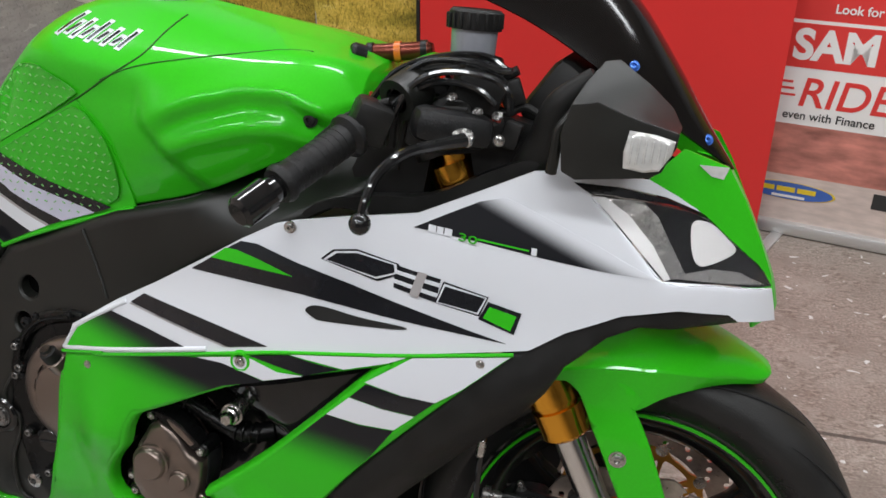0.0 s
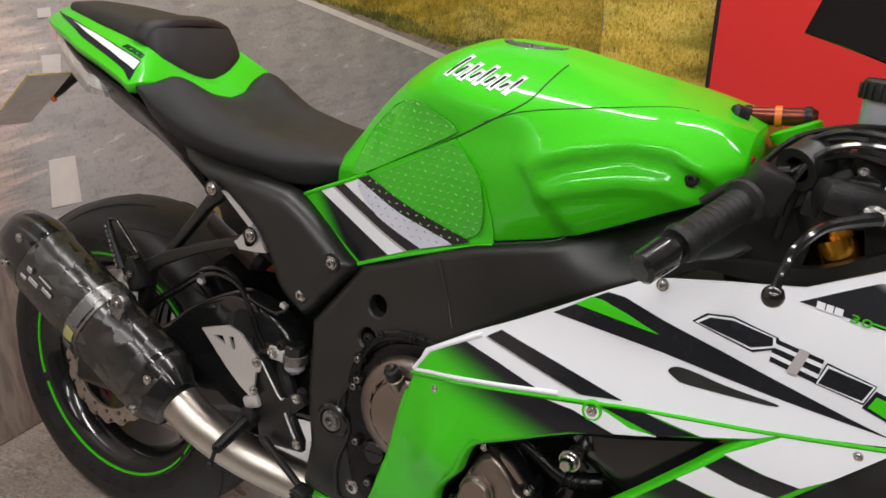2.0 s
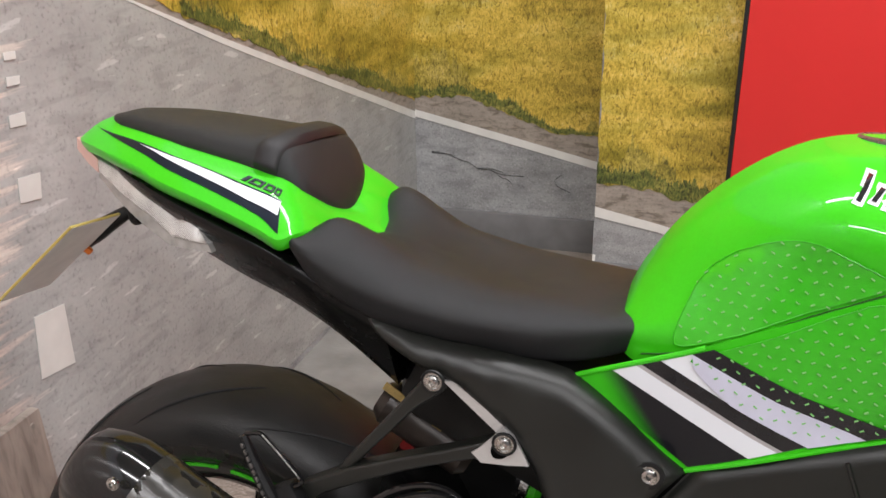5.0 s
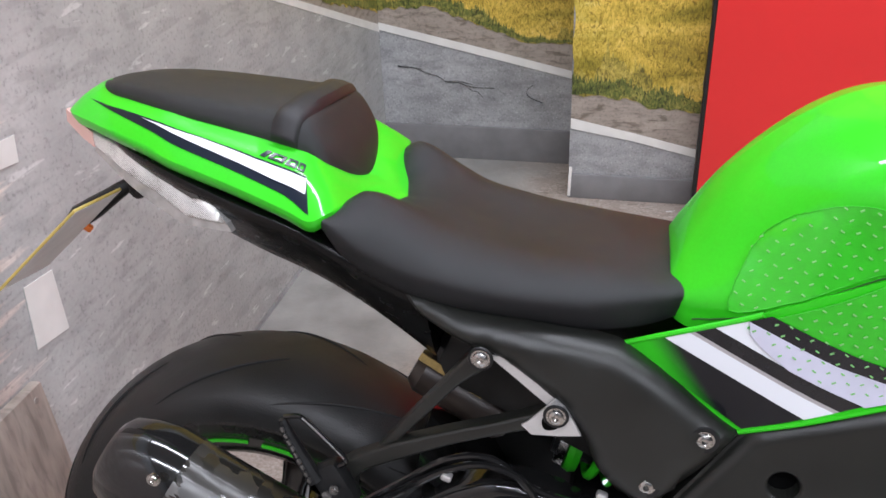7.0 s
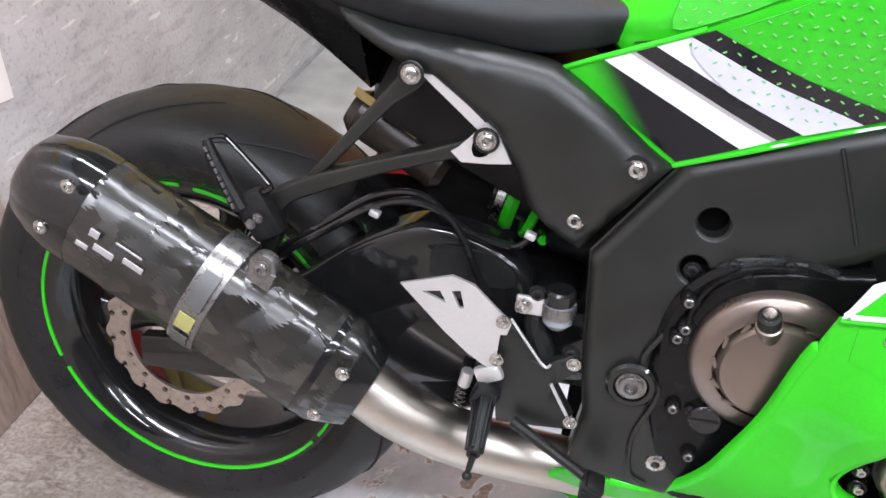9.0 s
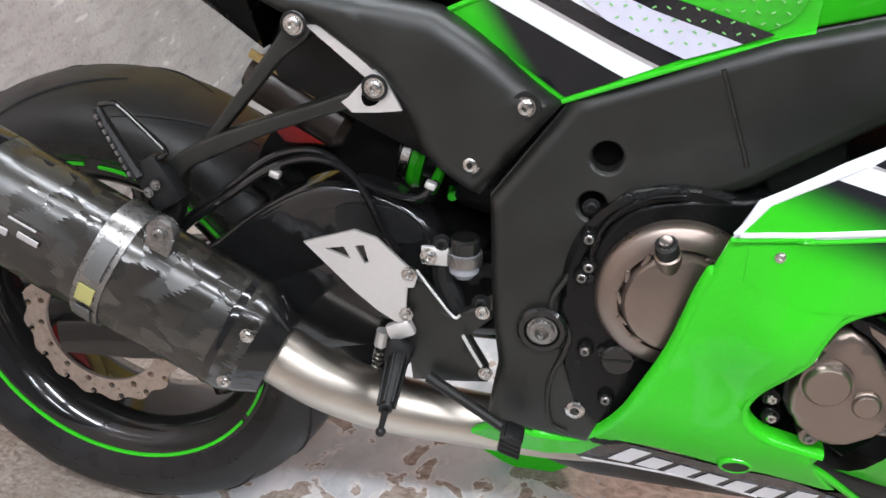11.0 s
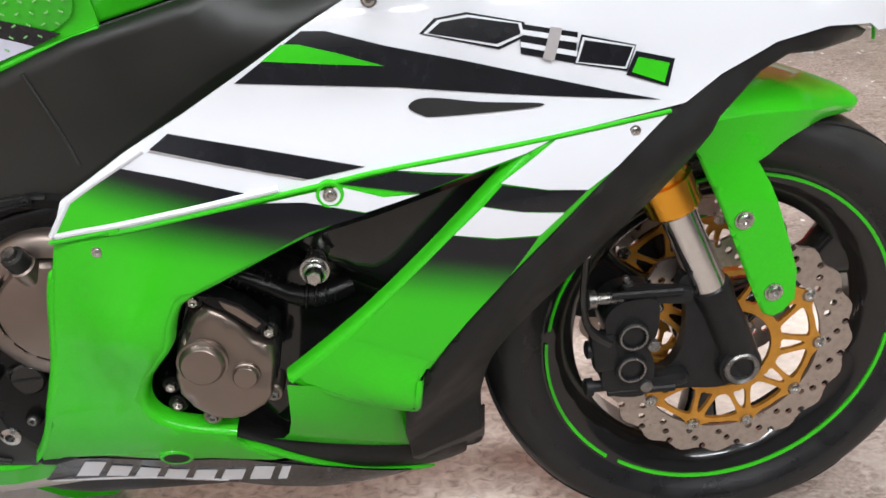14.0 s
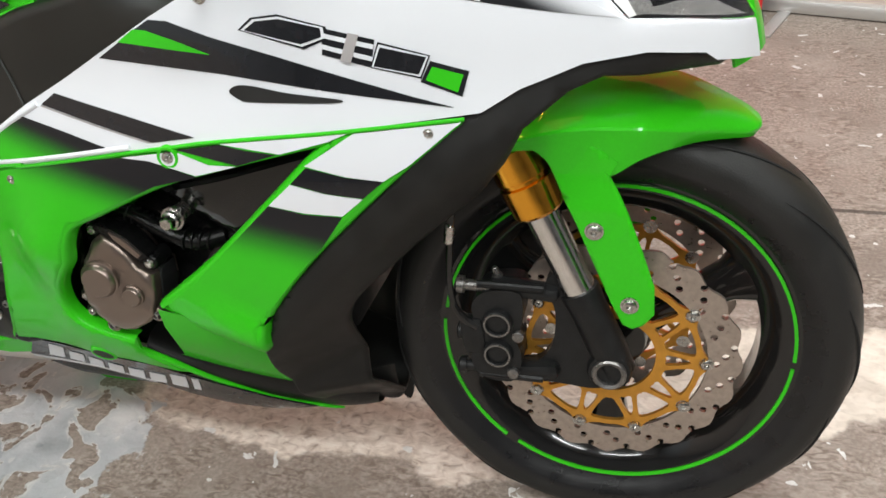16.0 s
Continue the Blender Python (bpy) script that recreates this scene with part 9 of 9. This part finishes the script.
for y, pts in ((-0.165, [(1.111, 0.886), (1.123, 0.922), (1.158, 0.949), (1.200, 0.953), (1.236, 0.946), (1.252, 0.946)]), (-0.185, [(1.124, 0.880), (1.147, 0.923), (1.181, 0.942), (1.228, 0.941), (1.251, 0.929), (1.257, 0.904)]), (-0.150, [(1.094, 0.903), (1.123, 0.937), (1.171, 0.955), (1.219, 0.958), (1.245, 0.944)]), (-0.178, [(1.100, 0.872), (1.130, 0.906), (1.172, 0.930), (1.215, 0.928), (1.240, 0.912)])):
    part("cable", tube([(x, y, z) for x, z in pts], 0.0038, 8), gloss_black, bike, "glossy black control cable")
for p, size, turn in (((1.160, -0.130, 0.922), (0.030, 0.022, 0.018), (0, 20, 30)), ((1.245, -0.120, 0.918), (0.026, 0.020, 0.030), (0, -20, 10)), ((1.253, -0.150, 0.877), (0.020, 0.016, 0.030), (0, 15, 0)), ((1.166, -0.170, 0.888), (0.035, 0.020, 0.020), (0, -12, 25)), ((1.154, -0.180, 0.876), (0.018, 0.014, 0.028), (0, 10, 0))):
    part("switch_block", block(size, p, turn, 0.004), plastic, clip_on)
for p in ((1.195, -0.190, 0.918), (1.242, -0.180, 0.901), (1.222, -0.185, 0.904)):
    screw(clip_on, p, 0.0045, (0, -0.6, 0.8), mat=grey_alloy)
part("red_switch", block((0.010, 0.006, 0.008), (1.240, -0.170, 0.897), (0, 20, 0), 0.002), red, clip_on)
part("damper_knob", lathe([(-0.008, 0), (-0.008, 0.012), (0.006, 0.013), (0.010, 0.010), (0.010, 0)], (1.045, -0.060, 0.943), (-0.8, -0.5, 0.2), 20), dark_metal, damper)
for k in range(5):
    q = Vector((1.149, -0.112, 0.933)) + Vector((0.022 * k, 0.0, 0.002 * (k % 2)))
    part("hose_guide", lathe([(-0.003, 0.006), (-0.003, 0.0085), (0.003, 0.0085), (0.003, 0.006)], q, (1, 0, 0.2), 12), plastic, clip_on)
# side stand
stand = part("side_stand", tube([(0.60, 0.12, 0.22), (0.64, 0.22, 0.10), (0.655, 0.235, 0.045)], 0.011, 10, smooth=False), satin, bike, "black side stand")
part("stand_foot", block((0.06, 0.035, 0.010), (0.655, 0.24, 0.047), (9, 0, 0), 0.003), satin, stand)
# far handlebar
part("handlebar", tube([(bar_out.x, -bar_out.y, bar_out.z), (bar_in.x, -bar_in.y, bar_in.z)], 0.016, 14, smooth=False), grip_rubber, bike)
